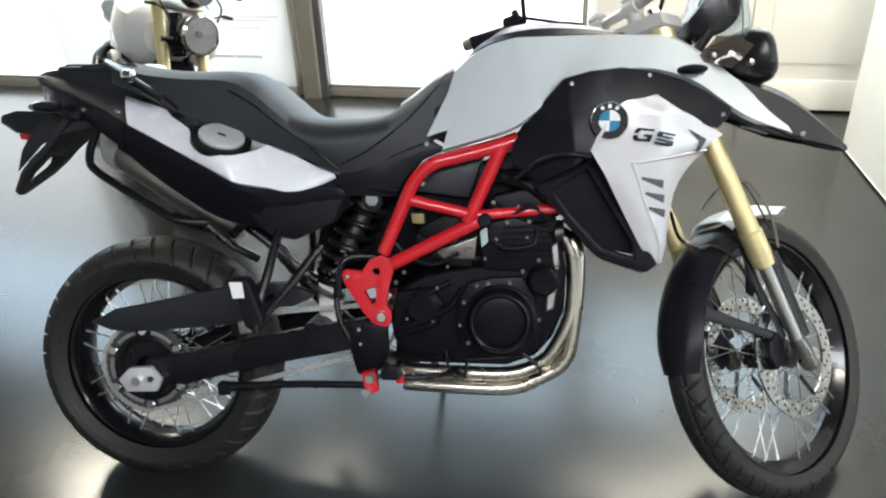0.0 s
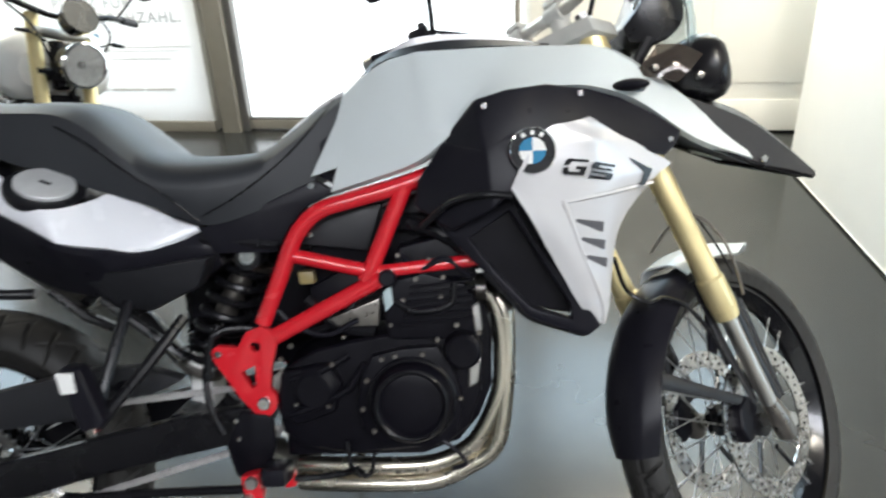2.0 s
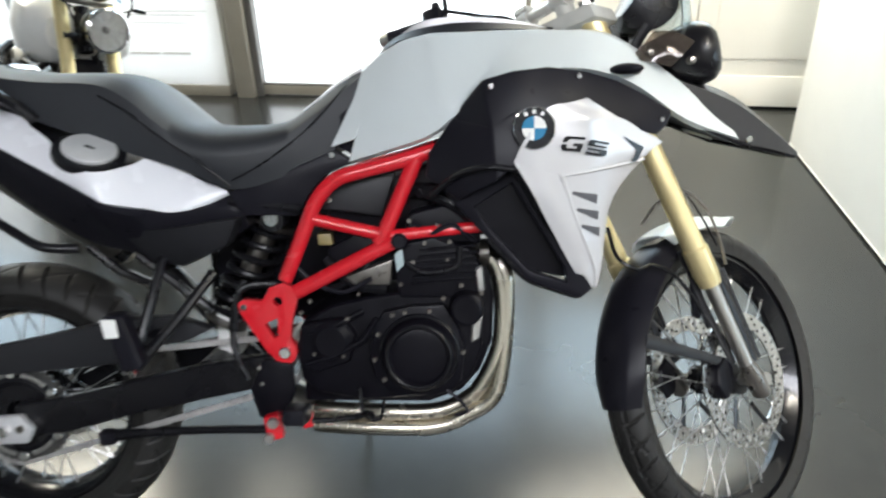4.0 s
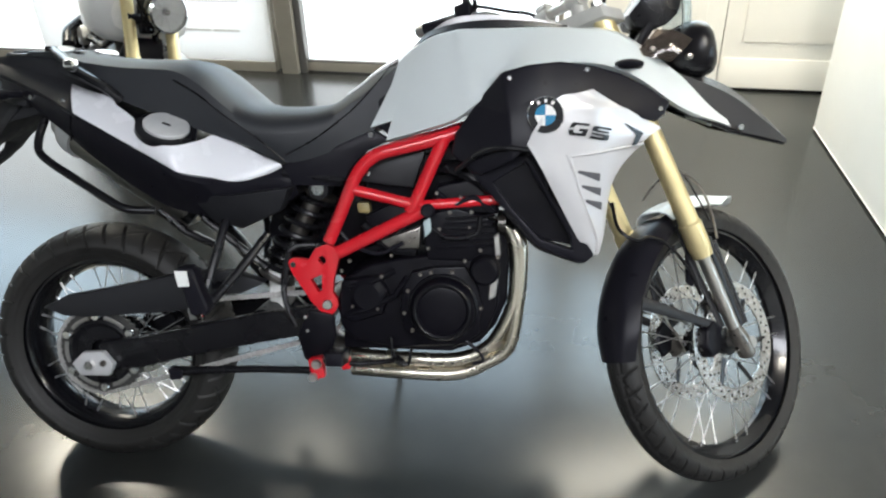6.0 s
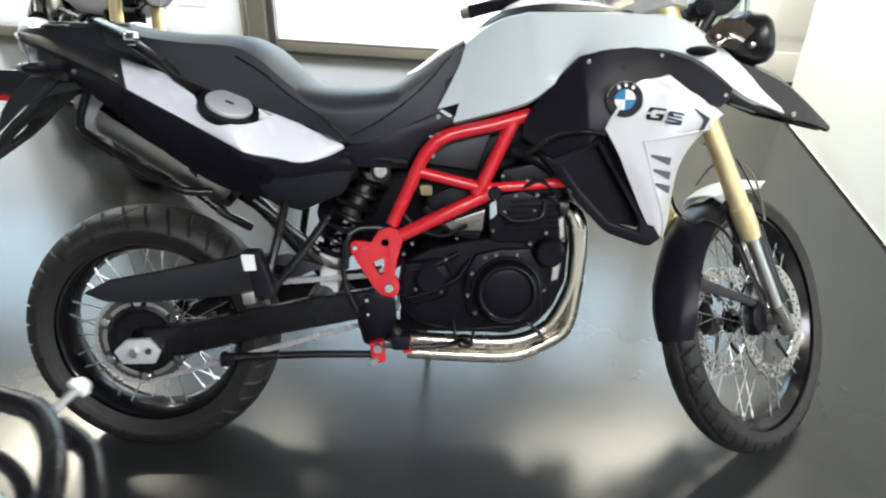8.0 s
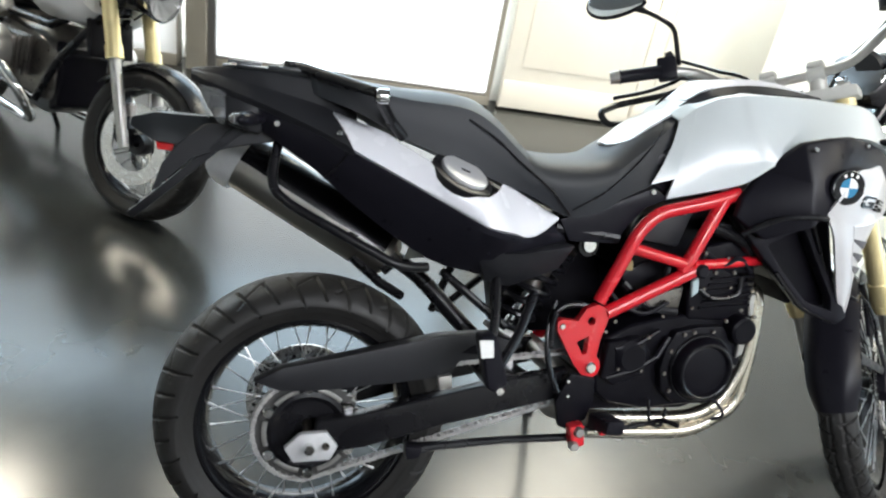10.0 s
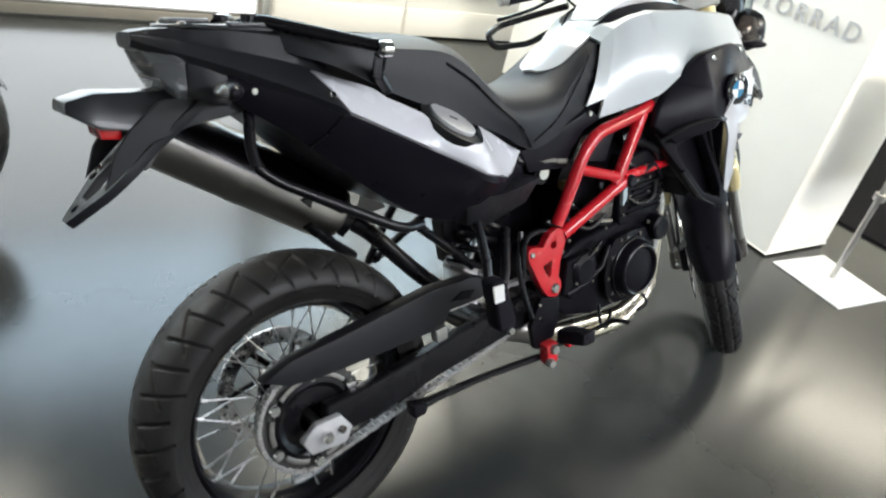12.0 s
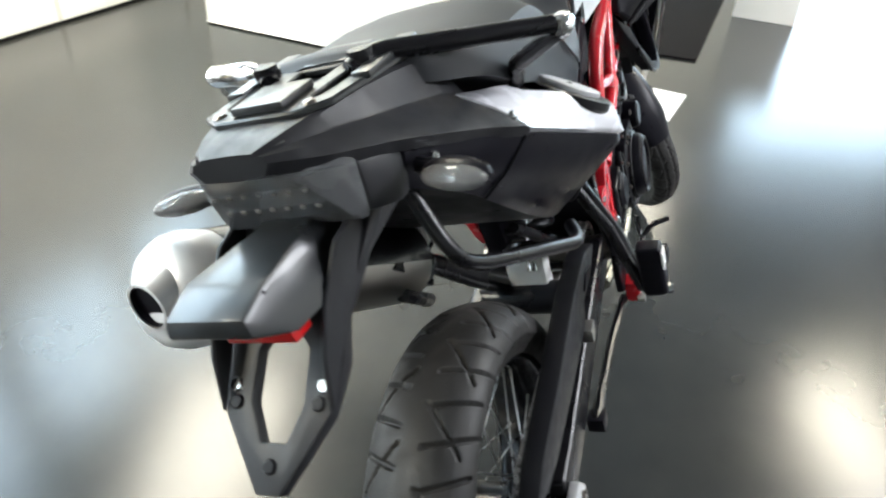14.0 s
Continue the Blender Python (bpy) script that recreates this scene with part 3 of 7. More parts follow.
def disc(parent, y, r_out, r_in, thick, holes, carrier_r, label):
    prof = [(r_in, y - thick), (r_out, y - thick), (r_out, y + thick), (r_in, y + thick)]
    d = part("brake_disc", turned(prof, 90, closed=True), M_DISC, parent, label)
    bm = bmesh.new()
    for k in range(holes):
        a = 2 * math.pi * k / holes
        rr = r_in + (r_out - r_in) * (0.25 + 0.25 * (k % 3))
        for s in (-1, 1):
            lathe(bm, [(0.0001, s * (thick + 0.0006)), (0.0035, s * (thick + 0.0006)), (0.0035, s * (thick - 0.0005))], 8, centre=(rr * math.cos(a), y, rr * math.sin(a)))
    part("hole_ring", bm, M_ENG, d, "dark drilled holes")
    for k in range(6):
        bm = bmesh.new()
        a = 2 * math.pi * k / 6
        tube(bm, [(carrier_r * 0.5 * math.cos(a - 0.3), y, carrier_r * 0.5 * math.sin(a - 0.3)), ((r_in + 0.004) * math.cos(a), y, (r_in + 0.004) * math.sin(a))], 0.007, 8, flat=0.5)
        part("carrier_arm", bm, M_RIM, d)
    return d


rear = wheel("rear_wheel", RAX, Matrix(), 0.322, 0.079, 0.052, 0.034, 1060, 84, 0.056, 0.0072, 0.226, 0.055, 0.05, 0.065, 9, "rear spoked wheel")
disc(rear, 0.085, 0.13, 0.095, 0.0025, 42, 0.1, "drilled steel rear brake disc")
front = wheel("front_wheel", FAX, STEER, 0.3475, 0.047, 0.034, 0.024, 800, 48, 0.05, 0.005, 0.278, 0.030, 0.034, 0.060, 9, "front spoked wheel turned to the left", True)
for y in (-0.068, 0.068):
    disc(front, y, 0.15, 0.115, 0.0025, 60, 0.115, "drilled steel front brake disc")

# sprocket, chain and carrier on the right side
bm = bmesh.new()
prof = []
for k in range(84):
    a = 2 * math.pi * k / 84
    prof.append((RAX.x + (0.116 if k % 2 else 0.109) * math.cos(a), RAX.z + (0.116 if k % 2 else 0.109) * math.sin(a)))
ring = [(RAX.x + 0.084 * math.cos(2 * math.pi * k / 40), RAX.z + 0.084 * math.sin(2 * math.pi * k / 40)) for k in range(40)]
sprocket = part("sprocket", slab(prof, -0.090, -0.083, 0, holes=[ring]), M_SPROCKET, bike, "steel rear sprocket", False)
part("sprocket_carrier", turned([(0.03, -0.080), (0.088, -0.080), (0.092, -0.088), (0.088, -0.097), (0.078, -0.100), (0.066, -0.092), (0.03, -0.092)], 48, centre=(RAX.x, 0, RAX.z), closed=True),
     M_SATIN, sprocket, "gloss black sprocket carrier")
for k in range(6):
    a = radians(92 + 60 * k)
    put("bolt", BIGBOLT, sprocket, Matrix.Translation((RAX.x + 0.097 * math.cos(a), -0.098, RAX.z + 0.097 * math.sin(a))) @ Matrix.Diagonal((0.95, 0.9, 0.95, 1)))
    b = a + radians(30)
    bm = bar([(RAX.x + 0.093 * math.cos(b + t), -0.098, RAX.z + 0.093 * math.sin(b + t)) for t in (-0.3, -0.15, 0, 0.15, 0.3)], 0.0055, 8, flat=0.5)
    part("web", bm, M_ALU, sprocket)


def chain_path():
    c0, r0, c1, r1 = RAX, 0.116, Vector((0.60, 0, 0.43)), 0.058
    pts = []
    for k in range(25):
        a = radians(100 + 170 * k / 24)
        pts.append(c0 + Vector((math.cos(a), 0, math.sin(a))) * r0)
    for k in range(11):
        a = radians(-75 + 170 * k / 10)
        pts.append(c1 + Vector((math.cos(a), 0, math.sin(a))) * r1)
    return pts


cp = chain_path()
cp.append(cp[0])
links, left = [], 0.0
for a, b in zip(cp, cp[1:]):
    d = (b - a).length
    while left < d:
        links.append((a + (b - a) * (left / d), (b - a).normalized()))
        left += 0.0159
    left -= d
bm = bmesh.new()
for i, (p, d) in enumerate(links):
    for s in (-1, 1):
        y = -0.087 + s * (0.0085 if i % 2 else 0.0055)
        tube(bm, [p + Vector((0, y, 0)) - d * 0.009, p + Vector((0, y, 0)), p + Vector((0, y, 0)) + d * 0.009], [0.0062, 0.0046, 0.0062], 6, flat=0.3)
    tube(bm, [p + Vector((0, -0.097, 0)), p + Vector((0, -0.077, 0))], 0.0042, 6)
part("drive_chain", bm, M_CHAIN, bike, "grey steel drive chain")

# swingarm
def arm(y0, y1):
    top = [(0.035, 0.352), (0.11, 0.362), (0.30, 0.405), (0.46, 0.440), (0.60, 0.462)]
    bot = [(0.62, 0.398), (0.50, 0.372), (0.32, 0.335), (0.14, 0.288), (0.06, 0.278), (0.03, 0.30)]
    return slab(top + bot, y0, y1, 0.008, 3)


swing = part("swingarm", arm(-0.128, -0.098), M_SATIN, bike, "black swingarm beam")
part("left_arm", arm(0.098, 0.128), M_SATIN, swing)
part("cross_tube", bar([(0.46, -0.11, 0.41), (0.46, 0.11, 0.41)], 0.035, 16), M_SATIN, swing)
part("pivot", bar([(0.61, -0.14, 0.43), (0.61, 0.14, 0.43)], 0.028, 16), M_DULL, swing)
part("axle_block", slab([(-0.031, 0.302), (0.000, 0.332), (0.055, 0.336), (0.081, 0.302), (0.066, 0.272), (-0.011, 0.270)], -0.146, -0.129, 0.004), M_CAP, swing, "bare aluminium axle adjuster block")
part("axle_nut", turned([(0.0001, -0.160), (0.011, -0.160), (0.013, -0.156), (0.013, -0.146), (0.0001, -0.146)], 6, centre=(0.02, 0, 0.302)), M_CHROME, swing)
part("axle_stub", turned([(0.0001, -0.152), (0.008, -0.152), (0.008, -0.146), (0.0001, -0.146)], 12, centre=(0.055, 0, 0.306)), M_DULL, swing)
part("axle", bar([(RAX.x, -0.14, 0.31), (RAX.x, 0.14, 0.318)], 0.011, 12), M_DULL, swing)
part("bracket_bolt", slab([(0.285, 0.455), (0.315, 0.46), (0.318, 0.43), (0.29, 0.425)], -0.150, -0.128, 0.003), M_ALU, swing, "bright bracket bolt")
part("rear_caliper", slab([(0.075, 0.35), (0.17, 0.39), (0.18, 0.35), (0.10, 0.31)], 0.07, 0.105, 0.008), M_SATIN, swing)

# chain guard, with its upright inner web
guard = part("chain_guard", slab([(-0.098, 0.444), (-0.04, 0.474), (0.10, 0.502), (0.285, 0.542), (0.40, 0.548), (0.48, 0.520), (0.42, 0.492), (0.335, 0.485), (0.315, 0.450), (0.18, 0.436), (0.02, 0.422), (-0.045, 0.424)],
                                 lambda x, z: -0.100, lambda x, z: -0.136 + 0.02 * max(0, 0.05 - x), 0.006, 2), M_GREYPL, bike, "dark grey plastic chain guard")
part("slot", slab([(0.335, 0.505), (0.365, 0.524), (0.40, 0.520), (0.385, 0.500)], -0.139, -0.134, 0.001, 1), M_ENG, guard)

# pillion foot peg bracket
peg = part("pillion_bracket", bar([(0.40, -0.125, 0.705), (0.385, -0.19, 0.60), (0.362, -0.235, 0.49)], 0.0105, 10), M_SATIN, bike, "black tubular pillion peg bracket")
part("brace", bar([(0.492, -0.13, 0.640), (0.44, -0.19, 0.565), (0.378, -0.235, 0.49)], 0.0105, 10), M_SATIN, peg)
part("peg", slab([(0.325, 0.590), (0.362, 0.590), (0.395, 0.49), (0.375, 0.468), (0.350, 0.480)], -0.278, -0.236, 0.009, 3), M_BLACK, peg, "folded black rubber pillion peg")
part("reflector", slab([(0.323, 0.583), (0.352, 0.583), (0.356, 0.548), (0.330, 0.546)], -0.2815, -0.2775, 0.001, 1), M_LABEL, peg, "white reflector tile")
part("peg_bolt", turned([(0.0001, -0.285), (0.008, -0.285), (0.010, -0.28), (0.010, -0.272), (0.0001, -0.272)], 6, centre=(0.376, 0, 0.478)), M_CHROME, peg)
left_peg = part("left_pillion_bracket", bar([(0.40, 0.125, 0.705), (0.385, 0.19, 0.60), (0.362, 0.235, 0.49)], 0.0105, 10), M_SATIN, bike)
part("brace", bar([(0.492, 0.13, 0.640), (0.44, 0.19, 0.565), (0.378, 0.235, 0.49)], 0.0105, 10), M_SATIN, left_peg)

# rear shock absorber
sa, sb_ = Vector((0.612, -0.01, 0.772)), Vector((0.455, -0.01, 0.478))
shock = part("shock_absorber", bar([sa, sa + (sb_ - sa) * 0.55], 0.024, 16), M_DULL, bike, "rear shock absorber with black coil spring")
part("rod", bar([sa + (sb_ - sa) * 0.5, sb_], 0.012, 12), M_CHROME, shock)
ax = (sb_ - sa).normalized()
e1 = Vector((0, 1, 0))
e2 = ax.cross(e1)
pts = []
for k in range(7 * 20 + 1):
    t = k / 140
    a = 2 * math.pi * 7 * t
    pts.append(sa + (sb_ - sa) * (0.16 + 0.70 * t) + (e1 * math.cos(a) + e2 * math.sin(a)) * 0.044)
part("spring", bar(pts, 0.0078, 8), M_SATIN, shock, "black coil spring")
for t, r in ((0.14, 0.05), (0.88, 0.05)):
    part("spring_seat", bar([sa + (sb_ - sa) * t, sa + (sb_ - sa) * (t + 0.03)], r, 20), M_DULL, shock)
part("preload_knob", bar([(0.615, -0.115, 0.745), (0.615, -0.055, 0.745)], 0.024, 14), M_SATIN, shock)
part("preload_face", bar([(0.615, -0.122, 0.748), (0.615, -0.115, 0.748)], 0.015, 14), M_CHROME, shock, "bright adjuster face")
part("lower_block", box((0.455, -0.035, 0.425), (0.50, 0.045, 0.53), 0.006), M_LABEL, shock, "pale shock lower clevis sticker")

# rear tank box, tail, side panels
def bodyrow(x, low, wl, belt, wb, top, wt):
    r = [(x, -wt, top), (x, -wb, belt), (x, -wb * 0.99, belt - 0.012), (x, -(wl + wb) / 2 - 0.006, (belt + low) / 2 - 0.004), (x, -wl, low)]
    return r + [(p[0], -p[1], p[2]) for p in r[::-1]]


body = part("rear_body", loft([bodyrow(-0.105, 0.950, 0.080, 0.986, 0.106, 1.0, 0.07), bodyrow(-0.05, 0.914, 0.104, 0.968, 0.127, 0.99, 0.09), bodyrow(0.0, 0.882, 0.118, 0.950, 0.149, 0.975, 0.10),
                               bodyrow(0.045, 0.846, 0.126, 0.932, 0.172, 0.965, 0.11), bodyrow(0.08, 0.818, 0.130, 0.916, 0.184, 0.955, 0.110), bodyrow(0.165, 0.757, 0.135, 0.876, 0.205, 0.925, 0.120),
                               bodyrow(0.25, 0.708, 0.137, 0.836, 0.226, 0.885, 0.130), bodyrow(0.33, 0.686, 0.135, 0.798, 0.243, 0.85, 0.135), bodyrow(0.43, 0.668, 0.122, 0.772, 0.195, 0.83, 0.125),
                               bodyrow(0.50, 0.690, 0.105, 0.778, 0.145, 0.81, 0.11), bodyrow(0.560, 0.730, 0.09, 0.765, 0.112, 0.80, 0.10)], n=3), M_BLACK, bike, "black rear fuel tank housing", sharp=28)
for s in (-1, 1):
    part("seam", bar([(0.062, s * 0.181, 0.922), (0.040, s * 0.153, 0.885), (0.022, s * 0.126, 0.862)], 0.0022, 6), M_SATIN, body, "fine panel joint")
part("lower_cover", slab([(0.33, 0.738), (0.43, 0.742), (0.558, 0.755), (0.53, 0.698), (0.43, 0.652), (0.37, 0.668)], lambda x, z: -0.10, lambda x, z: -0.135 - 0.95 * (z - 0.66) * max(0.2, 1 - abs(x - 0.40) / 0.25), 0.006, 2), M_GREYPL, body, "dark grey lower cover")


def tailrow(x, wt, zt, ws, zs, wb, zb):
    """Across the tail: flat top, upright step to the shoulder, sloping flank to the crease."""
    r = [(x, -wt * 0.5, zt + 0.001), (x, -wt, zt), (x, -wt - 0.004, zt - 0.004), (x, -ws + 0.002, zs + 0.003), (x, -ws, zs), (x, -(ws + wb) / 2, (zs + zb) / 2 + 0.003), (x, -wb, zb), (x, -wb + 0.008, zb - 0.012), (x, -wb + 0.035, zb - 0.014)]
    return r + [(p[0], -p[1], p[2]) for p in r[::-1]]


tail = part("tail", loft([tailrow(-0.232, 0.028, 1.052, 0.034, 1.049, 0.042, 1.042), tailrow(-0.195, 0.050, 1.058, 0.060, 1.046, 0.078, 1.028), tailrow(-0.10, 0.076, 1.060, 0.088, 1.026, 0.118, 0.998),
                          tailrow(0.0, 0.094, 1.050, 0.108, 1.003, 0.155, 0.960), tailrow(0.036, 0.098, 1.040, 0.116, 0.992, 0.176, 0.944), tailrow(0.064, 0.090, 1.020, 0.122, 0.976, 0.187, 0.930), tailrow(0.085, 0.090, 0.990, 0.120, 0.955, 0.175, 0.905)], n=4), M_GREYPL, bike, "dark grey plastic tail cowl", sharp=22)
lamp_bm = loft([[(-0.224, -0.040, 1.036), (-0.224, 0.040, 1.036), (-0.222, 0.046, 1.024), (-0.222, -0.046, 1.024)],
                [(-0.210, -0.062, 1.034), (-0.210, 0.062, 1.034), (-0.204, 0.064, 0.990), (-0.204, -0.064, 0.990)],
                [(-0.180, -0.084, 1.020), (-0.180, 0.084, 1.020), (-0.180, 0.078, 0.952), (-0.180, -0.078, 0.952)],
                [(-0.166, -0.088, 1.012), (-0.166, 0.088, 1.012), (-0.164, 0.084, 0.948), (-0.164, -0.084, 0.948)]])
tl = part("tail_lamp", bevel(lamp_bm, 0.005), M_TLAMP, tail, "clear grey tail lamp lens")
for k in range(7):
    for j in range(2):
        part("led", turned([(0.0001, -0.003), (0.0032, -0.0015), (0.004, 0.002), (0.0001, 0.002)], 8, "x", (-0.209 + 0.011 * j, -0.052 + 0.0173 * k, 1.004 - 0.022 * j)), M_DULL, tl)
part("lamp_cowl", bevel(loft([[(-0.166, -0.088, 1.008), (-0.166, 0.088, 1.008), (-0.164, 0.086, 0.953), (-0.164, -0.086, 0.953)], [(-0.130, -0.100, 0.998), (-0.130, 0.100, 0.998), (-0.130, 0.100, 0.944), (-0.130, -0.100, 0.944)],
                               [(-0.095, -0.104, 0.984), (-0.095, 0.104, 0.984), (-0.098, 0.096, 0.938), (-0.098, -0.096, 0.938)]], n=3), 0.006), M_GREYPL, tail, "dark grey lamp cowl")
for s in (-1, 1):
    put("bolt", BOLT, tail, Matrix.Translation((0.043, s * 0.176, 0.954)) @ Matrix.Rotation(0 if s < 0 else math.pi, 4, "Z") @ Matrix.Rotation(radians(-35), 4, "X") @ Matrix.Diagonal((0.9, 1, 0.9, 1)))
    put("bolt", BOLT, tail, Matrix.Translation((-0.070, s * 0.119, 0.962)) @ Matrix.Rotation(0 if s < 0 else math.pi, 4, "Z"))
# luggage rack
rack = part("luggage_rack", slab([(-0.175, -0.045), (-0.15, -0.075), (0.06, -0.10), (0.06, 0.10), (-0.15, 0.075), (-0.175, 0.045)], 1.058, 1.066, 0.002, 1,
                                 holes=[[(-0.14, -0.05), (-0.13, -0.058), (-0.05, -0.066), (-0.05, -0.048), (-0.13, -0.042)], [(-0.14, 0.05), (-0.13, 0.042), (-0.05, 0.048), (-0.05, 0.066), (-0.13, 0.058)], [(-0.12, -0.02), (-0.03, -0.025), (-0.03, 0.025), (-0.12, 0.02)]]), M_HOOD, bike, "black luggage rack plate")
for v in rack.data.vertices:
    v.co = Vector((v.co.x, v.co.z, v.co.y - 0.12 * max(0, v.co.x)))
for s in (-1, 1):
    h = part("grab_handle", bar(rounded([(-0.06, s * 0.05, 1.064), (-0.03, s * 0.070, 1.072), (0.102, s * 0.228, 1.034)], 0.02), 0.0115, 12), M_SATIN, bike, "black grab handle with bright end")
    part("end_bolt", turned([(0.0001, -0.014), (0.010, -0.014), (0.014, -0.008), (0.014, 0.008), (0.0001, 0.012)], 14, "x", (0.110, s * 0.236, 1.030)), M_CHROME, h, "bright handle end")
    part("stay", bar([(0.105, s * 0.230, 1.024), (0.14, s * 0.165, 0.985), (0.17, s * 0.15, 0.955)], 0.011, 10), M_SATIN, h)
    part("clamp", bar([(-0.045, s * 0.06, 1.05), (-0.045, s * 0.06, 1.082)], 0.014, 12), M_SATIN, h)

for x0, x1, y0, y1 in ((-0.165, -0.10, -0.030, 0.030), (-0.09, 0.045, -0.088, -0.066), (-0.09, 0.045, 0.066, 0.088), (-0.02, 0.055, -0.030, 0.030)):
    part("rack_pad", box((x0, y0, 1.066 - 0.12 * max(0, x1)), (x1, y1, 1.075 - 0.12 * max(0, x1)), 0.003), M_HOOD, rack, "glossy black rack pad")
for x, y in ((-0.155, -0.052), (-0.155, 0.052), (-0.02, -0.078), (-0.02, 0.078)):
    part("rack_bolt", turned([(0.0001, 0.004), (0.006, 0.003), (0.008, 0.0), (0.0001, 0.0)], 10, "z", (x, y, 1.066)), M_DULL, rack)
# chrome sleeve stands in for the window reflected in the glossy left handle
part("handle_glint", bar([(-0.022, 0.085, 1.070), (-0.018, 0.098, 1.071), (-0.006, 0.160, 1.073), (-0.005, 0.166, 1.073)], [0.009, 0.0135, 0.0135, 0.010], 14), M_CHROME, rack, "chrome sleeve standing in for window light on the left handle")

# white side panels with fuel cap
UPPER = [(0.035, -0.119, 0.993), (0.090, -0.131, 0.976), (0.143, -0.144, 0.960), (0.162, -0.160, 0.944), (0.217, -0.194, 0.916), (0.232, -0.214, 0.893), (0.262, -0.232, 0.869), (0.314, -0.239, 0.857),
         (0.346, -0.214, 0.860), (0.372, -0.176, 0.869), (0.392, -0.150, 0.877), (0.460, -0.136, 0.842), (0.529, -0.122, 0.808)]
LOWER = [(0.070, -0.187, 0.927), (0.115, -0.198, 0.906), (0.165, -0.210, 0.882), (0.182, -0.214, 0.874), (0.225, -0.224, 0.853), (0.242, -0.228, 0.845), (0.270, -0.235, 0.832), (0.315, -0.246, 0.810),
         (0.336, -0.249, 0.800), (0.365, -0.238, 0.793), (0.400, -0.215, 0.785), (0.456, -0.177, 0.771), (0.531, -0.124, 0.803)]


def panel_row(u, l):
    """Across the panel: the rolled upper edge, a nearly flat face, a chamfer and the edge turned under."""
    u, l = Vector(u), Vector(l)
    out = Vector((0, -0.004, 0.003))
    f = [u + (l - u) * t + out * math.sin(math.pi * t) for t in (0.0, 0.25, 0.5, 0.75, 0.9, 1.0)]
    return [f[0] + Vector((0, 0.007, -0.006))] + f + [l + Vector((0, 0.010, -0.005))]


for s in (1, -1):
    rows = [panel_row(u, l) for u, l in zip(UPPER, LOWER)]
    if s < 0:
        rows = [[Vector((p.x, -p.y, p.z)) for p in r] for r in rows]
    side = part("side_panel", sheet(rows, 0.004, 2, 1), M_WHITE, bike, "white painted rear side panel", sharp=75)
# oval cap, tilted with the panel
CAPM = Matrix.Translation((0.291, -0.190, 0.901)) @ Matrix.Rotation(radians(20), 4, "Y") @ Matrix.Rotation(radians(-64), 4, "X")


rings = [[(a * math.cos(t), y, b * math.sin(t)) for t in [2 * math.pi * k / 36 for k in range(36)]] for a, b, y in ((0.053, 0.049, 0.007), (0.057, 0.053, 0.006), (0.067, 0.065, 0.009), (0.068, 0.066, 0.020), (0.052, 0.050, 0.050))]
capring = part("cap_surround", loft(rings), M_SATIN, bike, "black fuel cap surround")
capring.matrix_local = CAPM
cap = part("fuel_cap", slab([(0.051 * math.cos(t), 0.047 * math.sin(t)) for t in [2 * math.pi * k / 36 for k in range(36)]], 0.010, -0.001, 0.003, 3), M_CAP, capring, "brushed silver round fuel cap")
part("keyhole", slab([(-0.010, -0.003), (0.010, -0.003), (0.010, 0.004), (-0.010, 0.004)], 0.0, -0.0018, 0.0005, 1), M_ENG, capring)

# number plate carrier: v runs down its slope
V0, V1 = Vector((-0.135, 0.013, 0.952)), Vector((-0.350, 0.013, 0.755))
vd = (V1 - V0).normalized()
vn = Vector((vd.z, 0, -vd.x))


def on_slope(outline, d0, d1, holes=(), bev=0.003):
    bm = slab([(v, y) for v, y in outline], d0, d1, bev, 2, [[(v, y) for v, y in h] for h in holes])
    for w in bm.verts:
        v, d, y = w.co.x, w.co.y, w.co.z
        w.co = V0 + vd * v + Vector((0, y, 0)) + vn * d
    return bm


carrier = part("plate_carrier", on_slope([(-0.02, -0.095), (-0.02, 0.095), (0.07, 0.078), (0.12, 0.066), (0.165, 0.072), (0.215, 0.062), (0.292, 0.014), (0.292, -0.014), (0.215, -0.062), (0.165, -0.072), (0.12, -0.066), (0.07, -0.078)], -0.012, 0.005,
                                         [[(0.138, -0.019), (0.152, -0.030), (0.205, -0.031), (0.243, -0.015), (0.243, 0.015), (0.205, 0.031), (0.152, 0.030), (0.138, 0.019)]]), M_GREYPL, bike, "dark grey number plate carrier with an oval opening")
for v, y in ((0.188, -0.052), (0.188, 0.052), (0.265, 0.0), (0.205, -0.048), (0.205, 0.048)):
    p = V0 + vd * v + Vector((0, y, 0)) + vn * 0.0055
    bmm = turned([(0.0001, -0.003), (0.006, -0.003), (0.008, 0.0), (0.008, 0.004)], 12, "x")
    o = part("bolt", bmm, M_CHROME if v < 0.2 else M_ENG, carrier)
    o.matrix_local = Matrix.Translation(p) @ vn.to_track_quat("-X", "Z").to_matrix().to_4x4()
FLANGE = [(-0.058, 0.926), (-0.10, 0.950), (-0.165, 0.955), (-0.205, 0.948), (-0.255, 0.905), (-0.282, 0.866), (-0.300, 0.812), (-0.262, 0.845), (-0.225, 0.880), (-0.160, 0.905)]
for s in (-1, 1):
    part("flange", slab(FLANGE, lambda x, z: s * (0.066 + 0.016 * max(0, (x + 0.30) / 0.24)) + 0.010, lambda x, z: s * (0.060 + 0.016 * max(0, (x + 0.30) / 0.24)) + 0.010, 0.002, 1), M_GREYPL, carrier, "dark grey carrier flange")
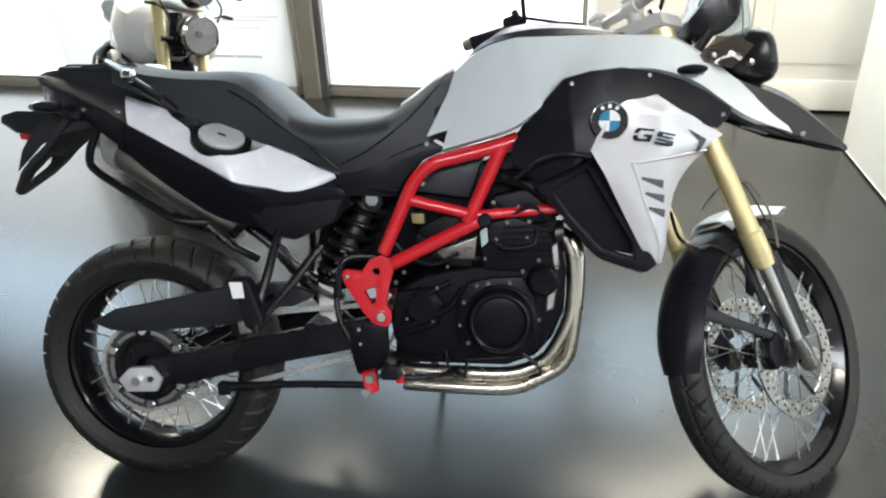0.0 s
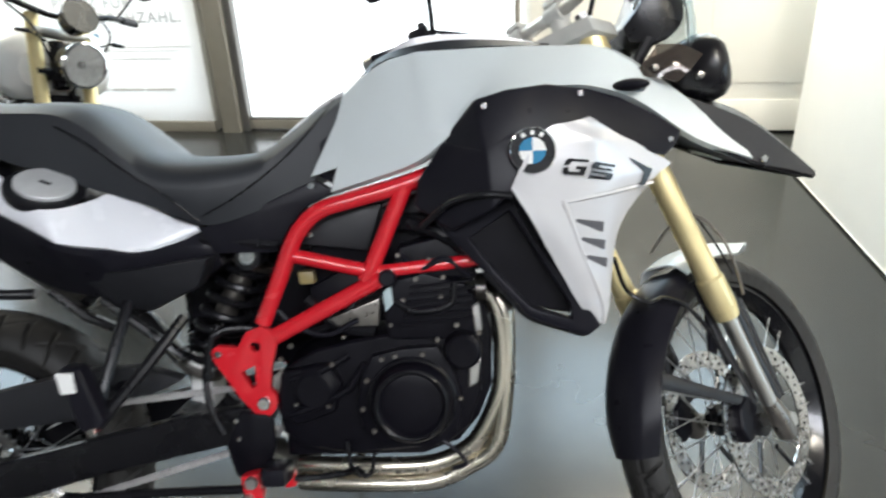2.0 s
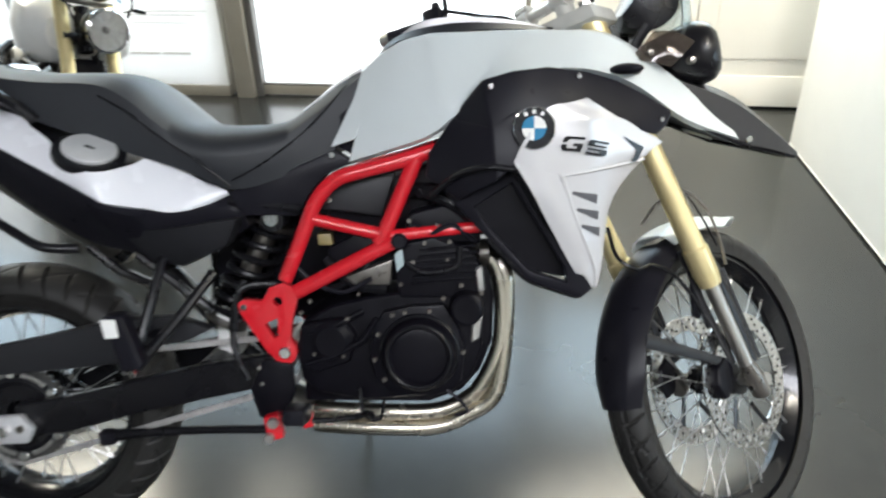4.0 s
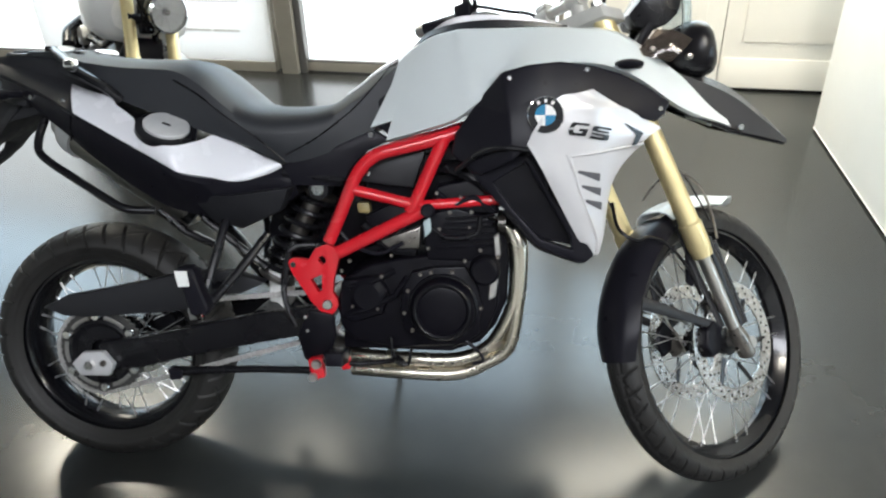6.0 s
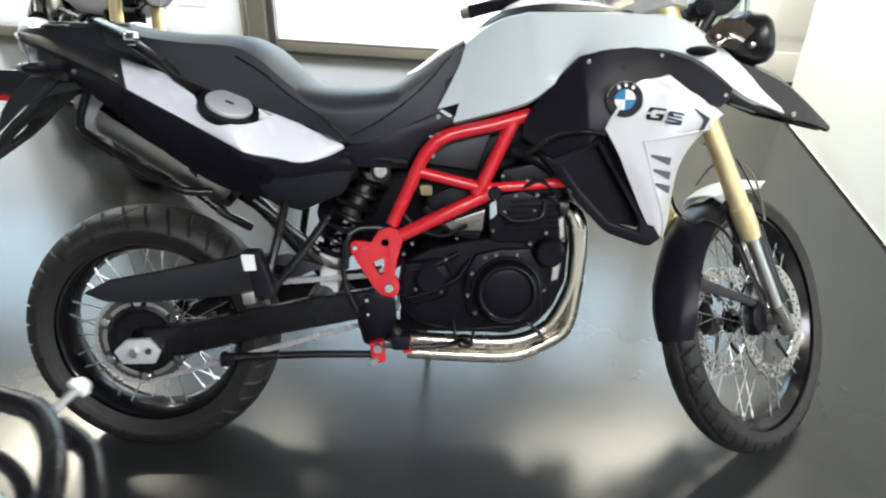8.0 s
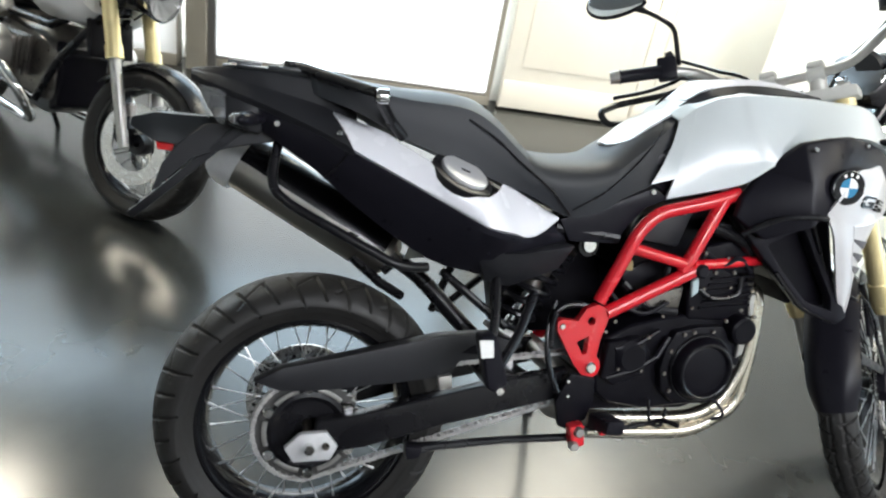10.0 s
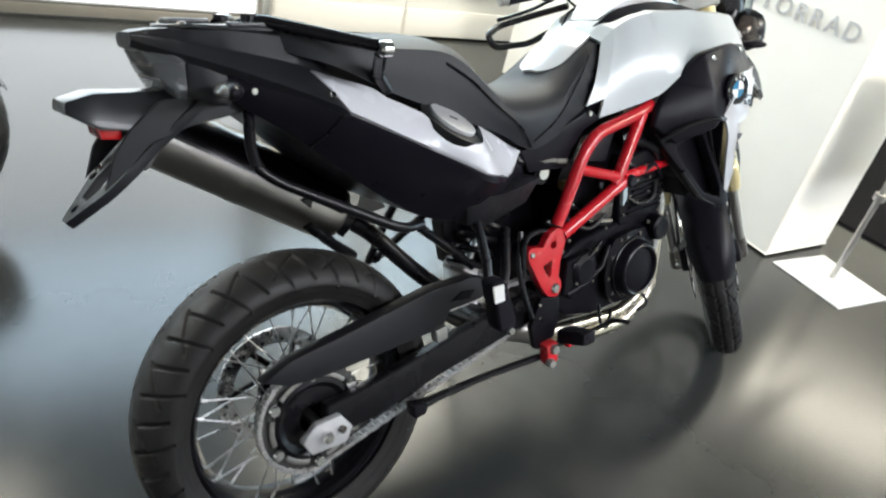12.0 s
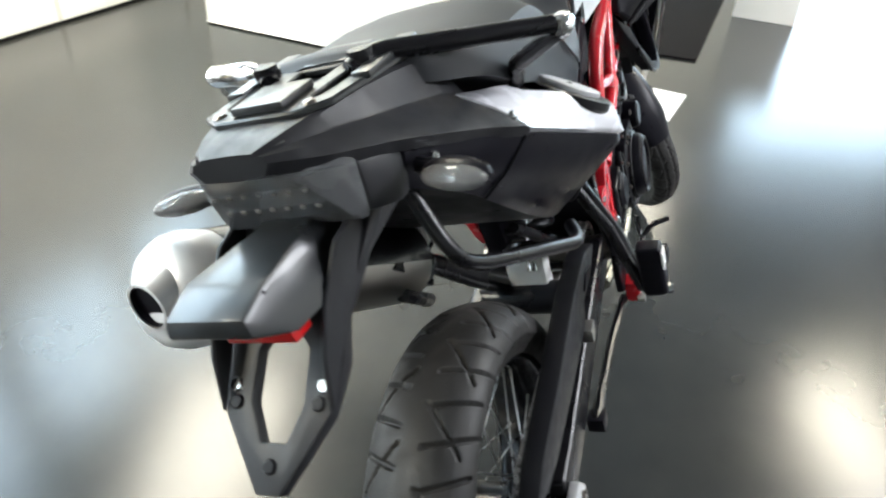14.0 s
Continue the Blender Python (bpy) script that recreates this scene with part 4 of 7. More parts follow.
hood = part("plate_lamp_hood", bevel(loft([[(-0.340, -0.046, 0.934), (-0.340, 0.046, 0.934), (-0.338, 0.042, 0.952), (-0.338, -0.042, 0.952)],
                                          [(-0.295, -0.056, 0.908), (-0.295, 0.056, 0.908), (-0.296, 0.044, 0.964), (-0.296, -0.044, 0.964)],
                                          [(-0.20, -0.058, 0.900), (-0.20, 0.058, 0.900), (-0.20, 0.030, 0.962), (-0.20, -0.030, 0.962)],
                                          [(-0.13, -0.06, 0.94), (-0.13, 0.06, 0.94), (-0.13, 0.030, 0.972), (-0.13, -0.030, 0.972)]]), 0.005), M_HOOD, bike, "black plate lamp hood")
part("lip_seam", bar([(-0.305, -0.046, 0.957), (-0.305, 0.046, 0.957)], 0.0015, 6), M_ENG, hood)
part("reflector", bevel(loft([[(-0.292, -0.044, 0.892), (-0.292, 0.034, 0.892), (-0.296, 0.034, 0.920), (-0.296, -0.042, 0.920)], [(-0.262, -0.044, 0.890), (-0.262, 0.036, 0.890), (-0.260, 0.036, 0.918), (-0.260, -0.043, 0.918)]]), 0.003), M_REDLENS, hood, "red rear reflector")

# indicators
def indicator(x, y, z, s, name="indicator", lens=None, yaw=-50):
    st = part(name, bar([(x + 0.03, y - s * 0.05, z), (x + 0.012, y - s * 0.012, z)], 0.009, 10), M_BLACK, bike, "turn indicator on a short stalk")
    bm = bmesh.new()
    bmesh.ops.create_uvsphere(bm, u_segments=20, v_segments=12, radius=1)
    bmesh.ops.transform(bm, matrix=Matrix.Translation((x, y, z)) @ Matrix.Rotation(radians(yaw * s), 4, "Z") @ Matrix.Diagonal((0.016, 0.040 if lens is None else 0.034, 0.0130 if lens is None else 0.0105, 1)), verts=bm.verts)
    if lens is None:
        at(bm, (-0.009, 0, 0))
        shell = bmesh.new()
        bmesh.ops.create_uvsphere(shell, u_segments=20, v_segments=12, radius=1)
        bmesh.ops.transform(shell, matrix=Matrix.Translation((x + 0.003, y, z)) @ Matrix.Rotation(radians(yaw * s), 4, "Z") @ Matrix.Diagonal((0.018, 0.042, 0.0145, 1)), verts=shell.verts)
        part("housing", shell, M_BLACK, st, "black indicator housing")
    part("lens", bm, lens or M_LENS, st, "black indicator housing" if lens else "clear indicator lens")
    bm = bmesh.new()
    bmesh.ops.create_uvsphere(bm, u_segments=12, v_segments=8, radius=0.008)
    at(bm, (x + 0.002, y, z))
    part("bulb", bm, M_CHROME, st)
    return st


indicator(-0.129, -0.165, 0.968, -1, yaw=20)
indicator(-0.122, 0.168, 0.968, 1, yaw=20)

# guard rail below the right side
part("lower_rail", bar(rounded([(-0.062, -0.070, 0.935), (-0.076, -0.104, 0.862), (-0.070, -0.118, 0.832), (-0.038, -0.126, 0.808), (0.055, -0.155, 0.762), (0.175, -0.190, 0.704), (0.235, -0.165, 0.700)], 0.03), 0.0098, 12), M_SATIN, bike, "black tubular lower guard rail")
part("underseat_strut", bar([(0.30, -0.05, 0.665), (0.46, -0.06, 0.54)], 0.010, 10), M_SATIN, bike)

# silencer on the left side
ma, mb = Vector((-0.155, 0.208, 0.870)), Vector((0.215, 0.122, 0.660))
mdir = (mb - ma).normalized()
sil = part("silencer", bar([ma + mdir * 0.02, ma + mdir * 0.03, ma + mdir * 0.40, ma + mdir * 0.43, ma + mdir * 0.45], [0.058, 0.066, 0.066, 0.058, 0.03], 40), M_STEEL, bike, "brushed steel silencer can")
mc = ma + Vector((0, 0, -0.003))
part("end_cap", bar([mc - mdir * 0.046, mc - mdir * 0.043, mc - mdir * 0.035, mc - mdir * 0.020, mc, mc + mdir * 0.03], [0.022, 0.040, 0.056, 0.067, 0.072, 0.072], 40), M_CAP, sil, "bright satin silencer end cap")
# outlet pipe with an open mouth and a dark bore
ex = ma - mdir * 0.072 + Vector((0, -0.018, -0.020))
od = Vector((0.985, -0.12, 0.02)).normalized()
ux = Vector((0, 1, 0))
ux = (ux - od * od.dot(ux)).normalized()
uz = ux.cross(od).normalized()
if uz.z < 0:
    uz = -uz


def mouth(r0, r1, depth0, depth1):
    """A tube from a ring inside the cap to the mouth ring."""
    bm = bmesh.new()
    rings = []
    for r, d, slant in ((r0, depth0, 0.0), (r1, depth1, 0.12)):
        ring = []
        for k in range(32):
            a = 2 * math.pi * k / 32
            u, w = r * math.cos(a), r * math.sin(a)
            ring.append(bm.verts.new(ex + ux * u + uz * w + od * (d - slant * (w * -0.75 + u * -0.35))))
        rings.append(ring)
    for k in range(32):
        bm.faces.new((rings[0][k], rings[0][(k + 1) % 32], rings[1][(k + 1) % 32], rings[1][k]))
    return bm, rings


bm, rings = mouth(0.034, 0.0300, 0.055, 0.0)
inner = [bm.verts.new(v.co + (ex - v.co - od * od.dot(ex - v.co)) * 0.12 - od * 0.001) for v in rings[1]]
for k in range(32):
    bm.faces.new((rings[1][k], rings[1][(k + 1) % 32], inner[(k + 1) % 32], inner[k]))
bmesh.ops.recalc_face_normals(bm, faces=bm.faces[:])
part("outlet", bm, M_CAP, sil)
bm, rings = mouth(0.0250, 0.0262, 0.009, 0.0005)
bm.faces.new(rings[0])
bmesh.ops.recalc_face_normals(bm, faces=bm.faces[:])
part("bore", bm, M_ENG, sil)
for t in (0.19, 0.205):
    part("band", bar([ma + mdir * t, ma + mdir * (t + 0.006)], 0.0675, 40), M_STEEL, sil)
part("link_pipe", bar(spline([mb - mdir * 0.02, (0.29, 0.115, 0.610), (0.40, 0.08, 0.50), (0.52, 0.04, 0.40), (0.64, 0.0, 0.33)], 6), 0.020, 16), M_SATIN, sil)
part("hanger", slab([(0.10, 0.72), (0.16, 0.73), (0.24, 0.66), (0.20, 0.62)], 0.075, 0.095, 0.004), M_RIM, sil)
e1 = (Vector((0, -1, 0)) - mdir * mdir.dot(Vector((0, -1, 0)))).normalized()
e2 = e1.cross(mdir).normalized()
if e2.z < 0:
    e2 = -e2
rows = []
for k in range(9):
    t = 0.030 + 0.385 * k / 8
    rows.append([ma + mdir * t + (e1 * math.cos(radians(a)) + e2 * math.sin(radians(a))) * (0.0700 if k in (0, 8) else 0.0745) for a in range(4, 175, 9)])
part("heat_shield", sheet(rows, 0.003, 1, 1), M_RIM, sil, "black heat shield over the can")
for a in (12, 14):
    q = ma + mdir * (0.24 + 0.02 * (a == 14)) + (e1 * math.cos(radians(8)) + e2 * math.sin(radians(8))) * 0.066
    part("rivet", bar([q, q + e1 * 0.004], [0.005, 0.003], 10), M_CHROME, sil)
# pale plate added in place of the bright floor glimpsed behind the rail
part("floor_glimpse", slab([(0.245, 0.655), (0.275, 0.735), (0.330, 0.665)], 0.100, 0.104, 0.001, 1), M_CAST, sil, "pale plate standing in for bright floor seen through the gap")
part("side_arm", bar([(0.12, 0.09, 0.66), (0.19, 0.09, 0.60), (0.25, 0.12, 0.56)], 0.012, 10), M_SATIN, sil)

# ---- seat, tank and bodywork ----
def seatrow(x, c, t, r, b):
    right = [(x, 0, c), (x, t[0] * 0.55, c - (c - t[1]) * 0.25), (x, *t), (x, r[0] * 0.97, (t[1] + r[1]) / 2), (x, *r), (x, (r[0] + b[0]) / 2, (r[1] + b[1]) / 2), (x, *b)]
    return right + [(x, 0, b[1] + 0.005)] + [(p[0], -p[1], p[2]) for p in right[:0:-1]]


seat = part("seat", loft([seatrow(-0.02, 1.068, (-0.055, 1.062), (-0.075, 1.055), (-0.07, 1.035)), seatrow(0.005, 1.076, (-0.085, 1.068), (-0.112, 1.052), (-0.11, 1.02)),
                          seatrow(0.08, 1.062, (-0.11, 1.052), (-0.142, 1.030), (-0.145, 0.995)), seatrow(0.18, 1.053, (-0.12, 1.042), (-0.152, 1.014), (-0.152, 0.95)),
                          seatrow(0.29, 1.051, (-0.12, 1.038), (-0.155, 1.004), (-0.155, 0.912)), seatrow(0.35, 1.034, (-0.125, 1.018), (-0.160, 0.972), (-0.156, 0.888)),
                          seatrow(0.41, 0.985, (-0.13, 0.968), (-0.165, 0.925), (-0.155, 0.868)), seatrow(0.465, 0.945, (-0.135, 0.928), (-0.165, 0.885), (-0.15, 0.848)),
                          seatrow(0.55, 0.937, (-0.13, 0.920), (-0.158, 0.876), (-0.142, 0.812)), seatrow(0.64, 0.946, (-0.112, 0.930), (-0.138, 0.890), (-0.130, 0.832)),
                          seatrow(0.70, 0.982, (-0.094, 0.968), (-0.118, 0.925), (-0.118, 0.860)), seatrow(0.755, 1.024, (-0.080, 1.012), (-0.106, 0.965), (-0.108, 0.890)),
                          seatrow(0.80, 1.044, (-0.066, 1.038), (-0.090, 1.015), (-0.098, 0.960)), seatrow(0.818, 1.046, (-0.05, 1.042), (-0.076, 1.030), (-0.084, 1.010))], n=5), M_SEAT, bike, "black vinyl stepped bench seat", sharp=40)
part("seam", bar(spline([(0.30, -0.157, 1.000), (0.36, -0.163, 0.965), (0.42, -0.168, 0.918), (0.49, -0.166, 0.870), (0.545, -0.148, 0.818)], 5), 0.0022, 6), M_SATIN, seat, "stitched seam")
part("front_seam", bar(spline([(0.55, -0.150, 0.83), (0.62, -0.142, 0.868), (0.70, -0.120, 0.93), (0.765, -0.096, 1.00), (0.79, -0.06, 1.040)], 5), 0.0018, 6), M_SATIN, seat)
rows = []
for x, c, half, fall in ((0.672, 0.968, 0.022, 0.003), (0.69, 0.979, 0.050, 0.008), (0.715, 0.997, 0.066, 0.011), (0.755, 1.028, 0.070, 0.011), (0.795, 1.049, 0.066, 0.008), (0.822, 1.060, 0.062, 0.006)):
    rows.append([(x, half * v, c + 0.003 - fall * v * v) for v in (-1, -0.6, -0.2, 0.2, 0.6, 1)])
part("nose_insert", sheet(rows, 0.006, 3, 1), M_SILVERP, seat, "pale smooth insert on the nose of the seat")
part("seat_trim", slab([(0.532, 0.806), (0.62, 0.832), (0.752, 0.886), (0.790, 0.862), (0.735, 0.838), (0.700, 0.800), (0.672, 0.755), (0.560, 0.757)], -0.128, -0.092, 0.005, 2), M_BLACK, bike, "black trim panel under the seat")
put("bolt", BOLT, bike, Matrix.Translation((0.747, -0.129, 0.876)))

# each row: crown, shoulder, lower edge, outward bow
TANK_ROWS = (((0.846, 0, 1.082), (0.842, -0.104, 1.066), (0.782, -0.130, 0.863), 0.010), ((0.89, 0, 1.105), (0.886, -0.118, 1.090), (0.862, -0.155, 0.886), 0.010),
             ((0.93, 0, 1.118), (0.930, -0.128, 1.100), (0.942, -0.177, 0.912), 0.009), ((0.965, 0, 1.122), (0.965, -0.134, 1.104), (0.996, -0.188, 0.950), 0.008),
             ((1.10, 0, 1.120), (1.10, -0.136, 1.106), (1.040, -0.204, 0.986), 0.001), ((1.20, -0.02, 1.112), (1.20, -0.146, 1.104), (1.105, -0.214, 1.020), 0.001),
             ((1.285, -0.075, 1.106), (1.275, -0.140, 1.098), (1.220, -0.203, 1.031), 0.002), ((1.357, -0.080, 1.070), (1.357, -0.110, 1.060), (1.325, -0.167, 1.006), 0.003),
             ((1.45, -0.072, 1.005), (1.45, -0.092, 0.994), (1.445, -0.124, 0.935), 0.003), ((1.535, -0.050, 0.945), (1.542, -0.066, 0.934), (1.562, -0.088, 0.894), 0.002))


def tank_row(crown, shoulder, low, bow, fold=0.6, ridge=0.0):
    a, b, c = Vector(crown), Vector(shoulder), Vector(low)
    face = [b + (c - b) * t + Vector((0, -bow * 4 * t * (1 - t) - r * ridge, 0)) for t, r in ((0.0, 0), (fold * 0.33, 0.25), (fold * 0.67, 0.6), (fold, 1), ((1 + fold) / 2, 0.4), (1.0, 0))]
    return [tuple(a), tuple(a + (b - a) * 0.6 + Vector((0, 0, 0.004)))] + [tuple(q) for q in face] + [(low[0], low[1] + 0.016, low[2] - 0.007)]


FOLDS = ((0.20, 0.002), (0.44, 0.0035), (0.70, 0.0035), (0.88, 0.002))
TANK = [tank_row(*r, *(FOLDS[k] if k < 4 else (0.6, 0.0))) for k, r in enumerate(TANK_ROWS)]
# the rear flap ends in a tooth above the red tubes
FLAP = [[(0.800, 0, 1.052), (0.803, -0.058, 1.050), (0.808, -0.096, 1.036), (0.794, -0.107, 0.990), (0.770, -0.119, 0.940), (0.745, -0.121, 0.892)],
        [TANK[0][0], TANK[0][1], TANK[0][2], TANK[0][5], TANK[0][6], (0.797, -0.133, 0.908)]]
for s in (1, -1):
    tc_ = part("tank_cover", sheet([[(x, s * y, z) for x, y, z in r] for r in TANK], 0.006, 5, 1), M_TANK, bike, "pale grey painted tank cover", sharp=13)
    part("rear_flap", sheet([[(x, s * y, z) for x, y, z in r] for r in FLAP], 0.006, 2, 1), M_TANK, tc_, sharp=13)
for s in (-1, 1):
    strip = [[(0.83, s * 0.050, 1.070), (0.835, s * 0.068, 1.064)], [(0.885, s * 0.075, 1.110), (0.885, s * 0.10, 1.096)], [(0.98, s * 0.09, 1.128), (0.98, s * 0.115, 1.108)], [(1.09, s * 0.085, 1.128), (1.09, s * 0.105, 1.114)], [(1.19, s * 0.075, 1.118), (1.19, s * 0.085, 1.112)]]
    part("tank_trim", sheet(strip, 0.006, 5, 3), M_BLACK, bike, "black trim strip along the tank")
part("tank_top", loft([[(0.85, -0.045, 1.085), (0.85, 0.045, 1.085), (0.85, 0.04, 1.07), (0.85, -0.04, 1.07)], [(0.92, -0.07, 1.132), (0.92, 0.07, 1.132), (0.92, 0.07, 1.09), (0.92, -0.07, 1.09)],
                       [(1.0, -0.078, 1.142), (1.0, 0.078, 1.142), (1.0, 0.075, 1.10), (1.0, -0.075, 1.10)], [(1.10, -0.07, 1.136), (1.10, 0.07, 1.136), (1.1, 0.07, 1.10), (1.1, -0.07, 1.10)], [(1.20, -0.05, 1.118), (1.2, 0.05, 1.118), (1.2, 0.05, 1.09), (1.2, -0.05, 1.09)]], n=5), M_SILVERP, bike, "silver-white tank top cover")

part("flap_backing", slab([(0.74, 0.90), (0.75, 0.95), (0.80, 0.98), (0.85, 0.95), (0.84, 0.895), (0.79, 0.872)], -0.105, 0.105, 0.006, 2), M_BLACK, bike, "black inner cover under the tank flap")

# black side shroud
def shroud_y(x, z):
    """Half-width of the shroud: swells behind the badge and tapers to the beak."""
    knots = ((0.94, 0.148), (0.98, 0.153), (1.057, 0.230), (1.12, 0.232), (1.208, 0.211), (1.30, 0.172), (1.416, 0.132), (1.44, 0.124))
    w = knots[-1][1]
    for (x0, w0), (x1, w1) in zip(knots, knots[1:]):
        if x <= x1:
            w = w0 + (w1 - w0) * max(0.0, (x - x0) / (x1 - x0))
            break
    return -w - 0.03 * max(0, min(1, (1.03 - z) / 0.15))


for s in (1, -1):
    f = (lambda x, z: shroud_y(x, z)) if s > 0 else (lambda x, z: -shroud_y(x, z))
    g = (lambda x, z: shroud_y(x, z) + 0.02) if s > 0 else (lambda x, z: -shroud_y(x, z) - 0.02)
    sh = part("upper_shroud", slab([(0.990, 0.948), (1.045, 1.012), (1.10, 1.026), (1.166, 1.033), (1.24, 1.024), (1.30, 1.008), (1.36, 0.98), (1.412, 0.949), (1.400, 0.925), (1.378, 0.906), (1.31, 0.925), (1.24, 0.948), (1.17, 0.935), (1.11, 0.940), (1.06, 0.925), (1.03, 0.90)], g, f, 0.006, 3), M_BLACK, bike, "black plastic upper shroud")
    part("lower_shroud", slab([(0.944, 0.880), (0.990, 0.946), (1.06, 0.93), (1.11, 0.960), (1.135, 0.90), (1.107, 0.864), (1.07, 0.83), (1.00, 0.79), (0.935, 0.835)], g, f, 0.006, 3), M_BLACK, sh)
    for x, z in ((1.061, 0.999), (0.978, 0.906), (1.223, 1.016), (1.388, 0.935)):
        put("bolt", BOLT, sh, Matrix.Translation((x, s * (shroud_y(x, z)) - s * 0.001, z)) @ Matrix.Rotation(0 if s > 0 else math.pi, 4, "Z") @ Matrix.Diagonal((0.8, 0.8, 0.8, 1)))
    # radiator intake below
    dark = part("radiator_guard", slab([(0.938, 0.838), (1.0, 0.792), (1.104, 0.862), (1.118, 0.835), (1.255, 0.617), (1.231, 0.598), (1.128, 0.634), (1.054, 0.714), (1.0, 0.77)], (lambda x, z: s * (-0.125 - 0.06 * min(1, max(0, (x - 0.95) / 0.2)))), (lambda x, z: s * (-0.160 - 0.055 * min(1, max(0, (x - 0.95) / 0.2)))), 0.006, 2,
                                        holes=[[(1.03, 0.775), (1.10, 0.822), (1.20, 0.660), (1.205, 0.630), (1.135, 0.652), (1.07, 0.72)]]), M_BLACK, bike, "black radiator intake surround")
    part("intake_backing", slab([(1.0, 0.80), (1.06, 0.86), (1.10, 0.85), (1.235, 0.665), (1.245, 0.625), (1.133, 0.646), (1.060, 0.72)], s * -0.172, s * -0.05, 0.004, 1), M_ENG, dark, "dark intake duct")
    part("intake_lip", bar(spline([(0.948, s * -0.190, 0.800), (1.0, s * -0.232, 0.842), (1.055, s * -0.262, 0.856), (1.102, s * -0.262, 0.852)], 6), 0.006, 8), M_SATIN, dark, "rounded lip over the intake")
    part("rim_bead", bar(rounded([(1.104, s * -0.212, 0.850), (1.238, s * -0.200, 0.617), (1.228, s * -0.204, 0.600), (1.128, s * -0.205, 0.634), (1.054, s * -0.19, 0.714)], 0.02), 0.006, 8), M_SATIN, dark)

# strokes of the model emblem: start, end of the base line, outlines in it
EMBLEM = ((1.186, 0.897, 1.226, 0.893, (((0.14, 1), (1, 1), (0.98, 0.82), (0.34, 0.82), (0.24, 0.70), (0.22, 0.57), (0.0, 0.57), (0.04, 0.86)), ((0, 0.44), (0.22, 0.44), (0.26, 0.20), (0.70, 0.20), (0.72, 0.36), (0.52, 0.36), (0.54, 0.56), (0.98, 0.56), (0.92, 0), (0.12, 0), (0.02, 0.14)))),
          (1.232, 0.890, 1.274, 0.882, (((0.14, 1), (1, 1), (0.98, 0.84), (0.32, 0.84), (0.30, 0.70), (0.86, 0.70), (0.94, 0.57), (0.02, 0.57), (0.04, 0.88)), ((0.05, 0.44), (0.97, 0.44), (0.96, 0.14), (0.86, 0), (0, 0), (0.02, 0.16), (0.66, 0.16), (0.70, 0.30), (0.06, 0.30)))))

# silver-white side scoops with badge
def scoop_y(x, z):
    return -0.245 - 0.020 * max(0, 1 - abs(x - 1.12) / 0.10) + 0.62 * max(0, x - 1.235) + 0.035 * min(1, max(0, (0.86 - z) / 0.24))


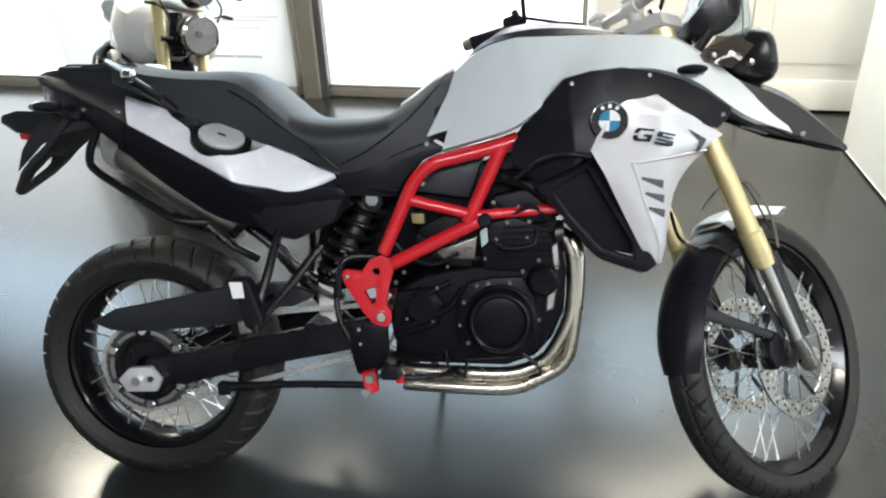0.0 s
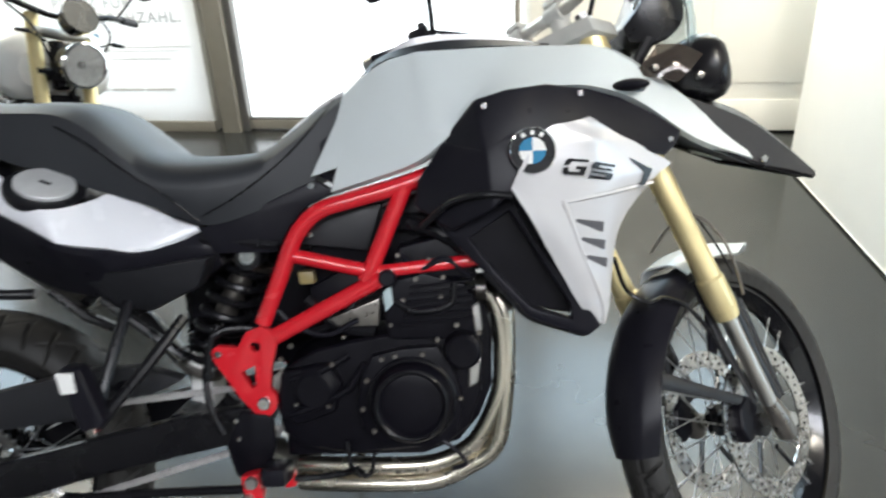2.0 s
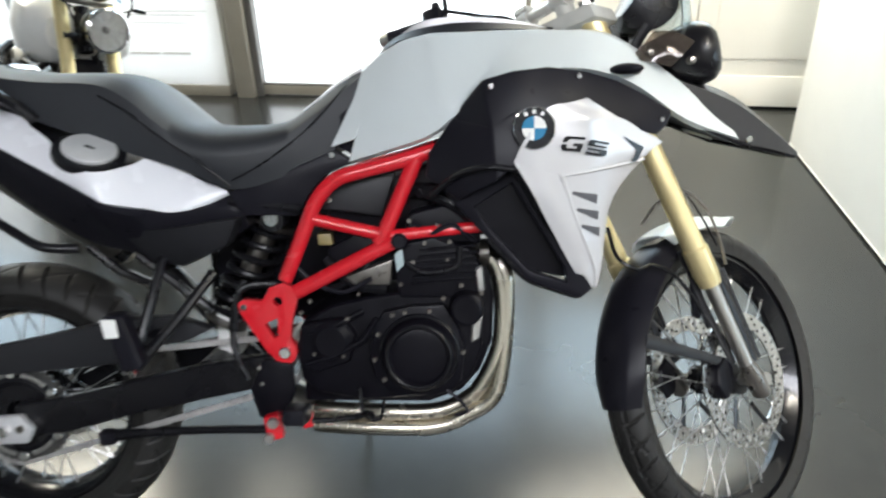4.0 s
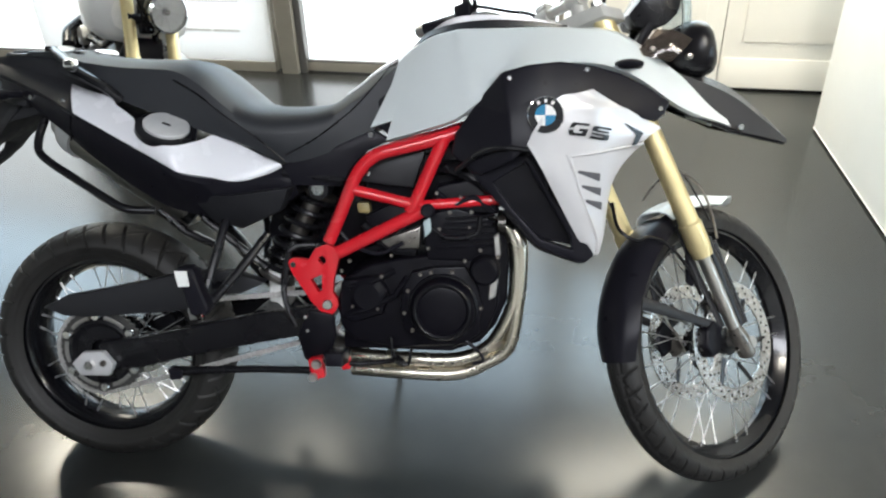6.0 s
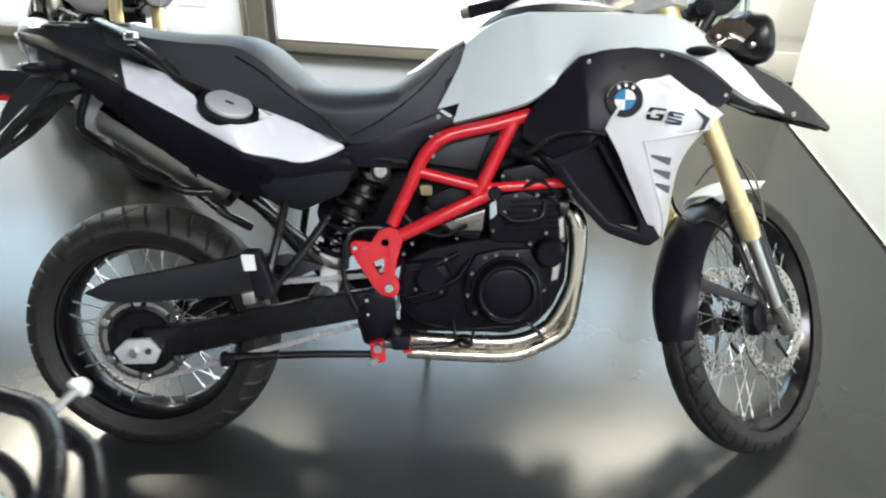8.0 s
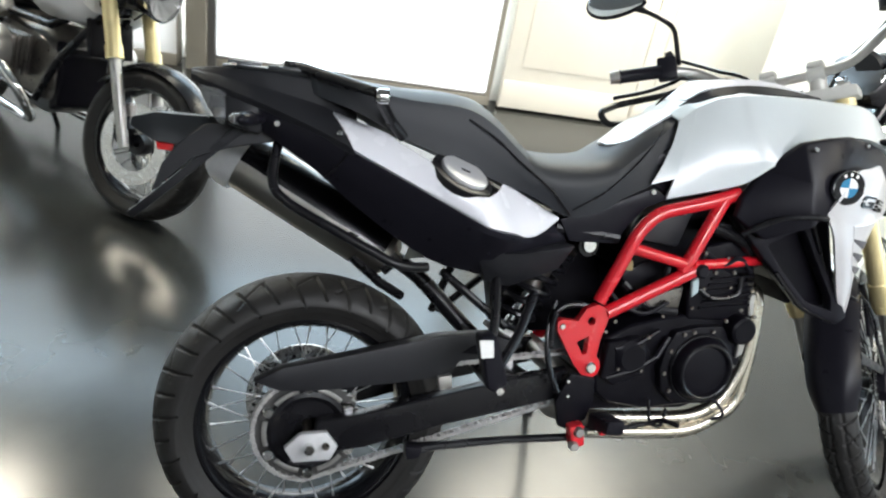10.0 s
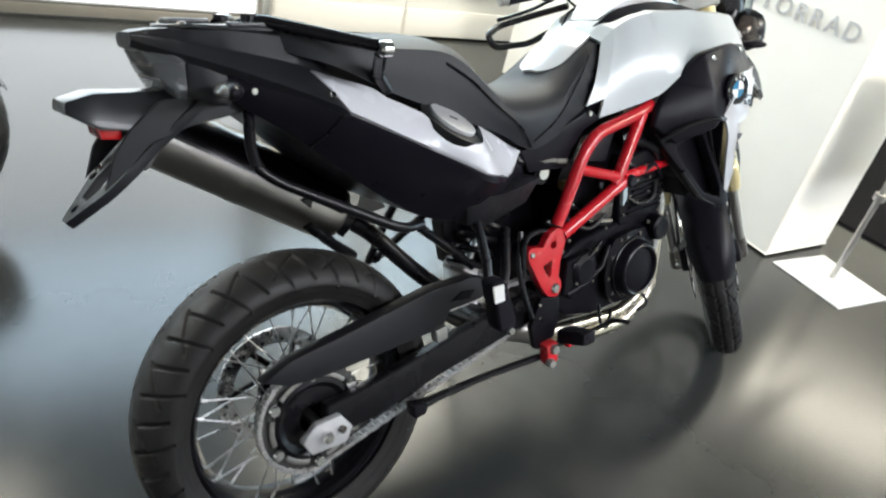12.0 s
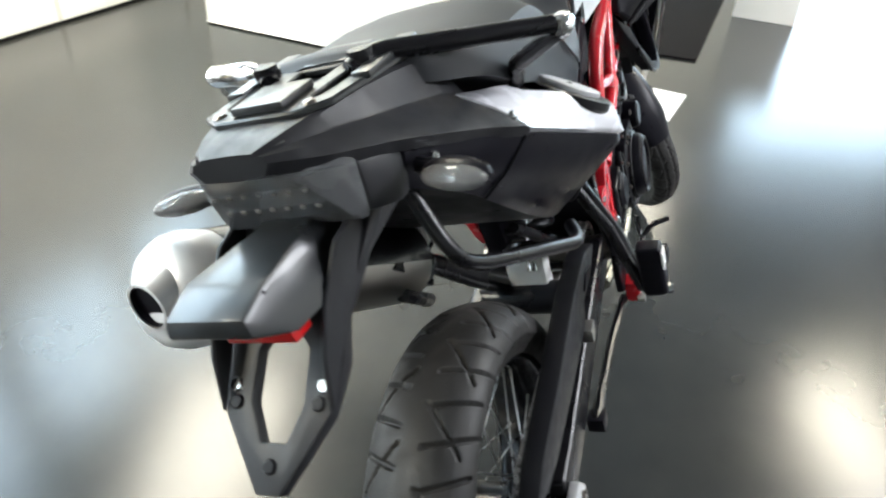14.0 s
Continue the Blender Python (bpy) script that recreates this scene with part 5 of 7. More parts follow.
for s in (1, -1):
    def cell(x, z, lift=0.0):
        return (x, s * (scoop_y(x, z) - lift), z)
    upper = [[cell(1.100, 0.864), cell(1.12, 0.905, .004), cell(1.160, 0.958, .004), cell(1.20, 0.968, .002), cell(1.234, 0.975)],
             [cell(1.140, 0.853, .002), cell(1.158, 0.89, .006), cell(1.19, 0.925, .008), cell(1.235, 0.940, .006), cell(1.290, 0.944)],
             [cell(1.181, 0.841, .004), cell(1.20, 0.872, .006), cell(1.23, 0.902, .008), cell(1.265, 0.920, .006), cell(1.315, 0.934)],
             [cell(1.240, 0.849, .004), cell(1.255, 0.868, .005), cell(1.275, 0.888, .007), cell(1.305, 0.903, .005), cell(1.345, 0.918)],
             [cell(1.300, 0.857, .003), cell(1.312, 0.867, .004), cell(1.33, 0.881, .005), cell(1.35, 0.893, .003), cell(1.375, 0.904)],
             [cell(1.356, 0.866), cell(1.364, 0.872, .001), cell(1.372, 0.879, .002), cell(1.384, 0.886, .001), cell(1.396, 0.892)]]
    sc = part("side_scoop", sheet(upper, 0.006, 3, 4), M_SILVERP, bike, "silver-white side scoop")
    strip = [[cell(1.100, 0.864), cell(1.140, 0.853, .002), cell(1.181, 0.841, .004)], [cell(1.130, 0.815, .003), cell(1.165, 0.806, .007), cell(1.199, 0.797, .004)],
             [cell(1.158, 0.762, .003), cell(1.189, 0.756, .007), cell(1.216, 0.750, .004)], [cell(1.190, 0.703, .002), cell(1.218, 0.698, .005), cell(1.239, 0.696, .003)],
             [cell(1.219, 0.652, .001), cell(1.240, 0.651, .003), cell(1.256, 0.652, .002)], [cell(1.249, 0.617), cell(1.254, 0.616), cell(1.259, 0.617)]]
    part("lower_scoop", sheet(strip, 0.006, 4, 3), M_SILVERP, sc)
    hollow = []
    for xl, zl, xr, zr, sink in ((1.181, 0.840, 1.356, 0.864, 0.0), (1.184, 0.836, 1.345, 0.855, 1.0), (1.199, 0.797, 1.306, 0.815, 1.0), (1.216, 0.750, 1.283, 0.768, 1.0), (1.239, 0.696, 1.276, 0.706, 0.8), (1.256, 0.652, 1.271, 0.655, 0.4), (1.259, 0.617, 1.262, 0.620, 0.0)):
        hollow.append([cell(xl + (xr - xl) * u, zl + (zr - zl) * u, 0.004 * (1 - u) - 0.001 - d * sink) for u, d in ((0.0, 0.0), (0.05, 0.011), (0.4, 0.014), (0.85, 0.013), (1.0, 0.018))])
    part("scoop_hollow", sheet(hollow, 0.005, 2, 2), M_SILVERP, sc, "recessed silver-white face with louvres")
    part("inner_return", sheet([[(1.106, s * -0.258, 0.862), (1.112, s * -0.19, 0.862), (1.118, s * -0.10, 0.862)], [(1.174, s * -0.222, 0.742), (1.182, s * -0.17, 0.742), (1.190, s * -0.10, 0.742)], [(1.240, s * -0.190, 0.632), (1.244, s * -0.16, 0.634), (1.248, s * -0.11, 0.636)]], 0.006, 3, 2), M_BLACK, sc, "black inner wall of the scoop")
    # louvre blocks carry the shade of the slots as a darker grey
    for k in range(3):
        x0, z0, x1 = 1.210 + 0.010 * k, 0.808 - 0.032 * k, 1.258 + 0.004 * k
        part("louvre", bevel(loft([[cell(x0, z0, .000), cell(x0, z0 - 0.006, -.003), cell(x0, z0 - 0.006, -.020), cell(x0, z0, -.020)],
                                   [cell(x1, z0 - 0.008, .005), cell(x1, z0 - 0.026, .000), cell(x1, z0 - 0.026, -.020), cell(x1, z0 - 0.008, -.020)]]), 0.001), M_LOUV_SHADE, sc, "block coloured dark for the shade in a louvre slot")
    # badge: plain ring and quarters
    bc = Vector((1.136, s * -0.266, 0.924))
    tilt = Matrix.Translation(bc) @ Matrix.Rotation(radians(-6 * s), 4, "Z") @ (Matrix() if s > 0 else Matrix.Rotation(math.pi, 4, "Z"))
    bd_ = put("badge", finish(turned([(0.0001, 0.018), (0.037, 0.018), (0.037, -0.001), (0.035, -0.003), (0.0225, -0.003), (0.0215, -0.0015), (0.0001, -0.0015)], 48), "badge", M_SATIN), sc, tilt, "round black badge with blue and white quarters")
    put("bezel", finish(turned([(0.035, -0.0025), (0.0365, -0.0045), (0.038, -0.0025), (0.038, 0.004)], 48), "bezel", M_CHROME), bd_, Matrix())
    for q in range(4):
        bm = bmesh.new()
        vs = [bm.verts.new((0, -0.0025, 0))] + [bm.verts.new((0.0215 * math.cos(a), -0.0025, 0.0215 * math.sin(a))) for a in [math.pi / 2 * q + math.pi / 20 * k for k in range(11)]]
        for i in range(1, 11):
            bm.faces.new((vs[0], vs[i], vs[i + 1]))
        put("quarter", finish(bm, "quarter", M_BLUE if q % 2 else M_BADGE, False), bd_, Matrix())
    for a in (60, 90, 120):
        put("mark", finish(box((-0.003, -0.0042, 0.0255), (0.003, -0.0030, 0.0325), 0), "mark", M_BADGE, False), bd_, Matrix.Rotation(-radians(a - 90), 4, "Y"))
    # model emblem as plain dark strokes
    for x0, z0, x1, z1, strokes in EMBLEM:
        for sub in strokes:
            emb = slab([(x0 + u * (x1 - x0) + 0.006 * (v - 0.5), z0 + (z1 - z0) * u + 0.026 * (v - 0.5)) for u, v in sub], (lambda x, z: s * (scoop_y(x, z) - 0.0118)), (lambda x, z: s * (scoop_y(x, z) - 0.004)), 0)
            part("emblem", emb, M_SATIN, sc, "dark stylised emblem stroke", False)
    emb = slab([(1.306, 0.906), (1.352, 0.884), (1.337, 0.858), (1.328, 0.858), (1.336, 0.880)], (lambda x, z: s * (scoop_y(x, z) - 0.008)), (lambda x, z: s * (scoop_y(x, z) + 0.002)), 0)
    part("arrow_mark", emb, M_SATIN, sc, "", False)

# beak
beak = part("beak", loft([[(1.34, -0.09, 1.035), (1.34, 0, 1.05), (1.34, 0.09, 1.035), (1.34, 0.08, 1.0), (1.34, 0, 1.0), (1.34, -0.08, 1.0)],
                          [(1.44, -0.085, 1.01), (1.44, 0, 1.028), (1.44, 0.085, 1.01), (1.44, 0.10, 0.945), (1.44, 0, 0.95), (1.44, -0.10, 0.945)],
                          [(1.56, -0.065, 0.965), (1.56, 0, 0.990), (1.56, 0.065, 0.965), (1.56, 0.085, 0.89), (1.56, 0, 0.905), (1.56, -0.085, 0.89)],
                          [(1.65, -0.045, 0.905), (1.65, 0, 0.925), (1.65, 0.045, 0.905), (1.65, 0.058, 0.868), (1.65, 0, 0.88), (1.65, -0.058, 0.868)],
                          [(1.712, -0.018, 0.862), (1.712, 0, 0.868), (1.712, 0.018, 0.862), (1.712, 0.02, 0.852), (1.712, 0, 0.853), (1.712, -0.02, 0.852)]], n=5), M_GREYPL, bike, "dark grey plastic beak", sharp=26)
for s in (-1, 1):
    part("edge", bar([(1.44, s * 0.101, 0.936), (1.56, s * 0.086, 0.886), (1.705, s * 0.02, 0.853)], 0.005, 8), M_SATIN, beak)
    put("bolt", BOLT, beak, Matrix.Translation((1.585, s * 0.082, 0.892)) @ Matrix.Rotation(0 if s < 0 else math.pi, 4, "Z"))
    put("bolt", BOLT, beak, Matrix.Translation((1.41, s * 0.088, 1.010)) @ Matrix.Rotation(0 if s < 0 else math.pi, 4, "Z"))
    indicator(1.312, s * 0.195, 1.028, s, "front_indicator", M_BLACK)

# ---- red tubes ----
def red(pts, r, name="frame_tube", rad=0.03, flat=1.0):
    return part(name, bar(rounded(pts, rad), r, 16, flat=flat), M_RED, frame_main, "")


for s in (-1, 1):
    label = "red enamelled tubular trellis frame"
    frame_main = part("trellis_frame", bar(rounded([(0.955, s * 0.145, 0.885), (0.895, s * 0.150, 0.866), (0.757, s * 0.150, 0.833), (0.716, s * 0.148, 0.792), (0.674, s * 0.145, 0.694), (0.643, s * 0.142, 0.626)], 0.05, 6), 0.0155, 16), M_RED, bike, label)
    red([(0.917, s * 0.150, 0.868), (0.850, s * 0.148, 0.722), (0.838, s * 0.146, 0.700)], 0.0155)
    red([(0.700, s * 0.146, 0.752), (0.850, s * 0.148, 0.717)], 0.013)
    red([(0.888, s * 0.150, 0.714), (0.840, s * 0.148, 0.690), (0.664, s * 0.142, 0.600)], 0.016)
    red([(0.862, s * 0.150, 0.716), (1.060, s * 0.136, 0.731)], 0.012)
    hole1 = [(0.627 + 0.0095 * math.cos(a), 0.583 + 0.0095 * math.sin(a)) for a in [2 * math.pi * k / 14 for k in range(14)]]
    tri_h = [(0.597, 0.535), (0.625, 0.548), (0.624, 0.508), (0.614, 0.505)]
    plate_bm = slab([(0.545, 0.572), (0.547, 0.582), (0.556, 0.587), (0.579, 0.585), (0.594, 0.583), (0.612, 0.612), (0.640, 0.622), (0.672, 0.606), (0.666, 0.580), (0.654, 0.539), (0.650, 0.502), (0.660, 0.488), (0.662, 0.472), (0.656, 0.458), (0.641, 0.445), (0.622, 0.452), (0.594, 0.484), (0.549, 0.557)], s * 0.132, s * 0.152, 0.006, 3, holes=[hole1, tri_h])
    fp = part("pivot_plate", plate_bm, M_RED, frame_main, "red forged pivot plate")
    put("bolt", BIGBOLT, fp, Matrix.Translation((0.637, s * 0.152, 0.475)) @ Matrix.Rotation(0 if s < 0 else math.pi, 4, "Z"))
    put("bolt", BOLT, fp, Matrix.Translation((0.557, s * 0.152, 0.571)) @ Matrix.Rotation(0 if s < 0 else math.pi, 4, "Z"))
    part("rubber_plug", turned([(0.0001, -0.022), (0.012, -0.022), (0.016, -0.017), (0.016, 0.0), (0.0001, 0.0)], 20, centre=(0.880, s * 0.150, 0.706)) if s < 0 else turned([(0.0001, 0.022), (0.012, 0.022), (0.016, 0.017), (0.016, 0.0), (0.0001, 0.0)], 20, centre=(0.880, s * 0.150, 0.706)), M_BLACK, frame_main, "black rubber plug")
    part("battery_panel", slab([(0.742, 0.822), (0.872, 0.840), (0.842, 0.750), (0.715, 0.766)], s * 0.085, s * 0.112, 0.006, 2), M_GREYPL, frame_main, "dark grey infill panel")
    put("bolt", BOLT, frame_main, Matrix.Translation((0.735, s * 0.113, 0.785)) @ Matrix.Rotation(0 if s < 0 else math.pi, 4, "Z"))
part("subframe_rail", bar([(0.53, -0.11, 0.785), (0.68, -0.12, 0.768)], 0.014, 10), M_SATIN, bike)
part("brake_reservoir", slab([(0.705, 0.715), (0.735, 0.715), (0.738, 0.690), (0.708, 0.690)], -0.11, -0.08, 0.005, 2), M_YELLOW, bike, "yellowed brake fluid reservoir")

# ---- engine ----
eng = part("engine", slab([(0.655, 0.47), (0.672, 0.535), (0.735, 0.570), (0.80, 0.585), (0.90, 0.60), (1.0, 0.60), (1.040, 0.56), (1.045, 0.48), (1.02, 0.41), (0.975, 0.375), (0.80, 0.362), (0.70, 0.380), (0.665, 0.41)], -0.138, 0.138, 0.012, 3), M_ENG, bike, "black twin-cylinder engine block")
part("cylinder_block", slab([(0.875, 0.585), (0.865, 0.655), (0.89, 0.70), (0.945, 0.712), (1.02, 0.688), (1.050, 0.64), (1.045, 0.58)], -0.142, 0.142, 0.010, 3), M_ENG, eng)
part("cylinder_head", slab([(0.88, 0.700), (0.90, 0.760), (0.97, 0.775), (1.03, 0.745), (1.045, 0.695)], -0.138, 0.138, 0.010, 3), M_ENG, eng)
part("clutch_cover", turned([(0.0001, -0.186), (0.045, -0.187), (0.056, -0.184), (0.060, -0.190), (0.068, -0.190), (0.073, -0.184), (0.077, -0.165), (0.084, -0.160), (0.084, -0.13)], 56, centre=(0.915, 0, 0.474)), M_ENG, eng, "round black clutch cover")
part("cover_flange", slab([(0.842, 0.56), (0.90, 0.572), (0.965, 0.575), (0.992, 0.535), (1.008, 0.48), (1.000, 0.41), (0.95, 0.382), (0.86, 0.385), (0.822, 0.42), (0.812, 0.47), (0.822, 0.525)], -0.160, -0.13, 0.006, 2), M_ENG, eng)
part("generator_cover", turned([(0.0001, -0.176), (0.026, -0.177), (0.032, -0.173), (0.036, -0.155), (0.036, -0.13)], 32, centre=(1.012, 0, 0.566)), M_ENG, eng)
part("pump_cover", turned([(0.0001, -0.168), (0.03, -0.168), (0.042, -0.160), (0.046, -0.13)], 32, centre=(0.735, 0, 0.50)), M_ENG, eng)
part("sprocket_cover", slab([(0.672, 0.535), (0.76, 0.548), (0.785, 0.51), (0.772, 0.455), (0.70, 0.43), (0.665, 0.45)], -0.158, -0.13, 0.008, 3), M_ENG, eng)
part("rib", bar([(0.68, -0.155, 0.45), (0.74, -0.162, 0.47), (0.80, -0.158, 0.50), (0.83, -0.15, 0.545)], 0.007, 8), M_ENG, eng)
part("rib", bar([(0.69, -0.157, 0.52), (0.75, -0.16, 0.535), (0.80, -0.15, 0.56)], 0.006, 8), M_ENG, eng)
part("shiny_clip", slab([(1.022, 0.53), (1.045, 0.548), (1.038, 0.50), (1.020, 0.49)], -0.150, -0.138, 0.003, 1), M_ALU, eng, "bare metal exhaust clip")
part("shiny_clip", slab([(1.03, 0.645), (1.045, 0.655), (1.050, 0.60), (1.036, 0.595)], -0.150, -0.140, 0.003, 1), M_ALU, eng)
part("pale_cover", slab([(0.868, 0.678), (0.884, 0.690), (0.888, 0.655), (0.872, 0.640)], -0.152, -0.140, 0.003, 2), M_GREEN, eng, "pale hose connector")
part("mount_block", slab([(0.764, 0.628), (0.862, 0.664), (0.856, 0.610), (0.800, 0.592)], -0.132, -0.10, 0.005, 2), M_DULL, eng, "grey engine mount")
for x, z in ((0.862, 0.555), (0.887, 0.560), (0.937, 0.562), (0.966, 0.589), (1.002, 0.615), (1.042, 0.599), (0.832, 0.515), (0.823, 0.461), (0.842, 0.418), (1.004, 0.476)):
    put("bolt", DARKBOLT, eng, Matrix.Translation((x, -0.161, z)) @ Matrix.Diagonal((0.75, 0.9, 0.75, 1)))
for x, z, y in ((0.671, 0.555, -0.139), (0.770, 0.548, -0.159), (0.691, 0.580, -0.139), (0.930, 0.699, -0.143), (0.980, 0.701, -0.143), (0.899, 0.744, -0.139), (0.905, 0.66, -0.143), (0.96, 0.64, -0.143)):
    put("bolt", DARKBOLT, eng, Matrix.Translation((x, y, z)) @ Matrix.Diagonal((0.75, 0.9, 0.75, 1)))
for pts, r in (([(0.89, -0.145, 0.66), (0.93, -0.155, 0.64), (0.99, -0.152, 0.65), (1.0, -0.148, 0.69)], 0.006), ([(0.72, -0.10, 0.66), (0.78, -0.12, 0.61), (0.85, -0.13, 0.60)], 0.012),
               ([(0.66, -0.09, 0.62), (0.73, -0.11, 0.60), (0.80, -0.12, 0.64), (0.83, -0.11, 0.70)], 0.009), ([(0.55, -0.12, 0.62), (0.53, -0.14, 0.55), (0.535, -0.155, 0.48), (0.56, -0.16, 0.42)], 0.007),
               ([(0.68, -0.13, 0.60), (0.60, -0.13, 0.615), (0.545, -0.14, 0.60), (0.535, -0.15, 0.52)], 0.007), ([(1.05, -0.12, 0.72), (0.99, -0.14, 0.775), (0.92, -0.12, 0.80)], 0.014),
               ([(0.90, -0.10, 0.80), (0.98, -0.12, 0.80), (1.06, -0.13, 0.78)], 0.018), ([(0.79, -0.165, 0.40), (0.80, -0.17, 0.345), (0.83, -0.168, 0.335), (0.84, -0.165, 0.375)], 0.004)):
    part("hose", bar(spline(pts, 6), r, 10), M_SATIN, eng, "black rubber hose")
for r, w, d in ((0.064, 0.0032, 0.0), (0.0785, 0.003, 0.024)):
    part("cover_ring", turned([(r - w, d - 0.1915), (r, d - 0.1935), (r + w, d - 0.1915), (r + w, d - 0.185), (r - w, d - 0.185)], 48, centre=(0.915, 0, 0.474), closed=True), M_SATIN, eng, "raised rim of the clutch cover")
for k in range(6):
    z = 0.612 + 0.014 * k
    part("cooling_fin", slab([(0.90 + 0.004 * k, z), (1.035, z + 0.010), (1.035, z + 0.015), (0.90 + 0.004 * k, z + 0.005)], -0.149, -0.140, 0.001, 1), M_ENG, eng)
for pts, r in (([(0.66, -0.135, 0.66), (0.70, -0.14, 0.62), (0.76, -0.145, 0.60), (0.82, -0.14, 0.625)], 0.005), ([(0.90, -0.135, 0.745), (0.94, -0.15, 0.72), (0.985, -0.15, 0.735), (1.03, -0.14, 0.70)], 0.006), ([(0.955, -0.15, 0.40), (0.99, -0.155, 0.375), (1.01, -0.15, 0.345), (0.985, -0.14, 0.33)], 0.004)):
    part("wire", bar(spline(pts, 6), r, 8), M_BLACK, eng, "black cable")
for x, z in ((0.955, 0.735), (0.885, 0.79), (0.975, 0.665), (0.88, 0.615), (0.795, 0.60), (0.76, 0.47), (0.70, 0.475)):
    put("bolt", DARKBOLT, eng, Matrix.Translation((x, -0.146 if z > 0.6 else -0.164, z)) @ Matrix.Diagonal((0.6, 0.8, 0.6, 1)))
part("airbox", slab([(0.70, 0.70), (0.74, 0.79), (0.87, 0.83), (0.95, 0.86), (1.02, 0.84), (1.04, 0.78), (0.90, 0.70), (0.80, 0.66)], -0.08, 0.08, 0.01, 2), M_ENG, eng)
part("radiator", slab([(1.02, 0.80), (1.10, 0.84), (1.20, 0.67), (1.13, 0.63)], -0.16, 0.16, 0.006, 2), M_ENG, eng)
part("oil_sump", slab([(0.72, 0.385), (0.76, 0.345), (0.93, 0.345), (0.97, 0.385)], -0.10, 0.10, 0.01, 2), M_ENG, eng)

part("inner_shell", slab([(0.46, 0.52), (0.44, 0.62), (0.47, 0.74), (0.60, 0.80), (0.76, 0.82), (0.84, 0.76), (0.88, 0.66), (0.80, 0.56), (0.66, 0.50), (0.56, 0.50)], 0.03, 0.075, 0.006, 2), M_ENG, eng, "black inner frame cover")
part("throttle_body", slab([(0.74, 0.60), (0.72, 0.68), (0.80, 0.72), (0.88, 0.70), (0.89, 0.61)], -0.09, 0.09, 0.01, 2), M_ENG, eng)
part("crankcase_front", slab([(0.66, 0.40), (0.66, 0.345), (0.93, 0.342), (1.0, 0.368), (1.04, 0.415), (1.066, 0.48), (1.070, 0.58), (1.056, 0.66), (1.0, 0.68), (0.9, 0.5)], -0.095, 0.10, 0.008, 2), M_ENG, eng, "dark lower crankcase")
# header pipes
for s, dz in ((-1, 0.0), (1, -0.036)):
    dx = 0.0 if s < 0 else 0.02
    hp = part("header_pipe", bar(spline([(1.045, -0.072 - 0.02 * (s < 0), 0.672), (1.075 + dx * 0.6, -0.095, 0.640), (1.086 + dx * 0.5, -0.10, 0.578), (1.082 + dx * 0.4, -0.105, 0.480 + dz * 0.3), (1.050 + dx, -0.108, 0.400 + dz), (1.012, -0.108, 0.355 + dz), (0.94, -0.108, 0.327 + dz), (0.82, -0.105, 0.325 + dz), (0.68, -0.09, 0.326 + dz)], 7), 0.0175, 18), M_HEADER, bike, "brushed stainless exhaust header pipe")
    part("flange", turned([(0.018, -0.01), (0.03, -0.01), (0.03, 0.01), (0.018, 0.01)], 20, "x", (1.05, -0.092, 0.668), True), M_DULL, hp)
part("collector", bar([(0.70, -0.07, 0.31), (0.62, -0.02, 0.33), (0.55, 0.02, 0.38)], [0.03, 0.034, 0.026], 16), M_STEEL, bike, "steel exhaust collector")

# foot peg, brake lever, side stand
pegb = part("footpeg_bracket", slab([(0.590, 0.462), (0.652, 0.450), (0.655, 0.395), (0.640, 0.350), (0.600, 0.325), (0.575, 0.335), (0.560, 0.395)], -0.158, -0.142, 0.006, 2), M_ENG, bike, "black footpeg bracket plate")
part("peg_mount", slab([(0.590, 0.345), (0.625, 0.352), (0.632, 0.300), (0.600, 0.292)], -0.185, -0.155, 0.006, 2), M_RED, pegb, "red peg mount")
part("peg_mount", slab([(0.668, 0.350), (0.690, 0.350), (0.694, 0.322), (0.672, 0.318)], -0.18, -0.155, 0.005, 2), M_RED, pegb, "red peg mount")
part("footpeg", bevel(loft([[(0.640, -0.165, 0.372), (0.690, -0.165, 0.372), (0.690, -0.165, 0.335), (0.640, -0.165, 0.335)], [(0.648, -0.245, 0.385), (0.690, -0.245, 0.385), (0.690, -0.245, 0.352), (0.648, -0.245, 0.352)]]), 0.007), M_BLACK, pegb, "black rubber footpeg")
part("pivot_bolt", turned([(0.0001, -0.195), (0.010, -0.195), (0.012, -0.19), (0.012, -0.18), (0.0001, -0.18)], 16, centre=(0.612, 0, 0.335)), M_ALU, pegb)
part("pivot_bolt", turned([(0.0001, -0.195), (0.009, -0.195), (0.011, -0.19), (0.011, -0.18), (0.0001, -0.18)], 16, centre=(0.603, 0, 0.302)), M_ALU, pegb)
for x, z in ((0.584, 0.445), (0.587, 0.410)):
    put("bolt", BOLT, pegb, Matrix.Translation((x, -0.159, z)) @ Matrix.Diagonal((0.7, 0.8, 0.7, 1)))
part("stand_link", bar([(0.600, -0.15, 0.305), (0.45, -0.14, 0.300), (0.30, -0.138, 0.292), (0.235, -0.138, 0.285)], [0.009, 0.009, 0.010, 0.015], 10), M_SATIN, bike, "black lever rod")
part("rod_end", slab([(0.225, 0.300), (0.262, 0.296), (0.258, 0.272), (0.228, 0.268)], -0.155, -0.122, 0.005, 2), M_BLACK, bike)
part("brake_pedal", bar(rounded([(0.615, -0.17, 0.335), (0.72, -0.175, 0.335), (0.79, -0.178, 0.345), (0.81, -0.20, 0.365), (0.83, -0.235, 0.365)], 0.02), 0.006, 10), M_SATIN, bike, "black rear brake pedal")
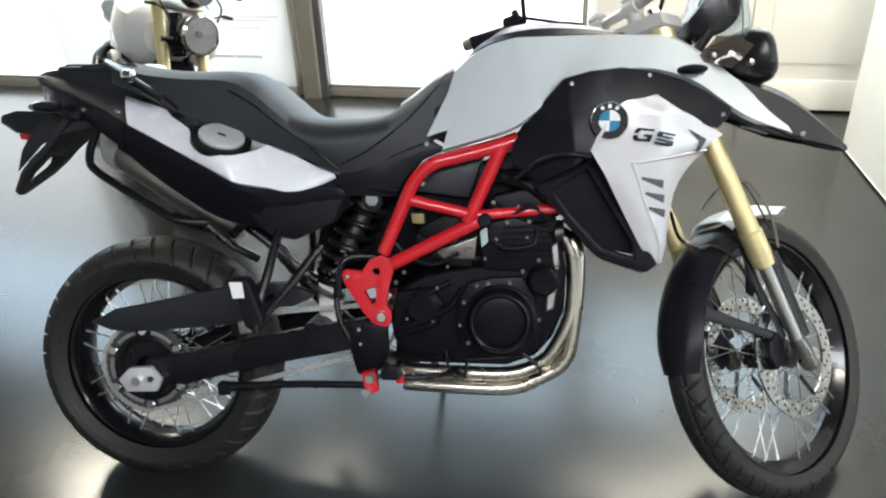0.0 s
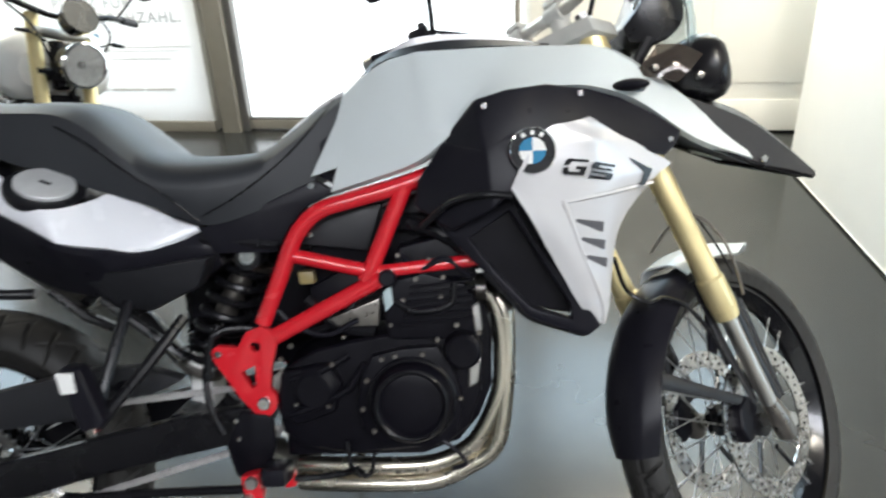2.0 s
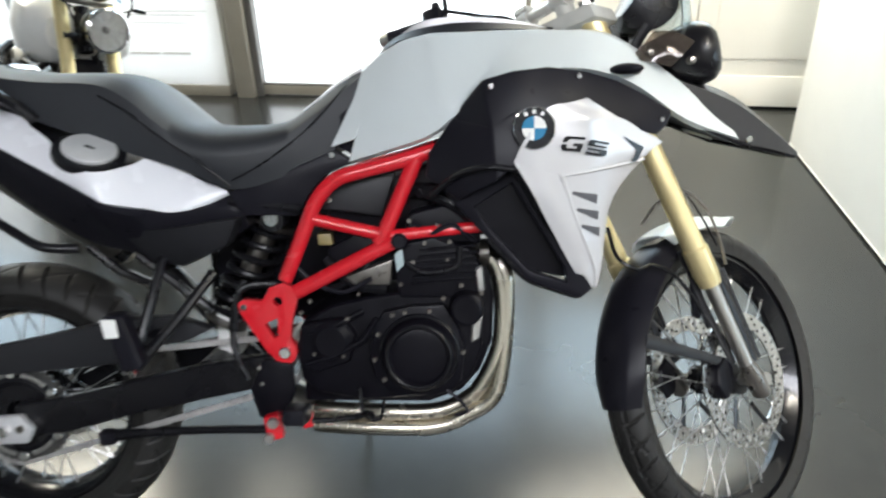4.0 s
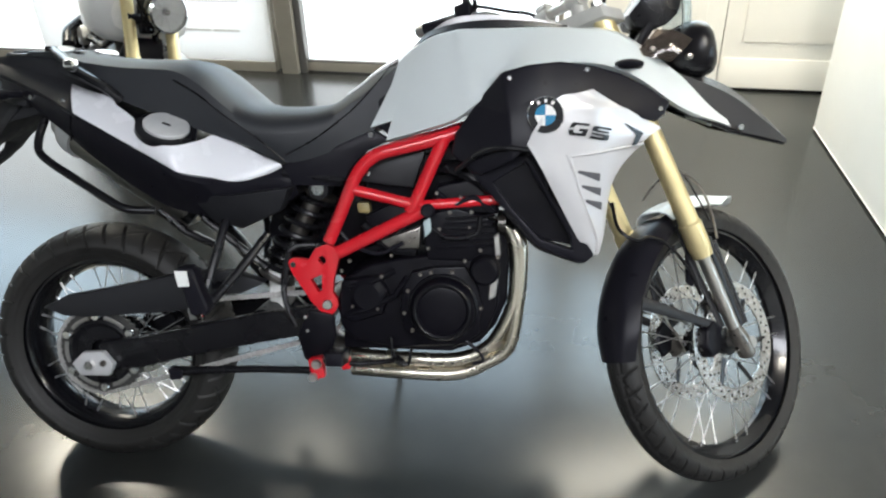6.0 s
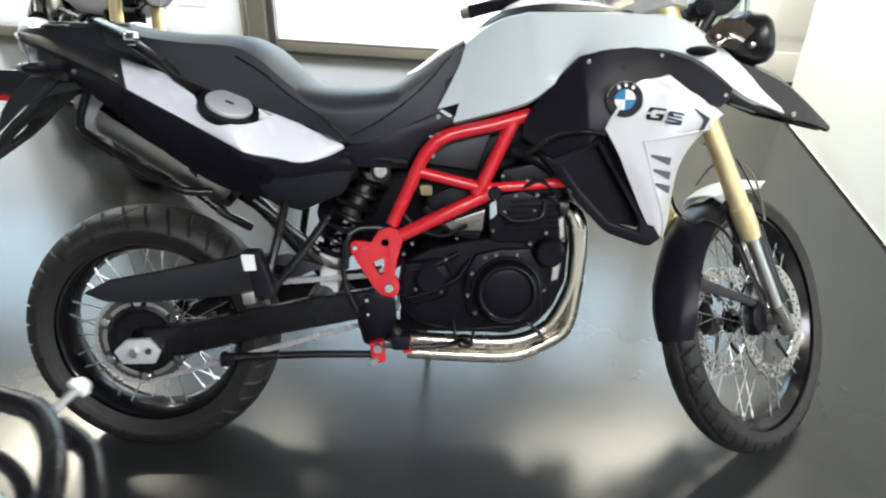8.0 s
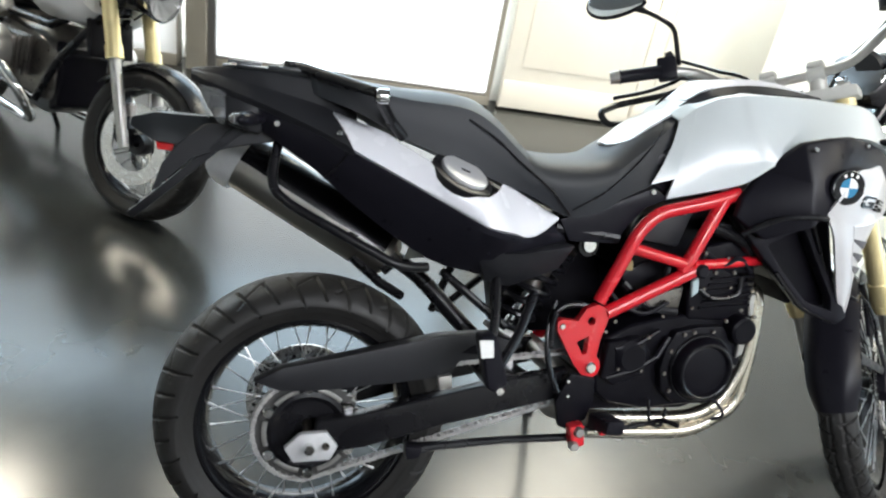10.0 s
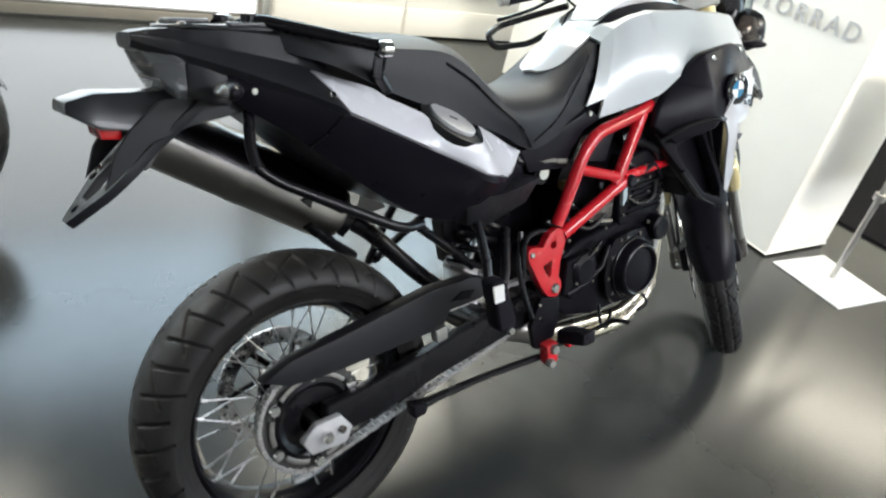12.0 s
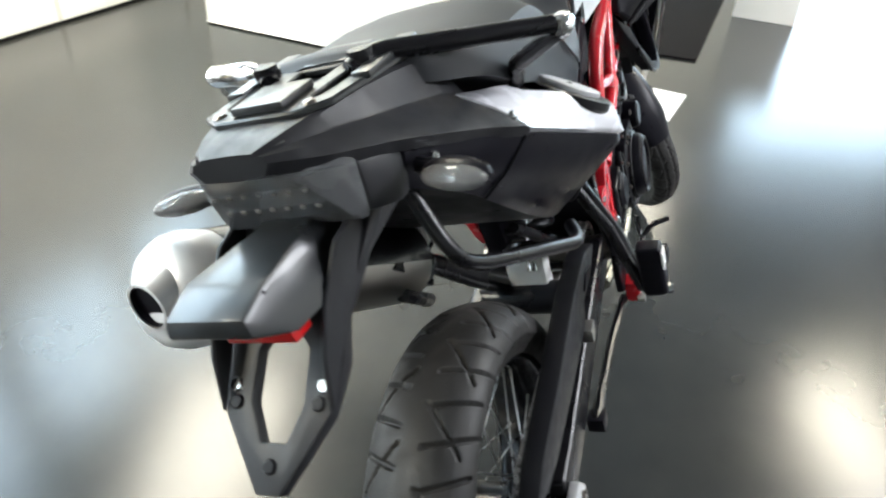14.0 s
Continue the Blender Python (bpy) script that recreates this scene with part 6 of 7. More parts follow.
st = part("side_stand", bar([(0.70, 0.11, 0.34), (0.72, 0.25, 0.225), (0.735, 0.378, 0.138)], [0.013, 0.010, 0.009], 12), M_SATIN, bike, "black side stand lever")
part("foot", bar([(0.735, 0.377, 0.140), (0.735, 0.381, 0.1285)], 0.020, 16), M_SATIN, st)
part("spring", bar([(0.69, 0.12, 0.35), (0.712, 0.21, 0.265)], 0.006, 8), M_DULL, st)

# ---- front end: fork, mudguard, brakes, bars ----
base = Vector((1.578, 0, 0.340))


def leg(d, y):
    return base + HEADDIR * d + Vector((0, y, 0))


fork = part("fork", steered(bar([leg(0.60, -0.105), leg(0.60, 0.105)], 0.032, 14)), M_ALU, bike, "upside-down telescopic fork with gold tubes")
for s in (-1, 1):
    y = s * 0.105
    part("upper_tube", steered(bar([leg(0.262, y), leg(0.275, y), leg(0.33, y), leg(0.335, y), leg(0.86, y)], [0.0240, 0.0275, 0.0275, 0.0240, 0.0235], 24)), M_GOLD, fork, "gold anodised fork tube")
    part("dust_seal", steered(bar([leg(0.245, y), leg(0.268, y)], [0.0235, 0.0265], 24)), M_GOLD, fork)
    part("stanchion", steered(bar([leg(0.03, y), leg(0.26, y)], 0.0155, 20)), M_STEEL, fork, "grey steel fork stanchion")
    part("fork_guard", steered(bar([leg(0.055, y) + Vector((0.030, 0, 0)), leg(0.29, y) + Vector((0.034, 0, 0))], [0.015, 0.018], 12, flat=0.6)), M_SATIN, fork, "black stanchion guard")
    part("guard_edge", steered(bar([leg(0.06, y) + Vector((0.052, 0, 0)), leg(0.28, y) + Vector((0.058, 0, 0))], [0.006, 0.008], 10)), M_GREYPL, fork)
    part("axle_clamp", steered(bar([leg(-0.030, y) + Vector((0.010, 0, 0)), leg(-0.024, y) + Vector((0.010, 0, 0)), leg(0.020, y) + Vector((0.006, 0, 0)), leg(0.052, y)], [0.016, 0.021, 0.022, 0.017], 18)), M_DULL, fork, "cast aluminium axle clamp")
    part("clamp_bolt", steered(bar([leg(-0.01, y) + Vector((-0.022, 0, 0)), leg(-0.01, y) + Vector((0.040, 0, 0))], 0.006, 10)), M_CHROME, fork)
    part("fork_cap", steered(bar([leg(0.86, y), leg(0.878, y)], [0.024, 0.016], 20)), M_ALU, fork)
    part("caliper", steered(slab([(1.478, 0.385), (1.505, 0.408), (1.532, 0.385), (1.522, 0.33), (1.49, 0.315), (1.472, 0.345)], s * 0.058, s * 0.092, 0.008, 3)), M_ENG, fork, "black brake caliper")
for d in (0.60, 0.835):
    part("triple_clamp", steered(bevel(loft([[leg(d, y) + Vector((x, 0, 0)) for x, y in ((-0.035, -0.14), (0.035, -0.14), (0.05, 0), (0.035, 0.14), (-0.035, 0.14), (-0.06, 0))],
                                             [leg(d + 0.03, y) + Vector((x, 0, 0)) for x, y in ((-0.035, -0.14), (0.035, -0.14), (0.05, 0), (0.035, 0.14), (-0.035, 0.14), (-0.06, 0))]]), 0.008)), M_CAST, fork, "cast grey fork clamp")
part("headstock", bar([(1.272, 0, 0.93), (1.205, 0, 1.08)], 0.038, 20), M_SATIN, bike)
part("front_axle", steered(bar([(FAX.x, -0.125, FAX.z), (FAX.x, 0.125, FAX.z)], 0.014, 16)), M_ALU, fork)


def fender_row(a, r, half, drop, shift=(0.0, 0.0)):
    """One row across the mudguard at the angle a round the axle."""
    row = []
    for j in range(-4, 5):
        v = j / 4
        rr = r - drop * v * v * v * v
        row.append((FAX.x + rr * math.cos(radians(a)) + shift[0], half * v, FAX.z + rr * math.sin(radians(a)) + shift[1]))
    return row


def fender(a0, a1, r, halves, drop, n=14):
    rows = []
    for k in range(n + 1):
        t = k / n * (len(halves) - 1)
        i = min(int(t), len(halves) - 2)
        rows.append(fender_row(a0 + (a1 - a0) * k / n, r, halves[i] + (halves[i + 1] - halves[i]) * (t - i), drop))
    return rows


# the grey guard runs out in a straight lip over the tyre
lip = [fender_row(86, 0.374, half, 0.020 - 0.012 * k, (0.030 * k, -0.002 * k * k)) for k, half in ((3, 0.026), (2, 0.046), (1, 0.054))]
mg = part("front_mudguard", steered(sheet(lip + fender(86, 118, 0.374, (0.057, 0.058), 0.028, 8), 0.004, 1, 1)), M_TANK, bike, "pale grey front mudguard")
part("rear_flap", steered(sheet(fender(118, 183, 0.359, (0.062, 0.066, 0.067, 0.067, 0.066, 0.064, 0.048), 0.034, 20), 0.004, 1, 1)), M_BLACK, mg, "black mudguard extension")
for s in (-1, 1):
    part("side_skirt", steered(slab([(1.44, 0.640), (1.51, 0.665), (1.53, 0.63), (1.50, 0.60), (1.47, 0.49), (1.452, 0.50), (1.462, 0.58)], s * 0.060, s * 0.070, 0.003, 2)), M_BLACK, mg)
    part("stay", steered(bar([(1.292, s * 0.062, 0.462), (1.40, s * 0.074, 0.428), (1.535, s * 0.088, 0.385)], [0.017, 0.012, 0.010], 10, flat=0.4)), M_GREYPL, mg, "black mudguard stay")
    part("stay", steered(bar([(1.44, s * 0.066, 0.64), (1.48, s * 0.075, 0.52), (1.535, s * 0.088, 0.39)], [0.013, 0.010, 0.010], 10, flat=0.5)), M_GREYPL, mg)
    part("brake_hose", steered(bar(spline([(1.345, s * 0.05, 0.70), (1.362, s * 0.090, 0.742), (1.40, s * 0.126, 0.755), (1.445, s * 0.140, 0.715), (1.472, s * 0.142, 0.655), (1.492, s * 0.134, 0.600)], 6), 0.0030, 8)), M_DULL, bike, "thin grey brake hose")
    part("sensor_cable", steered(bar(spline([(1.36, s * 0.07, 0.80), (1.392, s * 0.120, 0.765), (1.43, s * 0.134, 0.705), (1.465, s * 0.138, 0.640)], 6), 0.0022, 8)), M_SATIN, bike, "thin black sensor cable")
part("guard_hose", steered(bar(spline([(1.285, -0.01, 0.70), (1.262, -0.045, 0.635), (1.288, -0.070, 0.605), (1.335, -0.070, 0.612), (1.385, -0.080, 0.590), (1.44, -0.086, 0.530), (1.48, -0.080, 0.470)], 6), 0.0042, 8)), M_SATIN, bike, "black hose over the mudguard flap")

# handlebar and controls (built straight ahead, then turned with the fork)
BZ = 1.165
half_bar = [(1.185, -0.06, BZ), (1.185, -0.13, BZ + 0.005), (1.150, -0.23, BZ + 0.070), (1.107, -0.285, BZ + 0.078), (1.052, -0.392, BZ + 0.078)]
bar_pts = [(x, -y, z) for x, y, z in half_bar[::-1]] + half_bar
hb = part("handlebar", steered(bar(rounded(bar_pts, 0.04), 0.0125, 14)), M_ALU, bike, "grey tapered handlebar")
for s in (-1, 1):
    part("riser", steered(bar([(1.20, s * 0.055, 1.10), (1.188, s * 0.055, BZ + 0.022)], [0.021, 0.019], 16)), M_CAST, hb, "cast bar riser")
    part("grip", steered(bar([(1.101, s * 0.296, BZ + 0.078), (1.098, s * 0.302, BZ + 0.078), (1.056, s * 0.386, BZ + 0.078), (1.052, s * 0.392, BZ + 0.078)], [0.0205, 0.0175, 0.0175, 0.0195], 18)), M_BLACK, hb, "black rubber grip")
    part("bar_end", steered(bar([(1.052, s * 0.392, BZ + 0.078), (1.041, s * 0.414, BZ + 0.078)], [0.018, 0.016], 18)), M_ALU, hb, "bright bar end weight")
    part("switch_block", steered(bevel(loft([[(1.145, s * 0.265, BZ + 0.055), (1.105, s * 0.255, BZ + 0.055), (1.105, s * 0.255, BZ + 0.115), (1.14, s * 0.265, BZ + 0.105)], [(1.130, s * 0.315, BZ + 0.055), (1.085, s * 0.30, BZ + 0.055), (1.085, s * 0.30, BZ + 0.115), (1.125, s * 0.315, BZ + 0.105)]]), 0.008)), M_BLACK, hb, "black switch block")
    part("lever", steered(bar(spline([(1.165, s * 0.265, BZ + 0.068), (1.175, s * 0.30, BZ + 0.06), (1.155, s * 0.36, BZ + 0.048), (1.108, s * 0.44, BZ + 0.04)], 5), [0.009] * 5 + [0.0075] * 10 + [0.0085], 10, flat=0.7)), M_SATIN, hb, "black lever")
    if s > 0:
        part("hand_guard", steered(bar(rounded([(1.190, 0.25, BZ + 0.035), (1.210, 0.34, BZ + 0.040), (1.150, 0.45, BZ + 0.030), (1.085, 0.475, BZ + 0.004), (1.105, 0.465, BZ - 0.030), (1.185, 0.38, BZ - 0.035), (1.195, 0.27, BZ - 0.010)], 0.02), 0.0095, 10)), M_SATIN, hb, "black hand guard hoop")
    part("mirror_stalk", steered(bar(rounded([(1.125, s * 0.255, BZ + 0.09), (1.130, s * 0.258, BZ + 0.195), (1.115, s * 0.300, BZ + 0.235), (1.108, s * 0.345, BZ + 0.268)], 0.025), [0.0065] * 11 + [0.011], 10)), M_SATIN, hb, "black mirror stalk")
    bm = bmesh.new()
    bmesh.ops.create_uvsphere(bm, u_segments=28, v_segments=14, radius=1)
    for v in bm.verts:
        v.co = Vector((v.co.x * (0.028 if v.co.x > 0 else 0.006), v.co.y * 0.088, v.co.z * 0.050 * (0.72 + 0.28 * s * v.co.y) - 0.018 * (1 - s * v.co.y)))
    at(bm, (1.105, s * 0.405, BZ + 0.312))
    part("mirror_shell", steered(bm), M_BLACK, hb, "black mirror housing")
    bm = bmesh.new()
    bmesh.ops.create_uvsphere(bm, u_segments=28, v_segments=14, radius=1)
    for v in bm.verts:
        v.co = Vector((v.co.x * 0.003, v.co.y * 0.080, v.co.z * 0.044 * (0.72 + 0.28 * s * v.co.y) - 0.017 * (1 - s * v.co.y)))
    at(bm, (1.0975, s * 0.405, BZ + 0.312))
    part("mirror_glass", steered(bm), M_MIRROR, hb, "mirror glass")
for s in (-1, 1):
    part("bar_clamp", steered(bar([(1.186, s * 0.036, BZ), (1.186, s * 0.074, BZ)], 0.0195, 16)), M_CAST, hb, "bar clamp")
part("reservoir", steered(bar([(1.135, -0.225, BZ + 0.10), (1.135, -0.225, BZ + 0.145)], 0.022, 18)), M_BLACK, hb, "black brake reservoir")
part("cable", steered(bar(spline([(1.15, -0.26, BZ + 0.07), (1.25, -0.24, BZ + 0.03), (1.31, -0.15, BZ - 0.05), (1.30, -0.08, BZ - 0.15)], 6), 0.004, 8)), M_SATIN, hb, "black control cable")
part("cable", steered(bar(spline([(1.15, 0.26, BZ + 0.07), (1.25, 0.22, BZ + 0.02), (1.29, 0.12, BZ - 0.06), (1.27, 0.05, BZ - 0.15)], 6), 0.004, 8)), M_SATIN, hb, "black control cable")
for pts in ([(1.14, 0.27, BZ + 0.06), (1.20, 0.22, BZ + 0.055), (1.235, 0.12, BZ + 0.03), (1.25, 0.03, BZ - 0.03)], [(1.13, 0.25, BZ + 0.10), (1.17, 0.18, BZ + 0.065), (1.205, 0.10, BZ + 0.02), (1.26, 0.07, BZ - 0.08)], [(1.14, -0.24, BZ + 0.10), (1.205, -0.19, BZ + 0.07), (1.235, -0.11, BZ + 0.02), (1.25, -0.05, BZ - 0.06)]):
    part("cable", steered(bar(spline(pts, 6), 0.0048, 8)), M_SATIN, hb, "black control cable")
for s in (-1, 1):
    part("clamp_cap", steered(bevel(loft([[(1.168, s * 0.055 - 0.02, BZ + 0.016), (1.205, s * 0.055 - 0.02, BZ + 0.016), (1.205, s * 0.055 + 0.02, BZ + 0.016), (1.168, s * 0.055 + 0.02, BZ + 0.016)], [(1.172, s * 0.055 - 0.017, BZ + 0.030), (1.200, s * 0.055 - 0.017, BZ + 0.030), (1.200, s * 0.055 + 0.017, BZ + 0.030), (1.172, s * 0.055 + 0.017, BZ + 0.030)]]), 0.004)), M_CAST, hb, "bar clamp cap")
    part("switch_knob", steered(bar([(1.112, s * 0.272, BZ + 0.112), (1.110, s * 0.276, BZ + 0.126)], [0.012, 0.009], 12)), M_GREYPL, hb)
    part("fork_top_nut", steered(bar([leg(0.876, s * 0.105), leg(0.890, s * 0.105)], 0.013, 6)), M_CHROME, hb)
part("ignition", steered(bar([leg(0.86, 0.0) + Vector((0.01, 0, 0)), leg(0.885, 0) + Vector((0.01, 0, 0))], 0.018, 16)), M_DULL, hb)

# headlamp, instruments and windscreen
def rounded_ring(x, half, zc, high, shift=0.0, n=20):
    """A rounded square of points across the machine at x; shift leans its top back."""
    pts = []
    for k in range(n):
        a = 2 * math.pi * k / n
        c, d = math.cos(a), math.sin(a)
        r = 1 / (abs(c) ** 3.2 + abs(d) ** 3.2) ** (1 / 3.2)
        pts.append((x - shift * d * r, half * c * r, zc + high * d * r))
    return pts


lampb = part("headlamp", loft([rounded_ring(1.385, 0.040, 1.066, 0.022), rounded_ring(1.410, 0.066, 1.064, 0.036), rounded_ring(1.445, 0.104, 1.064, 0.054), rounded_ring(1.478, 0.124, 1.065, 0.064, 0.004),
                               rounded_ring(1.502, 0.118, 1.064, 0.060, 0.006), rounded_ring(1.514, 0.102, 1.063, 0.050, 0.008), rounded_ring(1.518, 0.088, 1.063, 0.040, 0.008)], n=3), M_SATIN, bike, "black rounded headlamp housing", sharp=60)
for s in (-1, 1):
    part("lens", turned([(0.0001, 0.006), (0.022, 0.004), (0.034, -0.002), (0.034, -0.02)], 28, "x", (1.516, s * 0.046, 1.064)), M_LENS, lampb, "clear headlamp lens")
    part("reflector_bowl", turned([(0.0001, -0.02), (0.02, -0.014), (0.032, -0.004)], 24, "x", (1.512, s * 0.046, 1.064)), M_CHROME, lampb)
    part("side_bolt", turned([(0.0001, s * 0.010), (0.006, s * 0.009), (0.008, 0.0), (0.008, -s * 0.01)], 14, centre=(1.452, s * 0.122, 1.046)), M_DULL, lampb, "bright lamp bolt")
    part("deflector", sheet([[(1.335, s * 0.118, 1.052), (1.372, s * 0.130, 1.043), (1.410, s * 0.134, 1.034)], [(1.358, s * 0.118, 1.078), (1.396, s * 0.132, 1.068), (1.434, s * 0.134, 1.058)], [(1.380, s * 0.112, 1.104), (1.418, s * 0.124, 1.100), (1.457, s * 0.122, 1.082)]], 0.003, 4, 4), M_SMOKE, lampb, "smoky brown side deflector")
    part("deflector_bolt", turned([(0.0001, s * 0.006), (0.005, s * 0.005), (0.0065, 0.0), (0.0065, -s * 0.008)], 12, centre=(1.370, s * 0.134, 1.061)), M_DULL, lampb)
dash = part("instrument_pod", bevel(loft([[(1.322, -0.085, 1.138), (1.322, 0.085, 1.138), (1.336, 0.085, 1.112), (1.336, -0.085, 1.112)], [(1.352, -0.100, 1.180), (1.352, 0.100, 1.180), (1.388, 0.100, 1.108), (1.388, -0.100, 1.108)],
                                          [(1.372, -0.100, 1.232), (1.372, 0.100, 1.232), (1.430, 0.090, 1.140), (1.430, -0.090, 1.140)], [(1.392, -0.085, 1.250), (1.392, 0.085, 1.250), (1.438, 0.080, 1.180), (1.438, -0.080, 1.180)]], n=3), 0.008), M_SATIN, bike, "black instrument pod")
part("dial", bar([(1.352, -0.03, 1.210), (1.362, -0.03, 1.217)], 0.04, 24), M_GREYPL, dash)
# chrome bar stands in for the highlight along the pod
part("pod_glint", bar([(1.340, -0.094, 1.168), (1.362, -0.104, 1.212)], 0.0035, 8), M_CHROME, dash, "chrome bar standing in for a highlight on the pod")
for y in (-0.088, 0.088):
    part("pod_strut", bar([(1.343, y, 1.066), (1.372, y, 1.118)], [0.010, 0.012], 10), M_SATIN, dash)
part("windscreen", sheet([[(1.440, -0.098, 1.095), (1.466, -0.06, 1.090), (1.476, 0, 1.088), (1.466, 0.06, 1.090), (1.440, 0.098, 1.095)],
                          [(1.436, -0.106, 1.15), (1.464, -0.065, 1.152), (1.474, 0, 1.154), (1.464, 0.065, 1.152), (1.436, 0.106, 1.15)],
                          [(1.424, -0.100, 1.22), (1.448, -0.06, 1.238), (1.458, 0, 1.246), (1.448, 0.06, 1.238), (1.424, 0.100, 1.22)]], 0.004, 4, 4), M_SCREEN, bike, "lightly tinted windscreen")

# ---- the roadster parked behind ----
ROAD = pose(-0.634, 3.473, 0.0, -13, 0, -67.2) @ Matrix.Diagonal((0.96, 0.96, 0.96, 1))
road = thing("roadster", ROAD, "silver and black boxer roadster with gold fork parked by the window", "motorcycle")
RST = Matrix.Translation((1.42, 0, 0.30)) @ Matrix.Rotation(radians(14), 4, Vector((-0.43, 0, 0.90))) @ Matrix.Translation((-1.42, 0, -0.30))


def rst(bm):
    bmesh.ops.transform(bm, matrix=RST, verts=bm.verts)
    return bm


def cast_wheel(name, centre, m, r, half, rim_r, rim_w, label):
    hub = part(name, turned([(0.012, -0.06), (0.04, -0.06), (0.045, -0.03), (0.035, 0), (0.045, 0.03), (0.04, 0.06), (0.012, 0.06)], 32, closed=True), M_SATIN, road, label)
    hub.matrix_local = m @ Matrix.Translation(centre)
    put("tyre", tyre_mesh(r, half, half * 0.7, 0.035, 200, 32, 0.07, 0.009), hub, Matrix(), "black road tyre")
    R, w = rim_r, rim_w
    part("rim", turned([(R + 0.012, -w), (R - 0.004, -w), (R - 0.016, -w * 0.4), (R - 0.016, w * 0.4), (R - 0.004, w), (R + 0.012, w), (R, 0)], 64, closed=True), M_RIM, hub, "black rim")
    me = finish(bar([(0.035, 0.0, 0.0), (R - 0.012, 0.012, 0.03)], 0.0035, 6), "spoke", M_CHROME)
    for k in range(18):
        put("spoke", me, hub, Matrix.Rotation(2 * math.pi * k / 18, 4, "Y") @ Matrix.Diagonal((1, 1 if k % 2 else -1, 1 if k % 4 < 2 else -1, 1)))
    return hub


fw = cast_wheel("front_wheel", (1.476, 0, 0.302), RST, 0.302, 0.060, 0.22, 0.045, "front wheel")
for s in (-1, 1):
    part("brake_disc", turned([(0.105, s * 0.072), (0.16, s * 0.072), (0.16, s * 0.077), (0.105, s * 0.077)], 56, closed=True), M_DISC, fw, "pale steel brake disc")
cast_wheel("rear_wheel", (0.0, 0, 0.315), Matrix(), 0.315, 0.088, 0.225, 0.07, "rear wheel")
for s in (-1, 1):
    d = Vector((-0.43, 0, 0.903))
    b0 = Vector((1.455, s * 0.105, 0.30))
    lg = part("fork_leg", rst(bar([b0 + d * 0.34, b0 + d * 0.80], 0.029, 20)), M_GOLD, road, "gold anodised fork tube")
    part("stanchion", rst(bar([b0 - d * 0.02, b0 + d * 0.36], 0.022, 16)), M_ALU, lg, "grey fork stanchion")
    part("fork_ring", rst(bar([b0 + d * 0.32, b0 + d * 0.37], 0.033, 20)), M_GOLD, lg)
    part("caliper", rst(slab([(1.38, 0.36), (1.42, 0.40), (1.46, 0.36), (1.43, 0.28), (1.39, 0.30)], s * 0.055, s * 0.10, 0.008, 2)), M_SATIN, lg)
rows = []
for k in range(13):
    a = radians(35 + 110 * k / 12)
    rows.append([(1.476 + 0.325 * math.cos(a) * (1 - 0.06 * abs(v)), 0.07 * v, 0.302 + (0.325 - 0.03 * v * v) * math.sin(a)) for v in (-1, -0.6, 0, 0.6, 1)])
part("front_mudguard", rst(sheet(rows, 0.004, 1, 2)), M_SATIN, road, "gloss black front mudguard")
hl = part("headlight", rst(turned([(0.0001, -0.13), (0.05, -0.12), (0.082, -0.06), (0.090, 0.0), (0.088, 0.012)], 36, "x", (1.36, 0, 0.865))), M_SATIN, road, "round headlight")
part("bezel", rst(turned([(0.080, 0.008), (0.094, 0.004), (0.096, 0.02), (0.086, 0.028)], 40, "x", (1.36, 0, 0.865), True)), M_CHROME, hl, "chrome headlight ring")
part("bulb_cap", rst(turned([(0.0001, 0.012), (0.012, 0.010), (0.016, 0.0), (0.014, -0.03)], 20, "x", (1.36, 0, 0.865))), M_DULL, hl, "dark bulb cap")
for k in range(10):
    a = 2 * math.pi * k / 10
    part("facet", rst(bar([(1.345, 0.028 * math.cos(a), 0.865 + 0.028 * math.sin(a)), (1.368, 0.080 * math.cos(a), 0.865 + 0.080 * math.sin(a))], 0.003, 6)), M_CAP, hl)
# pale paint on the shallow bowl stands in for reflected window light
part("reflector_bowl", rst(turned([(0.0001, -0.016), (0.04, -0.012), (0.082, 0.008)], 36, "x", (1.36, 0, 0.865))), M_RTANK, hl)
part("lens", rst(turned([(0.0001, 0.036), (0.04, 0.032), (0.086, 0.018), (0.086, 0.012), (0.0001, 0.026)], 36, "x", (1.36, 0, 0.865))), M_LENS, hl, "clear headlight lens")
part("instrument_pod", rst(bar([(1.24, 0.0, 1.02), (1.31, 0.0, 1.06)], [0.06, 0.075], 24)), M_SATIN, road, "black round instrument pod")
part("handlebar", rst(bar(rounded([(1.02, 0.40, 1.06), (1.14, 0.22, 1.07), (1.16, 0.06, 1.03), (1.16, -0.06, 1.03), (1.14, -0.22, 1.07), (1.02, -0.40, 1.06)], 0.05), 0.013, 12)), M_SATIN, road, "black handlebar")
